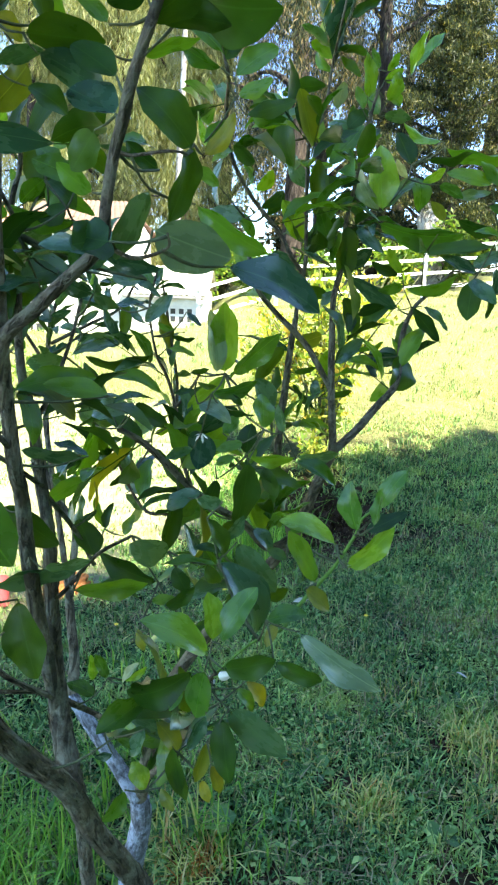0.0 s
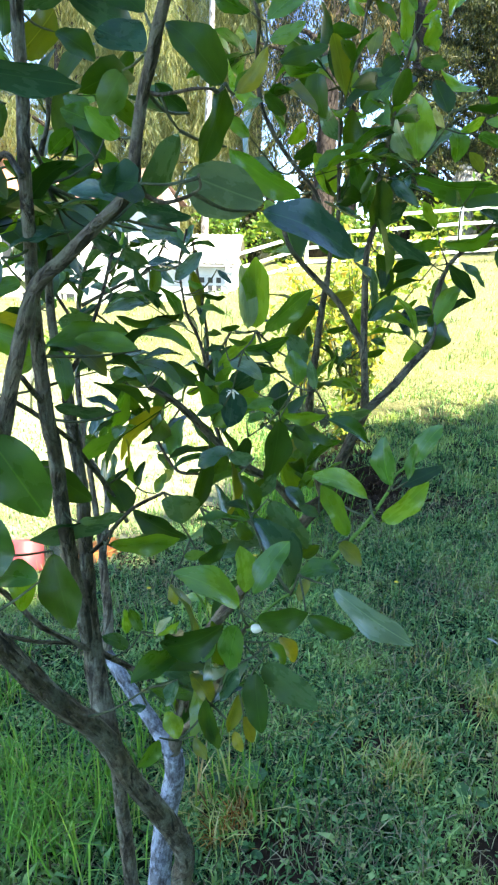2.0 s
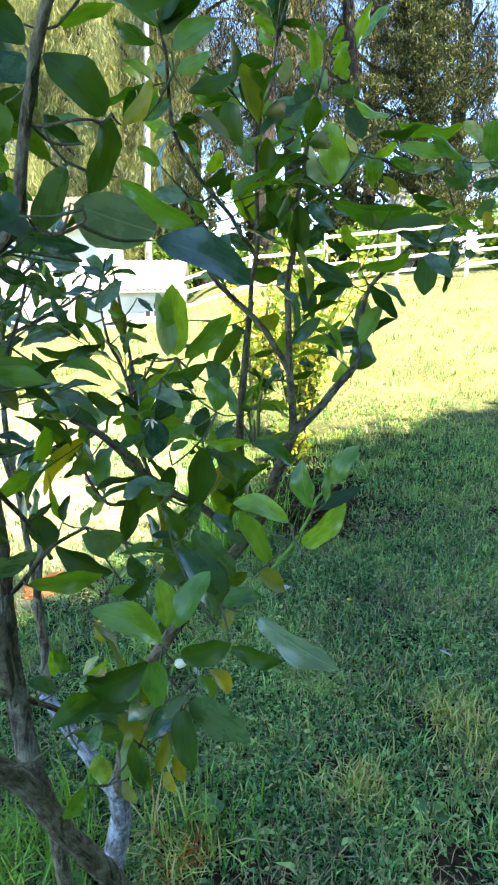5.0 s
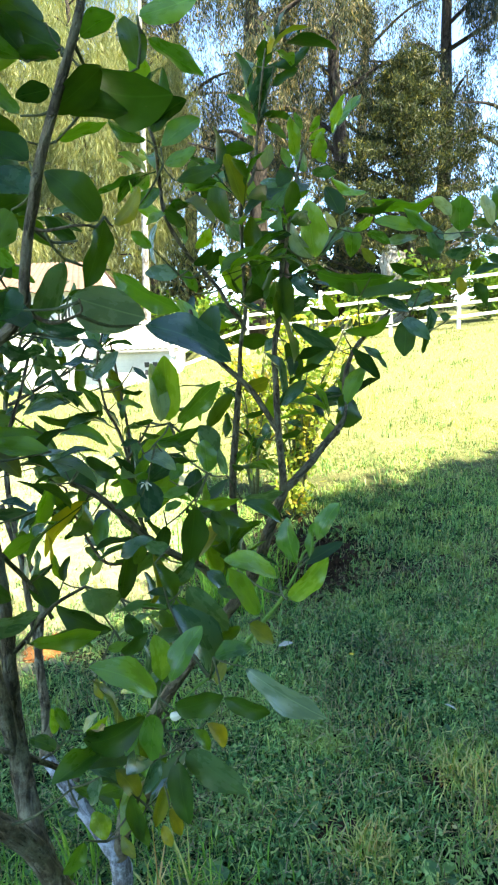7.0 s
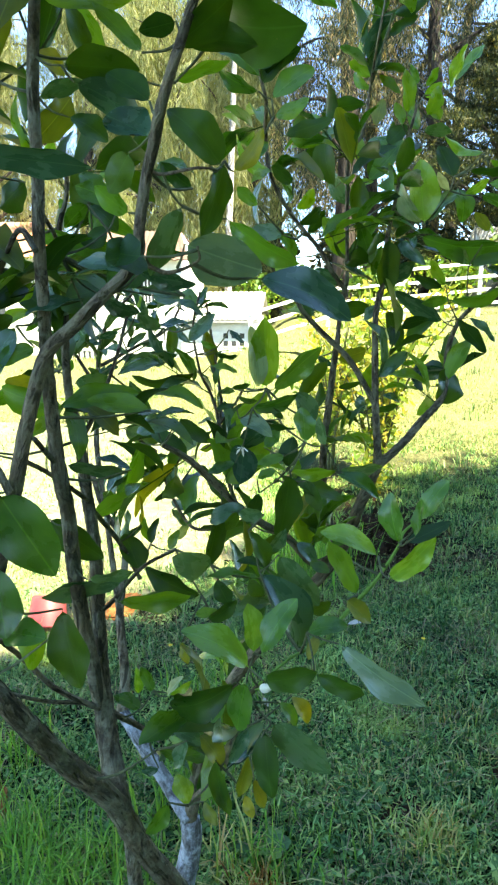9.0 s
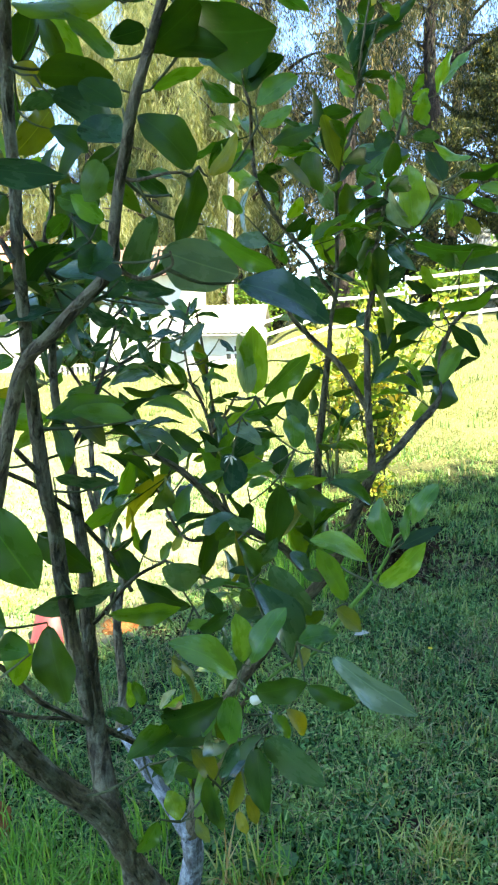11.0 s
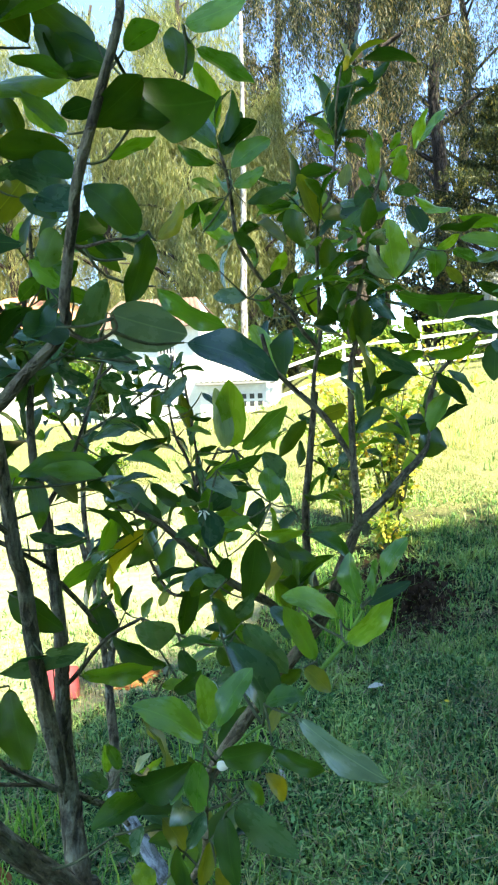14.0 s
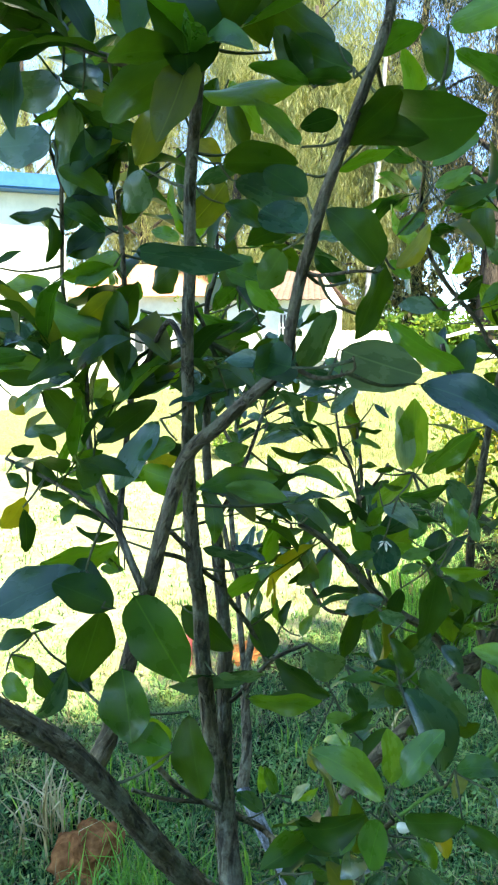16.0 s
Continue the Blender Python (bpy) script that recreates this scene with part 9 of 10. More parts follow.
SPRIGS = ((limb_f1, 5, 0.25, 1.0, SHADY), (limb_f2, 2, 0.35, 0.55, LEAFY), (limb_f3, 1, 0.3, 1.0, LEAFY), (limb_f4, 6, 0.25, 1.0, SHADY), (limb_u2, 4, 0.1, 1.0, LEAFY),
          (limb_e2, 2, 0.3, 1.0, LEAFY), (limb_h, 8, 0.1, 0.95, LEAFY), (limb_x1, 4, 0.1, 0.9, SHEENY), (limb_x4, 2, 0.1, 1.0, SHEENY), (limb_t2, 9, 0.5, 1.0, SHADY),
          (limb_t1, 3, 0.75, 1.0, SHADY), (limb_lb, 6, 0.4, 1.0, SHADY), (limb_lb2, 1, 0.4, 1.0, SHADY), (limb_lt, 5, 0.2, 1.0, SHADY), (limb_lt2, 2, 0.2, 1.0, SHADY),
          (limb_lb3, 4, 0.45, 1.0, SHADY), (limb_bc, 6, 0.05, 0.6, SHADY), (limb_f, 3, 0.25, 0.7, LEAFY), (limb_w2, 2, 0.6, 1.0, SHEENY),
          (limb_v1, 4, 0.35, 1.0, SHEENY), (limb_v2, 4, 0.2, 1.0, SHEENY), (limb_v3, 4, 0.2, 1.0, SHEENY), (limb_v4, 2, 0.2, 1.0, SHEENY))
for owner, count, start, end, tones in SPRIGS:
    sprigs(owner, TREE_LINES[owner.name], count, sum(map(ord, owner.name)), start, end, (0.045, 0.08) if tones is SHEENY else (0.06, 0.105), tones)


# ---- stuff in one mesh ----
def blades(name, roots, lengths, widths, material, rng, lean=0.6, bend=0.5, parent=None):
    """Grass blades: three-sided strips that lean and bend; all in one mesh."""
    n = len(roots)
    az, tilt = rng.uniform(0, 2 * np.pi, n), np.abs(rng.normal(0, lean, n)).clip(0, 1.35)
    out = np.stack([np.cos(az), np.sin(az), np.zeros(n)], 1)
    side = np.stack([-np.sin(az), np.cos(az), np.zeros(n)], 1) * (widths / 2)[:, None]
    up = np.array([0, 0, 1.0])
    a1 = tilt[:, None]
    mid = roots + (out * np.sin(a1) + up * np.cos(a1)) * (lengths * 0.55)[:, None]
    a2 = (tilt + bend * rng.uniform(0.3, 1.6, n)).clip(0, 2.0)[:, None]
    tip = mid + (out * np.sin(a2) + up * np.cos(a2)) * (lengths * 0.5)[:, None]
    verts = np.stack([roots - side, roots + side, mid + side * 0.85, mid - side * 0.85, tip], 1).reshape(-1, 3)
    verts[:, 2] = np.maximum(verts[:, 2], np.repeat(roots[:, 2] + 0.002, 5))
    i = np.arange(n)[:, None] * 5
    faces = [tuple(q) for q in (i + [0, 1, 2, 3])] + [tuple(q) for q in (i + [3, 2, 4])]
    me = mesh_of(name, verts, faces, material, False)
    ob = new(name, me)
    if parent:
        ob.parent = parent
    return ob


def strewn(rng, n, x0, x1, y0, y1):
    x, y = rng.uniform(x0, x1, n) + rng.normal(0, 0.02, n) * (x1 - x0), rng.uniform(y0, y1, n) + rng.normal(0, 0.045, n) * (y1 - y0)
    return np.stack([x, y, np.array([rise(a, c) for a, c in zip(x, y)])], 1)


BARE = ((0.33, 1.77, 0.10), (0.05, 1.34, 0.15), (0.60, 1.38, 0.13), (-0.10, 1.46, 0.08), (0.70, 1.95, 0.07))


def on_sunlit_strip(x, y):
    """Whether a spot lies on the pale sheet that paints sunlit lawn."""
    w = 0.35 * noise.noise((x * 0.8, y * 0.8, 2)) + 0.12 * noise.noise((x * 4, y * 4, 5))
    return x < -0.35 + w and 2.25 + max(1.4 * (x + 1.4), 0.25 * (x + 1.4)) + w < y < 7.4 + 0.12 * x + w


def patchy(rng, p, keep=0.5, scale=1.3, clear=True):
    v = np.array([noise.noise((q[0] * scale, q[1] * scale, 4)) + 0.5 * noise.noise((q[0] * scale * 4, q[1] * scale * 4, 9)) for q in p])
    if clear:
        bare = np.min([np.hypot(p[:, 0] - a, p[:, 1] - c) / r for a, c, r in BARE], 0)
        fewer = rng.uniform(0.0, 1.15, len(p)) < bare
        p, v = p[fewer], v[fewer]
        off = np.hypot((p[:, 0] - 0.52) / 0.32, (p[:, 1] - 4.05) / 0.50) < rng.uniform(0.3, 1.1, len(p))
        path = np.array([on_sunlit_strip(q[0], q[1]) for q in p]) & (rng.uniform(0, 1, len(p)) < 0.6)
        p, v = p[~off & ~path], v[~off & ~path]
    return p[rng.uniform(-0.55, 0.75, len(p)) * keep < v + 0.25]


rng = np.random.default_rng(7)
near = patchy(rng, strewn(rng, 165000, -2.3, 2.0, 1.05, 3.6), 0.62, 1.9)
tagged(blades("lawn_grass", near, rng.uniform(0.020, 0.066, len(near)), rng.uniform(0.0028, 0.0080, len(near)), GRASS, rng, 1.05, 0.9), "short mixed grass of the shaded lawn", "grass", kind="stuff")
middle = patchy(rng, strewn(rng, 150000, -3.5, 5.0, 3.6, 9.0))


def sunlit_dry(p):
    """Blades further out: dry meadow, also coloured paler to paint the sunlight past the shade."""
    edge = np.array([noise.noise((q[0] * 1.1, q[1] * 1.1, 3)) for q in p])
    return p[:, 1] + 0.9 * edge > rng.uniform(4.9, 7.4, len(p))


sun_paled = sunlit_dry(middle)
dried, middle = middle[sun_paled], middle[~sun_paled]
tagged(blades("dry_grass", dried, rng.uniform(0.025, 0.07, len(dried)), rng.uniform(0.003, 0.007, len(dried)), SUNLIT_DRY_GRASS, rng, 1.2, 0.7), "short dry meadow grass, coloured paler to paint sunlight", "grass", kind="stuff")
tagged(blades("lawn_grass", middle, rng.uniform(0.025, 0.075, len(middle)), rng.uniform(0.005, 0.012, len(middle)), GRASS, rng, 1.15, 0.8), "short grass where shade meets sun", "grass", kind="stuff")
far = patchy(rng, strewn(rng, 80000, -6.0, 11.0, 9.0, 21.0))
tagged(blades("meadow_grass", far, rng.uniform(0.03, 0.10, len(far)), rng.uniform(0.005, 0.012, len(far)), SUNLIT_DRY_GRASS, rng, 1.15, 0.6), "sunlit meadow grass up to the fence", "grass", kind="stuff")


def lawn_tufts(g, clumps, per):
    c = patchy(g, strewn(g, clumps, -1.5, 3.0, 1.1, 5.8))
    p = np.repeat(c, per, 0)
    p[:, :2] += g.normal(0, 0.018, (len(p), 2))
    return tagged(blades("coarse_grass", p, g.uniform(0.04, 0.10, len(p)), g.uniform(0.0035, 0.0075, len(p)), GRASS, g, 0.8, 0.9), "small coarse tufts scattered over the lawn", "grass", kind="stuff")


lawn_tufts(np.random.default_rng(23), 2600, 16)


def meadow_tufts(g, clumps, per):
    p = np.repeat(strewn(g, clumps, -5.0, 9.0, 5.2, 18.0), per, 0)
    p[:, :2] += g.normal(0, 0.05, (len(p), 2))
    return tagged(blades("meadow_tufts", p, g.uniform(0.08, 0.22, len(p)), g.uniform(0.005, 0.010, len(p)), GRASS, g, 0.6, 0.9), "taller green tufts scattered over the dry meadow", "grass", kind="stuff")


meadow_tufts(np.random.default_rng(29), 420, 16)
around = np.concatenate([strewn(rng, 42000, -7.5, 6.5, -5.0, 1.2), strewn(rng, 14000, 2.0, 6.5, 1.0, 4.0), strewn(rng, 9000, -7.5, -2.2, 1.0, 2.3)])
tagged(blades("lawn_grass", around, rng.uniform(0.05, 0.10, len(around)), rng.uniform(0.014, 0.026, len(around)), GRASS, rng, 1.1, 0.9), "mown grass round the lemon tree", "grass", kind="stuff")


def clover(g, n):
    p = patchy(g, strewn(g, n, -1.7, 1.9, 1.05, 3.4), 0.8, 2.2)
    p[:, 2] += g.uniform(0.008, 0.03, len(p))
    az, ln = g.uniform(0, 2 * np.pi, len(p)), g.uniform(0.009, 0.026, len(p))[:, None]
    d = np.stack([np.cos(az), np.sin(az), g.normal(0.1, 0.35, len(p))], 1)
    s = np.stack([-np.sin(az), np.cos(az), g.normal(0, 0.3, len(p))], 1) * 0.38
    v = np.stack([p, p + (d * 0.55 + s) * ln, p + d * ln, p + (d * 0.55 - s) * ln], 1).reshape(-1, 3)
    return tagged(new("lawn_clover", quads("lawn_clover", v, GRASS)), "tiny broad leaves mixed into the lawn", "ground cover", kind="stuff")


def clump_leaves(centres, count, spread, size, rng, droop=0.0, aspect=0.35):
    """Corners of many small pointed leaves scattered round the given centres."""
    n = len(centres) * count
    c = np.repeat(np.array(centres), count, 0) + rng.normal(0, 1, (n, 3)) * spread
    d = rng.normal(0, 1, (n, 3))
    d[:, 2] = d[:, 2] * (1 - droop) - droop * 2.2
    d /= np.linalg.norm(d, axis=1)[:, None]
    s = np.cross(d, rng.normal(0, 1, (n, 3)))
    s /= np.linalg.norm(s, axis=1)[:, None]
    length = (size * rng.uniform(0.6, 1.4, n))[:, None]
    s *= length * aspect / 2
    return np.stack([c, c + d * length * 0.45 + s, c + d * length, c + d * length * 0.45 - s], 1).reshape(-1, 3)


def quads(name, verts, material):
    i = np.arange(len(verts) // 4)[:, None] * 4
    return mesh_of(name, verts, [tuple(q) for q in (i + [0, 1, 2, 3])], material, False)


def grown_limbs(rng, base, height, radius, count, reach, lift, lean=(0, 0), first=0.3):
    """Trunk and limbs as point rows."""
    x, y, z = 0.0, 0.0, 0.0
    trunk = [(lean[0] * s * height + rng.normal(0, 0.012) * height * s, lean[1] * s * height, s * height - 0.1 * (s == 0), radius * (1 - 0.8 * s)) for s in np.linspace(0, 1, 7)]
    rows = [trunk]
    for k in range(count):
        s = first + (0.97 - first) * (k + rng.uniform(0, 0.8)) / count
        i = s * 6
        a, c = np.array(trunk[int(i)]), np.array(trunk[min(int(i) + 1, 6)])
        st = a + (c - a) * (i - int(i))
        az = rng.uniform(0, 2 * np.pi)
        r = reach * (1 - 0.55 * s) * rng.uniform(0.6, 1.2)
        e = st[:3] + np.array([math.cos(az) * r, math.sin(az) * r, lift * r * rng.uniform(0.3, 1.2)])
        m = (st[:3] + e) / 2 + np.array([0, 0, 0.12 * r])
        rows.append([(*st[:3], st[3] * 0.45), (*m, st[3] * 0.28), (*e, st[3] * 0.08)])
    return rows


clover(np.random.default_rng(19), 26000)


def thatch(g, n):
    """Dry brown blades lying flat in the turf, thicker in some spots."""
    p = strewn(g, n, -1.6, 2.0, 1.05, 4.2)
    v = np.array([noise.noise((q[0] * 3.1, q[1] * 3.1, 14)) for q in p])
    p = p[v > g.uniform(-0.35, 0.45, n)]
    p[:, 2] += 0.022
    return tagged(blades("thatch", p, g.uniform(0.03, 0.085, len(p)), g.uniform(0.0018, 0.0040, len(p)), THATCH, g, 1.3, 0.35), "dry brown blades lying in the lawn", "grass", kind="stuff")


thatch(np.random.default_rng(29), 26000)


def gum_tree(at, height, radius, seed, leaves, strands, label, bark=TREE_BARK, size=0.21, reach=4.5, first=0.3, lean=(0.0, 0.0), length=2.8, droop=0.86, count=14):
    """A tall tree whose thin foliage hangs in long uneven strands."""
    g = np.random.default_rng(seed)
    top = thing("gum_tree", (*at, rise(*at)), label, "tree", "tall trees behind the fence")
    rows = grown_limbs(g, at, height, radius, count, reach, 0.5, lean, first)
    part("trunk", tube(rows[0], bark, 10, 4, 0.1, "trunk"), None, top)
    for r in rows[1:]:
        part("limb", tube(r, bark, 6, 4, 0.0, "limb"), None, top)
    centres = []
    for r in rows[1:]:
        pts = spline(r, 8)
        for k in range(strands):
            q = pts[int(g.uniform(0.3, 1) * (len(pts) - 1))][:3] + g.normal(0, 0.45, 3)
            ln = length * g.uniform(0.3, 1.3)
            centres += [q + np.array([g.normal(0, 0.1), g.normal(0, 0.1), -ln * s]) for s in np.linspace(0, 1, 11)]
    part("crown", quads("crown", clump_leaves(centres, 22 if leaves in (GUM_LEAVES, DARK_GUM) else 15, 0.152, size if leaves in (GUM_LEAVES, DARK_GUM) else 1.5 * size, g, droop, 0.15 if leaves in (GUM_LEAVES, DARK_GUM) else 0.08), leaves), None, top)
    return top


def cypress(at, height, width, seed):
    g = np.random.default_rng(seed)
    top = thing("cypress", (*at, rise(*at)), "broad dark cypress with sunlit tips painted in as yellowish sprays", "tree")
    part("trunk", tube([(0, 0, -0.1, 0.35), (0.1, 0, height * 0.5, 0.22), (0, 0, height * 0.95, 0.05)], TREE_BARK, 9, 4, 0.1, "trunk"), None, top)
    centres = []
    for k in range(64):
        s = (k + g.uniform(0, 1)) / 64
        z = height * (0.14 + 0.86 * s)
        az, r = 2.4 * k + g.uniform(-0.5, 0.5), width * (1 - s) ** 0.9 * g.uniform(0.45, 1.25) + 0.2
        tip = np.array([math.cos(az) * r, math.sin(az) * r, z + 0.16 * r])
        part("limb", tube([(0, 0, z - 0.3 * r, 0.09), (*(tip * (0.5, 0.5, 1) - (0, 0, 0.2 * r)), 0.05), (*tip, 0.015)], TREE_BARK, 5, 3, 0.0, "limb"), None, top)
        across = np.array([-math.sin(az), math.cos(az), 0.0])
        for q in (0.35, 0.62, 0.85, 1.06):
            lobe = np.array([tip[0] * q, tip[1] * q, z - 0.2 * r * (1 - q) + 0.16 * r * (q - 0.5)]) + across * g.normal(0, 0.22 * r**0.5)
            centres += [lobe + g.normal(0, 1, 3) * (0.26, 0.26, 0.09) + (0, 0, 0.04) for _ in range(13)]
    part("crown", quads("crown", clump_leaves(centres, 32, np.array([0.13, 0.13, 0.05]), 0.15, g, -0.45, 0.18), CYPRESS_LEAVES), None, top)
    return top


def bush(at, height, width, seed, leaves, label, size=0.10, stems=9, per=26, name="bush", category="shrub", each=4):
    g = np.random.default_rng(seed)
    top = thing(name, (*at, rise(*at)), label, category)
    centres = []
    for k in range(stems):
        az, r = 2 * np.pi * k / stems + g.uniform(-0.4, 0.4), width * g.uniform(0.15, 1.0)
        e = np.array([math.cos(az) * r, math.sin(az) * r, height * g.uniform(0.6, 1.0)])
        row = [(0.02 * math.cos(az), 0.02 * math.sin(az), -0.03, 0.012), (*(e * (0.35, 0.35, 0.55)), 0.008), (*e, 0.003)]
        part("stem", tube(row, TWIG_BARK, 5, 4, 0.0, "stem"), None, top)
        pts = spline(row, 8)
        centres += [pts[int(g.uniform(0.25, 1) * (len(pts) - 1))][:3] + g.normal(0, 0.07, 3) * width for _ in range(per)]
    part("foliage", quads("foliage", clump_leaves(centres, each, size * 0.5, size, g, 0.1, 0.42), leaves), None, top)
    return top


# ---- beyond the lawn ----
bush((0.60, 5.35), 1.72, 0.72, 21, CROTON, "yellow-green ornamental shrub growing in a mulch ring", 0.07, 18, 30)
bush((0.24, 5.55), 1.6, 0.55, 22, CROTON, "yellow-green ornamental shrub in the sun", 0.07, 12, 22)
bush((0.50, 4.95), 0.32, 0.26, 23, CROTON, "low bright green plant beside the mulch", 0.06, 8, 12)
bush((-7.3, 20.6), 4.0, 1.5, 47, BUSH_LEAVES, "dense green bush beside the white cottage", 0.2, 12, 60)
bush((-2.4, 7.2), 0.5, 0.6, 24, BUSH_LEAVES, "low sunlit weeds on the lawn", 0.06, 9, 16)
for k, (x, y, h, w) in enumerate([(8.5, 21.5, 2.4, 1.6), (6.6, 22.6, 2.2, 1.5), (4.6, 22.4, 1.8, 1.5), (2.2, 22.6, 1.6, 1.4), (0.0, 22.8, 1.6, 1.5), (10.8, 21.8, 2.6, 1.8), (-2.0, 25.5, 3.2, 1.8)]):
    bush((x, y), h, w, 40 + k, BUSH_LEAVES, "rounded green bush behind the white fence", 0.22, 11, 40)

for k in range(9):
    x = -4.0 + 2.7 * k
    bush((x, 27.5 + (k % 3)), 3.6 + 0.5 * (k % 2), 1.9, 140 + k, GUM_LEAVES, "dark undergrowth bush below the tall trees", 0.27, 12, 44)

gum_tree((1.3, 26.0), 21, 0.42, 1, GUM_LEAVES, 17, "tall gum tree with thin hanging foliage", reach=5.0, first=0.25, lean=(0.01, 0))
gum_tree((5.2, 30.0), 22, 0.4, 2, GUM_LEAVES, 17, "tall gum tree with open grey-green crown", reach=5.5, first=0.3)
gum_tree((10.0, 31.0), 22, 0.4, 3, DARK_GUM, 17, "tall gum tree with drooping twigs against the sky", reach=6.0, first=0.35)
gum_tree((-1.6, 33.0), 20, 0.38, 4, GUM_LEAVES, 17, "gum tree with pale brownish hanging bark", reach=5.0, first=0.2)
gum_tree((-5.5, 28.0), 15, 0.34, 5, WILLOW_LEAVES, 18, "pale yellow-green weeping tree in full sun", reach=4.5, first=0.15, droop=0.93, count=18)
gum_tree((-9.5, 30.0), 16, 0.34, 6, WILLOW_LEAVES, 18, "pale yellow-green weeping tree in full sun", reach=4.5, first=0.15, droop=0.93, count=18)
gum_tree((-14.5, 31.0), 15, 0.34, 7, WILLOW_LEAVES, 12, "sunlit weeping tree beside the house", reach=4.5, first=0.2, droop=0.93, count=18)
gum_tree((3.4, 38.0), 24, 0.42, 9, GUM_LEAVES, 12, "tall gum tree deep in the grove", reach=7.0, first=0.15, count=18)
gum_tree((8.0, 40.0), 24, 0.42, 12, GUM_LEAVES, 12, "tall gum tree deep in the grove", reach=7.0, first=0.15, count=18)
gum_tree((-7.5, 37.0), 18, 0.40, 13, WILLOW_LEAVES, 12, "pale weeping tree behind the shed", reach=6.0, first=0.1, count=20)
gum_tree((-2.8, 27.5), 13, 0.30, 14, WILLOW_LEAVES, 18, "pale weeping tree behind the fence", reach=4.0, first=0.15, count=18)
gum_tree((-6.4, 33.0), 21, 0.36, 31, WILLOW_LEAVES, 15, "tall pale weeping tree behind the shed", reach=5.0, first=0.3, count=20)
gum_tree((-11.5, 35.0), 20, 0.36, 32, WILLOW_LEAVES, 14, "tall pale weeping tree in the grove", reach=5.5, first=0.3, count=20)
gum_tree((-16.5, 33.0), 19, 0.36, 33, WILLOW_LEAVES, 12, "tall pale weeping tree beside the house", reach=5.0, first=0.25, count=18)
gum_tree((-21.0, 31.0), 17, 0.36, 34, WILLOW_LEAVES, 12, "pale weeping tree beyond the white outbuilding", reach=5.0, first=0.2, count=18)
gum_tree((-17.0, 36.0), 16, 0.40, 15, WILLOW_LEAVES, 11, "pale weeping tree behind the house", reach=6.0, first=0.1, count=18)
gum_tree((14.5, 29.0), 20, 0.38, 8, DARK_GUM, 16, "tall gum tree at the edge of the paddock", reach=5.5, first=0.3)
gum_tree((12.0, 27.0), 19, 0.36, 16, DARK_GUM, 14, "dark gum tree beside the cypress", reach=5.5, first=0.15)
gum_tree((17.5, 30.0), 20, 0.38, 18, DARK_GUM, 8, "dark gum tree at the paddock's far corner", reach=6.0, first=0.15)
cypress((6.7, 25.0), 9.0, 4.6, 11)


def pole():
    top = thing("pale_trunk", (-2.8, 24.0, rise(-2.8, 24.0)), "slender pale bare trunk standing in sunlight", "tree trunk")
    part("trunk", tube([(0, 0, -0.2, 0.14), (0.05, 0, 4, 0.12), (0.25, 0, 9, 0.09), (0.4, 0, 14, 0.05)], PALE_BARK, 10, 4, 0.05, "trunk"), None, top)


pole()


def stump():
    top = thing("dead_stump", (6.0, 23.6, rise(6.0, 23.6)), "pale weathered dead tree stump behind the fence", "stump")
    part("trunk", tube([(0, 0, -0.1, 0.5), (0.05, 0, 0.9, 0.36), (0.0, 0, 1.9, 0.36), (0.12, 0, 2.5, 0.20)], PALE_BARK, 11, 4, 0.5, "trunk"), None, top)


stump()


# ---- fence ----
def fence():
    top = thing("rail_fence", (0, 0, 0), "white painted post and rail fence along the meadow", "fence")
    line = [(-1.5, 18.2), (0.6, 18.6), (2.7, 19.0), (4.8, 19.4), (6.9, 19.7), (9.0, 20.0), (11.1, 20.2), (13.2, 20.4)]
    for x, y in line:
        z = rise(x, y)
        part("post", box(bmesh.new(), (x - 0.05, y - 0.05, z - 0.2), (x + 0.05, y + 0.05, z + (1.18 if x < 2 else 1.55)), 0.012), WHITE_PAINT, top)
    for (x0, y0), (x1, y1) in zip(line[:-1], line[1:]):
        for h in (0.35, 0.72, 1.08) if x0 < 2 else (0.35, 0.72, 1.08, 1.45):
            a, c = Vector((x0, y0 - 0.075, rise(x0, y0) + h)), Vector((x1, y1 - 0.075, rise(x1, y1) + h))
            bm = box(bmesh.new(), (-(c - a).length / 2, -0.02, -0.042), ((c - a).length / 2, 0.02, 0.042), 0.006)
            rail = part("rail", bm, WHITE_PAINT, top)
            rail.matrix_basis = Matrix.Translation((a + c) / 2) @ (c - a).to_track_quat("X", "Z").to_matrix().to_4x4()
    return top


fence()


def stump():
    """A broken pale trunk behind the fence."""
    at = (5.75, 23.6)
    top = thing("tree_stump", (*at, rise(*at)), "broken sunlit tree stump with pale peeled wood", "tree stump")
    z = 3.75 - rise(*at)
    part("trunk", tube([(0.1, 0, -0.2, 0.34), (0.05, 0, z * 0.4, 0.29), (0, 0, z * 0.75, 0.30), (0.06, 0, z * 0.93, 0.27), (0.16, 0, z, 0.13)], PALE_BARK, 20, 8, 0.25, "trunk"), None, top)
    part("snag", tube([(-0.1, 0, z * 0.7, 0.13), (-0.27, -0.05, z * 0.8, 0.10), (-0.30, -0.05, z * 0.88, 0.04)], PALE_BARK, 12, 6, 0.25, "snag"), None, top)
    return top


stump()


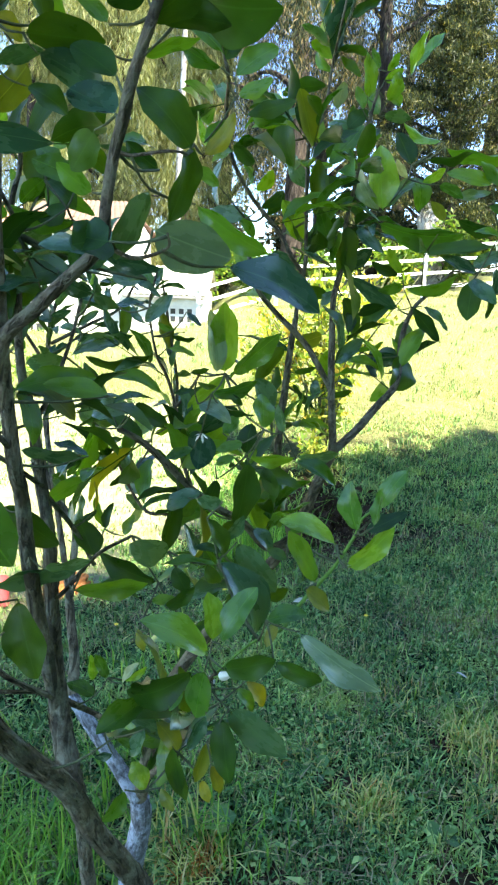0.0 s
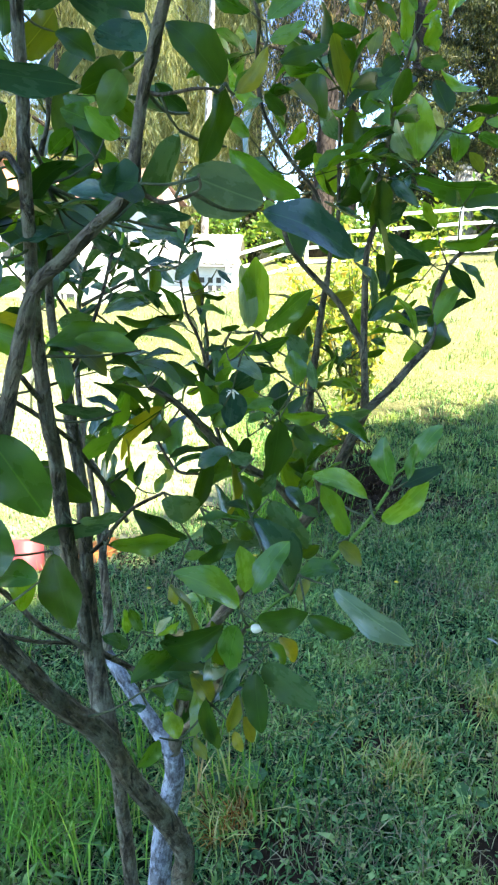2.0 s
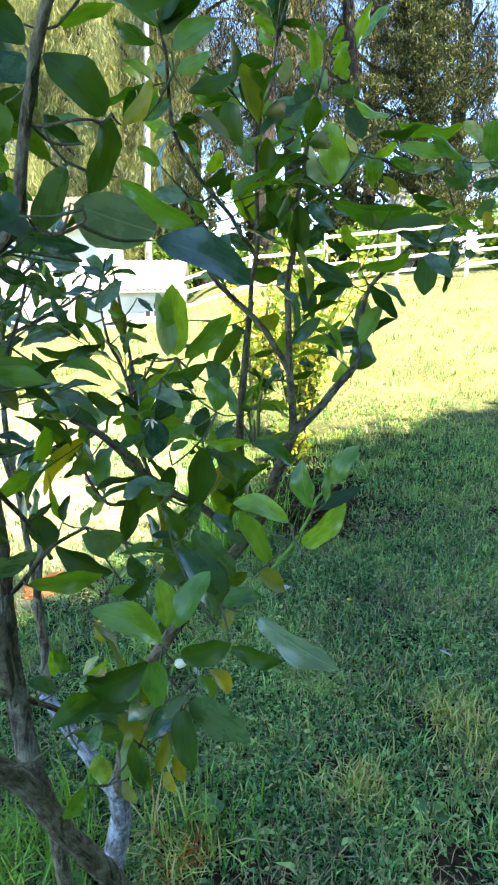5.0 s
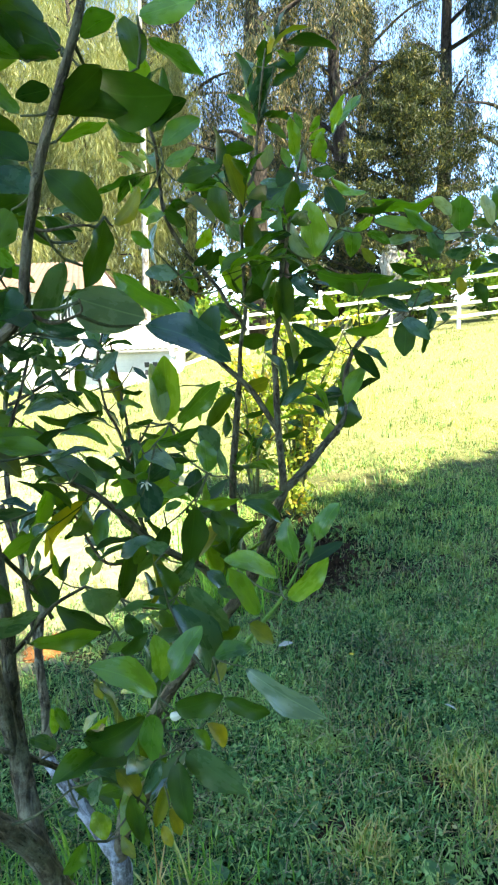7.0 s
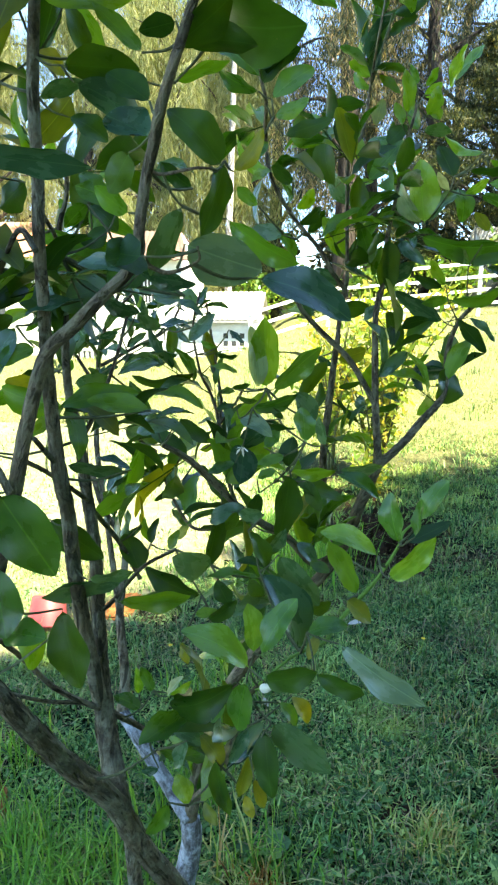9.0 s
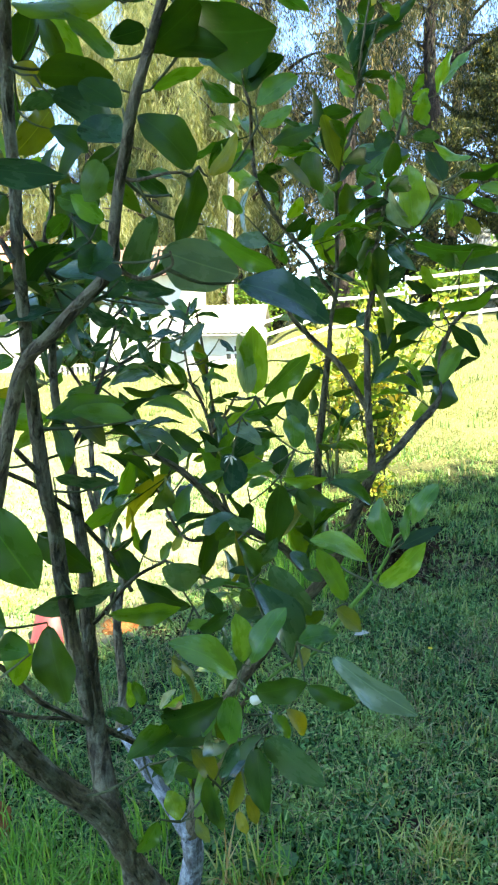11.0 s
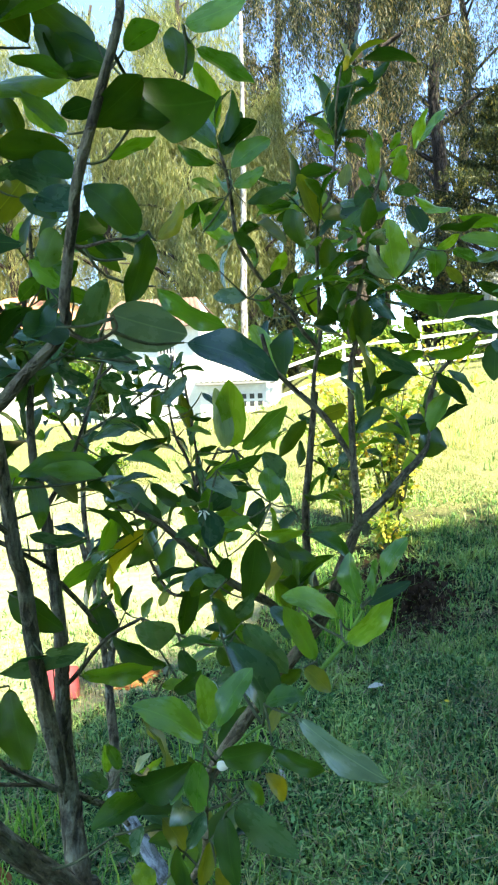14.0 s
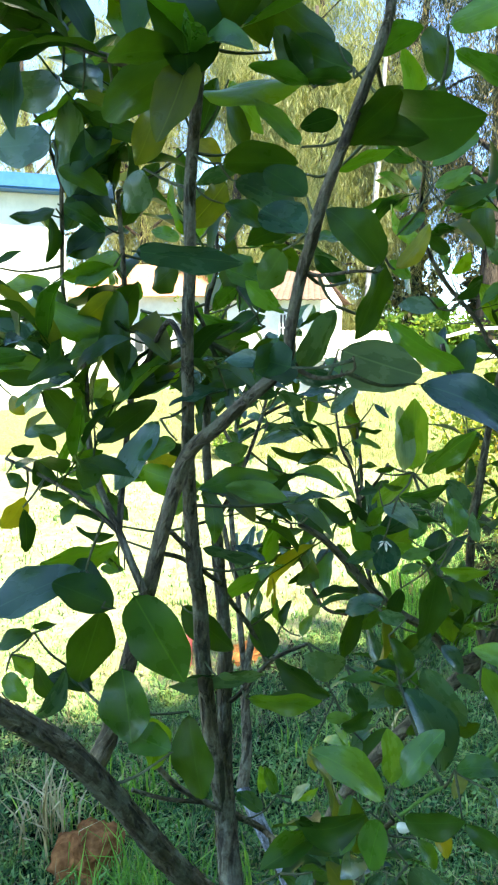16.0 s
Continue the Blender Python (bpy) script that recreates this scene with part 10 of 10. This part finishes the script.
# ---- shed and house ----
def shed():
    """The low wing: boarded wall, small panes and a pale corrugated roof."""
    at, w = (-2.55, 19.5), 1.1
    z0 = rise(*at)
    top = thing("white_shed", (*at, z0), "low white weatherboard shed with a corrugated roof", "shed")
    eave, ridge = 0.70 - z0, 1.48 - z0
    part("wall", box(bmesh.new(), (-w, 0.0, -0.9 - z0), (w, 0.12, eave), 0.0), WHITE_PAINT, top)
    part("wall", box(bmesh.new(), (w - 0.12, 0.12, -0.9 - z0), (w, 4.0, eave), 0.0), WHITE_PAINT, top)
    k = -0.9 - z0
    while k < eave - 0.2:
        part("board", box(bmesh.new(), (-w, -0.03, k), (w, -0.002, k + 0.14), 0.006), WHITE_PAINT, top)
        k += 0.16
    part("gutter", box(bmesh.new(), (-w - 0.1, -0.26, eave - 0.10), (w + 0.1, -0.14, eave - 0.02), 0.02), GREY_METAL, top, "grey metal gutter")
    for x in (0.12, 0.36, 0.60):
        win = part("window", box(bmesh.new(), (x, -0.05, -0.10 - z0), (x + 0.2, -0.031, 0.36 - z0), 0.004), WHITE_PAINT, top, "small white framed window")
        for h in (-0.06, 0.16):
            part("pane", box(bmesh.new(), (x + 0.03, -0.056, h - z0), (x + 0.17, -0.051, h + 0.15 - z0), 0.0), GLASS_DARK, win)
    verts, n = [], 60
    for i in range(n + 1):
        x = -w - 0.1 + (2 * w + 0.25) * i / n
        for y, z in ((-0.25, eave + 0.02), (2.0, ridge), (4.08, eave + 0.02)):
            verts.append((x, y, z + 0.018 * math.sin(i * math.pi / 2)))
    faces = [(i * 3 + j, (i + 1) * 3 + j, (i + 1) * 3 + j + 1, i * 3 + j + 1) for i in range(n) for j in (0, 1)]
    roof = part("roof", mesh_of("roof", verts, faces, PALE_SHEET, False), None, top, "pale pinkish corrugated roof sheets")
    roof.modifiers.new("thick", "SOLIDIFY").thickness = 0.012
    return top


shed()


def cottage():
    """The taller white block beside the shed, with a barred window and a faded tile roof."""
    at = (-5.6, 19.6)
    z0 = rise(*at)
    top = thing("white_cottage", (*at, z0), "white painted cottage with a barred window and faded tile roof", "house")
    eave, ridge = 2.42 - z0, 3.35 - z0
    part("wall", box(bmesh.new(), (-0.9, 0.0, -1.4 - z0), (1.98, 4.2, eave), 0.01), WHITE_PAINT, top)
    win = part("window", box(bmesh.new(), (0.72, -0.05, 1.14 - z0), (1.26, -0.002, 2.0 - z0), 0.006), WHITE_PAINT, top, "white barred window")
    part("pane", box(bmesh.new(), (0.77, -0.056, 1.19 - z0), (1.21, -0.051, 1.95 - z0), 0.0), GLASS_DARK, win)
    for i in range(5):
        part("bar", box(bmesh.new(), (0.76 + 0.1 * i, -0.085, 1.16 - z0), (0.79 + 0.1 * i, -0.06, 1.98 - z0), 0.004), WHITE_PAINT, win)
    part("bar", box(bmesh.new(), (0.74, -0.10, 1.55 - z0), (1.24, -0.086, 1.58 - z0), 0.004), WHITE_PAINT, win)
    verts, n = [], 72
    for i in range(n + 1):
        s = i / n
        dz = 0.03 * abs(math.sin(i * math.pi / 4))
        verts += [(-1.3 + 3.55 * s, -0.35, eave - 0.05 + dz), (-1.0 + 2.6 * s, 2.1, ridge + dz), (-1.3 + 3.55 * s, 4.55, eave - 0.05 + dz)]
    faces = [(i * 3 + j, (i + 1) * 3 + j, (i + 1) * 3 + j + 1, i * 3 + j + 1) for i in range(n) for j in (0, 1)]
    roof = part("roof", mesh_of("roof", verts, faces, PINK_TILE, False), None, top, "faded pinkish tile roof")
    roof.modifiers.new("thick", "SOLIDIFY").thickness = 0.03
    corners = [(x - d, y, z) for d in (0.0, 0.12) for x, y, z in ((1.98, 0.02, eave + 0.002), (1.98, 4.18, eave + 0.002), (1.62, 2.1, ridge - 0.06))]
    part("gable", mesh_of("gable", corners, [(0, 1, 2), (5, 4, 3), (0, 3, 4, 1), (1, 4, 5, 2), (2, 5, 3, 0)], WHITE_PAINT, False), None, top)
    return top


cottage()


def balustrade():
    """A short run of white pickets before a dark panel."""
    at = (-7.6, 19.2)
    top = thing("balustrade", (*at, rise(*at)), "short white picket balustrade beside the shed", "railing")
    base = -1.15 - rise(*at)
    for k in range(9):
        part("picket", box(bmesh.new(), (0.16 * k, 0.0, base), (0.16 * k + 0.085, 0.03, base + 0.95), 0.008), WHITE_PAINT, top)
    part("rail", box(bmesh.new(), (-0.1, -0.03, base + 0.95), (1.5, 0.06, base + 1.02), 0.01), WHITE_PAINT, top)
    part("panel", box(bmesh.new(), (-0.1, 0.30, base - 0.2), (1.5, 0.36, base + 0.9), 0.01), GLASS_DARK, top, "dark panel behind the pickets")
    return top


balustrade()


def house():
    at = (-13.0, 27.0)
    top = thing("house", (*at, rise(*at)), "distant pale plastered house with a terracotta tile roof", "house")
    z0 = rise(*at)
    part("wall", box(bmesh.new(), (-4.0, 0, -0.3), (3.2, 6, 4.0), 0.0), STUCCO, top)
    bm = bmesh.new()
    v = [bm.verts.new(p) for p in ((-4.5, -0.5, 3.95), (3.7, -0.5, 3.95), (3.7, 6.5, 3.95), (-4.5, 6.5, 3.95), (-1.5, 3, 5.6), (0.7, 3, 5.6))]
    for q in ((0, 1, 5, 4), (1, 2, 5), (2, 3, 4, 5), (3, 0, 4), (3, 2, 1, 0)):
        bm.faces.new([v[i] for i in q])
    part("roof", bm, TERRACOTTA, top, "terracotta tile roof")
    for x in (-2.6, 0.2, 2.2):
        win = part("window", box(bmesh.new(), (x - 0.5, -0.05, 1.5), (x + 0.5, 0.0, 2.9), 0.02), WHITE_PAINT, top, "white window frame")
        part("pane", box(bmesh.new(), (x - 0.42, -0.056, 1.58), (x - 0.03, -0.05, 2.82), 0.0), GLASS_DARK, win)
        part("pane", box(bmesh.new(), (x + 0.03, -0.056, 1.58), (x + 0.42, -0.05, 2.82), 0.0), GLASS_DARK, win)
    return top


house()


def outbuilding():
    """A long white wall under a shallow blue metal roof."""
    at = (-6.35, 10.4)
    top = thing("outbuilding", (*at, rise(*at)), "white plastered outbuilding with a blue metal roof edge", "building")
    top.matrix_basis = pose(*at, rise(*at), 0, 0, 36)
    part("wall", box(bmesh.new(), (-9.0, 0.0, -0.4), (0.0, 5.0, 3.55), 0.02), STUCCO_WHITE, top)
    part("roof", box(bmesh.new(), (-9.3, -0.35, 3.55), (0.25, 5.3, 3.80), 0.03), BLUE_METAL, top, "blue metal roof edge")
    return top


outbuilding()


# ---- unseen tall hedge, added to shade the lawn ----
def hedge():
    out = Vector((0.81, -0.59, 0))
    reach = out * (12.0 / math.tan(SUN_ELEV) + 0.2)
    # ground line where the cast shade should end; the row is bent to it
    line_x, line_y = (-6.0, -1.46, -1.2, -0.9, -0.1, 0.68, 1.3, 2.1, 2.9, 9.0), (-3.2, 2.06, 2.45, 2.85, 3.98, 5.02, 5.6, 6.2, 6.7, 10.3)
    start = Vector((-6.0, -3.2, 0)) + reach
    verts, faces, n = [], [], 90
    for i in range(n + 1):
        x = -6.0 + 15.0 * i / n
        p = Vector((x, float(np.interp(x, line_x, line_y)), 0)) + reach
        topz = 12.0 + 0.1 * noise.noise((i * 0.31, 0, 0)) + 0.06 * noise.noise((i * 0.55, 3, 0))
        ring = [(0.0, 0.0), (-0.2, 0.25), (-0.1, 0.5), (-0.25, 0.75), (0.0, 1.0), (0.8, 1.06), (1.8, 1.0), (2.2, 0.6), (2.1, 0.3), (2.0, 0.0)]
        for a, h in ring:
            q = p + out * (a + 0.12 * noise.noise((i * 0.5, h * 6, 7))) + Vector((0, 0, h * topz - 0.1))
            verts.append(q)
    k = 10
    faces = [(i * k + j, i * k + j + 1, (i + 1) * k + j + 1, (i + 1) * k + j) for i in range(n) for j in range(k - 1)]
    top = thing("tall_hedge", tuple(start), "unseen green row of trees added to cast the lawn's shade", "hedge")
    me = mesh_of("hedge_body", verts, faces, BUSH_LEAVES, False)
    me.transform(Matrix.Translation(-start))
    part("foliage", me, None, top)
    g = np.random.default_rng(91)
    # loose leaves along the top, added to fray the shadow's edge
    edge = []
    for i in range(0, n + 1):
        for k in (3, 4, 4, 5, 6):
            edge += [np.array(verts[i * 10 + k] - start) + g.normal(0, 0.12, 3) for _ in range(9)]
    skin = [np.array(q - start) + g.normal(0, 0.35, 3) for i, q in enumerate(verts) if i % 10 not in (3, 4, 5, 6) for _ in range(11)]
    tagged(part("leaf_cover", quads("leaf_cover", clump_leaves(skin, 3, 0.3, 0.42, g, 0.3, 0.5), BUSH_LEAVES), None, top), kind="stuff")
    tagged(part("leafy_edge", quads("leafy_edge", clump_leaves(edge, 3, 0.12, 0.26, g, 0.1, 0.5), BUSH_LEAVES), None, top), kind="stuff")


hedge()


# ---- on the lawn ----
def sheet(name, inside, x0, x1, y0, y1, step, lift, material, label, category):
    """A thin irregular patch laid on the ground."""
    xs, ys = np.arange(x0, x1 + step, step), np.arange(y0, y1 + step, step)
    index, verts, faces = {}, [], []
    for j, y in enumerate(ys[:-1]):
        for i, x in enumerate(xs[:-1]):
            if inside(x + step / 2, y + step / 2):
                q = []
                for a, c in ((i, j), (i + 1, j), (i + 1, j + 1), (i, j + 1)):
                    if (a, c) not in index:
                        index[a, c] = len(verts)
                        px, py = xs[a] + 0.4 * step * noise.noise((a * 1.7, c * 1.7, 0)), ys[c] + 0.4 * step * noise.noise((a * 1.7, c * 1.7, 8))
                        verts.append((px, py, rise(px, py) + lift + 0.006 * noise.noise((px * 9, py * 9, 1))))
                    q.append(index[a, c])
                faces.append(q)
    return tagged(new(name, mesh_of(name, verts, faces, material)), label, category, kind="structure")


# the pale colour paints lawn in full sun, laid where the shade ends
SUNLIT_GROUND = plain_material("pale_sand", (0.15, 0.16, 0.082), (0.285, 0.28, 0.17), 14, 0.95, 0.6)
sheet("path", on_sunlit_strip, -8.0, 0.4, 1.5, 8.2, 0.09, 0.010, SUNLIT_GROUND, "pale sheet painted as lawn in full sun", "path")
sheet("mulch_bed", lambda x, y: math.hypot((x - 0.52) / 0.33, (y - 4.05) / 0.52) + 0.5 * noise.noise((x * 3, y * 3, 3)) < 1, -0.6, 1.6, 3.2, 5.4, 0.06, 0.022, SOIL, "dark mulch ring round the shrub", "soil")


def mulch_bits():
    g = np.random.default_rng(31)
    n = 900
    x, y = 0.52 + 0.32 * g.normal(0, 0.5, n), 4.05 + 0.48 * g.normal(0, 0.5, n)
    c = np.stack([x, y, np.array([rise(a, d) for a, d in zip(x, y)]) + 0.035], 1)
    tagged(new("mulch_chips", quads("mulch_chips", clump_leaves(c, 1, 0.004, 0.05, g, 0.0, 0.5), SOIL)), "loose bark chips on the mulch ring", "mulch", kind="stuff")


mulch_bits()


def tuft(at, count, length, seed, label, spread=0.08, width=0.006, material=GRASS, name="grass_tuft", lean=0.35):
    g = np.random.default_rng(seed)
    p = np.stack([g.normal(0, spread, count), g.normal(0, spread, count), np.zeros(count)], 1)
    p[:, 2] = -0.005
    top = thing(name, (*at, rise(*at)), label, "grass")
    ob = blades("foliage", p, g.uniform(0.5, 1.1, count) * length, np.full(count, width) * g.uniform(0.6, 1.3, count), material, g, lean, 0.7, top)
    tagged(ob, kind="stuff")
    return top


TALL = foliage_material("tall_grass", [(0.0, (0.09, 0.22, 0.04)), (0.7, (0.18, 0.38, 0.07)), (1.0, (0.32, 0.46, 0.12))], 0.4)
STRAW = foliage_material("dry_straw", [(0.0, (0.20, 0.32, 0.06)), (0.6, (0.58, 0.56, 0.20)), (0.85, (0.62, 0.50, 0.24)), (1.0, (0.52, 0.23, 0.07))], 0.25)
for k, (x, y, n, h, sp) in enumerate([(-0.62, 1.36, 150, 0.28, 0.10), (-0.45, 1.45, 110, 0.26, 0.09), (-0.78, 1.5, 110, 0.25, 0.09), (-0.36, 1.75, 90, 0.22, 0.09), (-0.05, 1.5, 60, 0.20, 0.08), (0.0, 3.4, 140, 0.50, 0.10), (0.2, 3.7, 120, 0.45, 0.10),
                                      (-0.15, 3.9, 110, 0.45, 0.10), (-0.3, 2.3, 60, 0.18, 0.10), (-0.95, 1.85, 80, 0.22, 0.10)]):
    tuft((x, y), n, h, 60 + k, "tuft of long fresh green grass blades", sp, 0.006, TALL)
for k, (x, y, n, h, sp) in enumerate([(0.42, 1.66, 170, 0.10, 0.05), (0.84, 1.95, 220, 0.11, 0.06), (-0.11, 1.44, 140, 0.11, 0.045), (0.80, 1.72, 130, 0.09, 0.06), (0.25, 1.85, 90, 0.08, 0.05), (0.62, 2.2, 90, 0.08, 0.06), (0.5, 1.9, 40, 0.07, 0.08), (1.85, 8.9, 90, 0.9, 0.16)]):
    tuft((x, y), n, h, 80 + k, "clump of dry straw-coloured grass", sp, 0.005, STRAW, lean=0.7)


RUST = foliage_material("rust_straw", [(0.0, (0.20, 0.075, 0.02)), (0.6, (0.48, 0.20, 0.045)), (1.0, (0.62, 0.42, 0.12))], 0.2)
tuft((-0.12, 1.43), 70, 0.11, 161, "small clump of rust-coloured dead grass", 0.035, 0.006, RUST, "dead_grass", 0.8)
tuft((0.39, 1.64), 90, 0.10, 162, "small clump of yellowing grass", 0.05, 0.005, STRAW, "grass_tuft", 0.7)
tuft((0.77, 1.94), 110, 0.12, 163, "small clump of yellowing grass", 0.06, 0.006, STRAW, "grass_tuft", 0.6)
tuft((-0.16, 1.50), 40, 0.24, 164, "long pale straw blades in the lawn", 0.06, 0.006, STRAW, "grass_tuft", 0.9)
STALK = foliage_material("dead_stalks", [(0.0, (0.24, 0.19, 0.10)), (0.6, (0.46, 0.37, 0.21)), (1.0, (0.60, 0.50, 0.31))], 0.1)
for k, (x, y, n, h, sp) in enumerate([(-1.16, 1.70, 30, 0.30, 0.035), (-1.10, 1.66, 14, 0.22, 0.04), (-1.22, 1.62, 16, 0.24, 0.05)]):
    tuft((x, y), n, h, 120 + k, "clump of dead tan stalks beside the clay", sp, 0.008, STALK, "dead_stalks", 0.28)

WEED = leaf_material("weed_leaf", (0.070, 0.17, 0.05), 0.5, 0.3)


def weed(at, size, seed):
    """A low rosette of broad leaves."""
    rnd = random.Random(seed)
    top = thing("weed", (*at, rise(*at)), "low broad-leaved green weed in the lawn", "weed", "weeds in the lawn")
    for k in range(rnd.randrange(4, 8)):
        az, ln = 2.4 * k + rnd.uniform(-0.4, 0.4), size * rnd.uniform(0.6, 1.1)
        key = ("weed", k % 4)
        if key not in LEAVES:
            LEAVES[key] = leaf_mesh(50 + k % 4, WEED)
        ob = part("leaf", LEAVES[key], None, top)
        tip = (math.cos(az) * ln, math.sin(az) * ln, size * rnd.uniform(0.15, 0.7))
        ob.matrix_basis = leaf_pose((0.1 * tip[0], 0.1 * tip[1], 0.01), tip, ln * rnd.uniform(0.5, 0.75), rnd.gauss(0, 15))


wr = random.Random(17)
for k in range(70):
    weed((wr.uniform(-0.9, 1.4), wr.uniform(1.25, 3.2)), wr.uniform(0.022, 0.045), 500 + k)
for x, y, z in ((0.26, 1.79, 0.065), (0.72, 2.3, 0.06), (0.8, 2.15, 0.06), (0.05, 1.5, 0.05), (0.6, 1.55, 0.06), (0.15, 1.6, 0.05), (-0.09, 1.57, 0.10), (0.80, 1.90, 0.07)):
    weed((x, y), z, int(1000 * x + 77 * y))


FALLEN = plain_material("dry_leaf", (0.34, 0.30, 0.22), (0.55, 0.52, 0.42), 60, 0.6, 0.3)
for x, y, a, size in ((0.234, 2.87, 0.1, 0.075), (-0.1, 2.2, 2.0, 0.05), (0.9, 2.3, 2.6, 0.05)):
    litter = tagged(place(new("fallen_leaf", mesh_of("fallen_leaf", *leaf_shape(71, 8, (-1, 0, 1))[:2], FALLEN)), (x, y, rise(x, y) + 0.03)), "dry pale fallen leaf on the grass", "leaf", "fallen leaves")
    litter.matrix_basis = Matrix.Translation((x, y, rise(x, y) + 0.034)) @ leaf_pose((0, 0, 0), (math.cos(a) * size, math.sin(a) * size, 0.012), size * 0.42, 12)


def yellow_flower(at, seed):
    top = thing("yellow_flower", (*at, rise(*at)), "small yellow flower in the grass", "flower", "yellow lawn flowers")
    part("stem", tube([(0, 0, 0, 0.001), (0.004, 0, 0.04, 0.001), (0.006, 0, 0.07, 0.001)], GREEN_BARK, 5, 2, 0.0, "stem"), None, top)
    for k in range(8):
        az = k * math.pi / 4
        key = ("petal", 0)
        if key not in LEAVES:
            LEAVES[key] = mesh_of("petal", *leaf_shape(61, 5, (-1, 0, 1))[:2], FLOWER)
        ob = part("petal", LEAVES[key], None, top)
        ob.matrix_basis = leaf_pose((0.006, 0, 0.07), (0.006 + 0.012 * math.cos(az), 0.012 * math.sin(az), 0.074), 0.006, 0)


for k, p in enumerate(((1.46, 4.30), (0.55, 2.7), (-0.55, 2.55), (-0.1, 2.9), (1.9, 4.9))):
    yellow_flower(p, k)


def clay_mound():
    bm = bmesh.new()
    bmesh.ops.create_icosphere(bm, subdivisions=5, radius=1)
    for v in bm.verts:
        n = v.co.normalized()
        d = 1 + 0.3 * noise.noise(n * 1.7) + 0.16 * noise.noise(n * 5) + 0.07 * noise.noise(n * 14)
        v.co = Vector((n.x * 0.105 * d, n.y * 0.11 * d, max(n.z * 0.10 * d, -0.03) + 0.01))
    for q in bm.faces:
        q.smooth = True
    return part("clod", bm, RED_CLAY, thing("clay_mound", (-0.97, 1.62, rise(-0.97, 1.62)), "crumbly mound of red-brown clay on the grass", "soil heap", "clay heaps"))


clay_mound()
heap = clay_mound()
heap.parent.matrix_basis = pose(-0.88, 3.02, rise(-0.88, 3.02), 0, 0, 60)
heap.matrix_basis = Matrix.Diagonal((1.4, 0.8, 0.4, 1))


def bucket():
    """A faded red tub turned upside down."""
    top = thing("red_tub", (-1.2, 2.86, rise(-1.2, 2.86)), "faded red plastic tub turned over on the grass", "tub")
    prof = [(0.0, 0.0), (0.085, 0.0), (0.095, 0.01), (0.11, 0.16), (0.118, 0.165), (0.118, 0.18), (0.108, 0.18), (0.1, 0.15), (0.082, 0.02), (0.0, 0.015)]
    n, verts, faces = 28, [], []
    for r, h in prof:
        verts += [(r * math.cos(2 * math.pi * k / n), r * math.sin(2 * math.pi * k / n), h) for k in range(n)]
    for i in range(len(prof) - 1):
        faces += [(i * n + k, i * n + (k + 1) % n, (i + 1) * n + (k + 1) % n, (i + 1) * n + k) for k in range(n)]
    ob = part("shell", mesh_of("shell", verts, faces, PINK_PAINT), None, top)
    ob.matrix_basis = pose(0, 0, 0.14, 160, 14, 35) @ Matrix.Diagonal((0.85, 0.85, 0.8, 1))


bucket()


# ---- bud and blossom on the tree ----
def bud():
    bm = bmesh.new()
    bmesh.ops.create_uvsphere(bm, u_segments=40, v_segments=16, radius=1)
    for v in bm.verts:
        z, az = v.co.z, math.atan2(v.co.y, v.co.x)
        r = (0.0066 - 0.0016 * z) * (1 - 0.10 * abs(math.cos(2.5 * az)) ** 6)
        v.co = Vector((v.co.x * r, v.co.y * r * 0.85, z * 0.0095 * (1 + 0.12 * z)))
    for q in bm.faces:
        q.smooth = True
    ob = part("flower_bud", bm, PETAL, limb_bc, "closed white flower bud")
    ob.matrix_basis = pose(BUD_AT[0] + 0.2, BUD_AT[1] - 0.86, BUD_AT[2], 20, 70, 10) @ Matrix.Scale(0.72, 4)
    calyx = part("calyx", tube([(0, 0, -0.016, 0.0012), (0, 0, -0.009, 0.002), (0, 0, -0.006, 0.0042), (0, 0, -0.003, 0.0045)], GREEN_BARK, 8, 3, 0.0, "calyx"), None, limb_bc)
    calyx.matrix_basis = ob.matrix_basis


def blossom():
    for k in range(5):
        az = k * 2 * math.pi / 5
        key = ("blossom", 0)
        if key not in LEAVES:
            LEAVES[key] = mesh_of("petal", *leaf_shape(63, 6, (-1, 0, 1))[:2], PETAL)
        ob = part("petal", LEAVES[key], None, limb_h, "withered white petal")
        b = Vector(FLOWER_AT)
        ob.matrix_basis = Matrix.Translation((0.2, -0.86, 0)) @ leaf_pose(b, b + Vector((math.cos(az) * 0.008, -0.006, math.sin(az) * 0.006 - 0.004)), 0.0032, 0)


BUD_AT, FLOWER_AT = (-0.016, 0.567, 1.211), (-0.056, 0.747, 1.408)
bud()
blossom()

for x, y, r in BARE:
    sheet("bare_soil", lambda a, c: math.hypot(a - x, c - y) / r + 0.45 * noise.noise((a * 14, c * 14, 6)) < 1, x - 1.5 * r, x + 1.5 * r, y - 1.5 * r, y + 1.5 * r, 0.018, 0.006, SOIL, "patch of bare dark soil in the lawn", "soil")
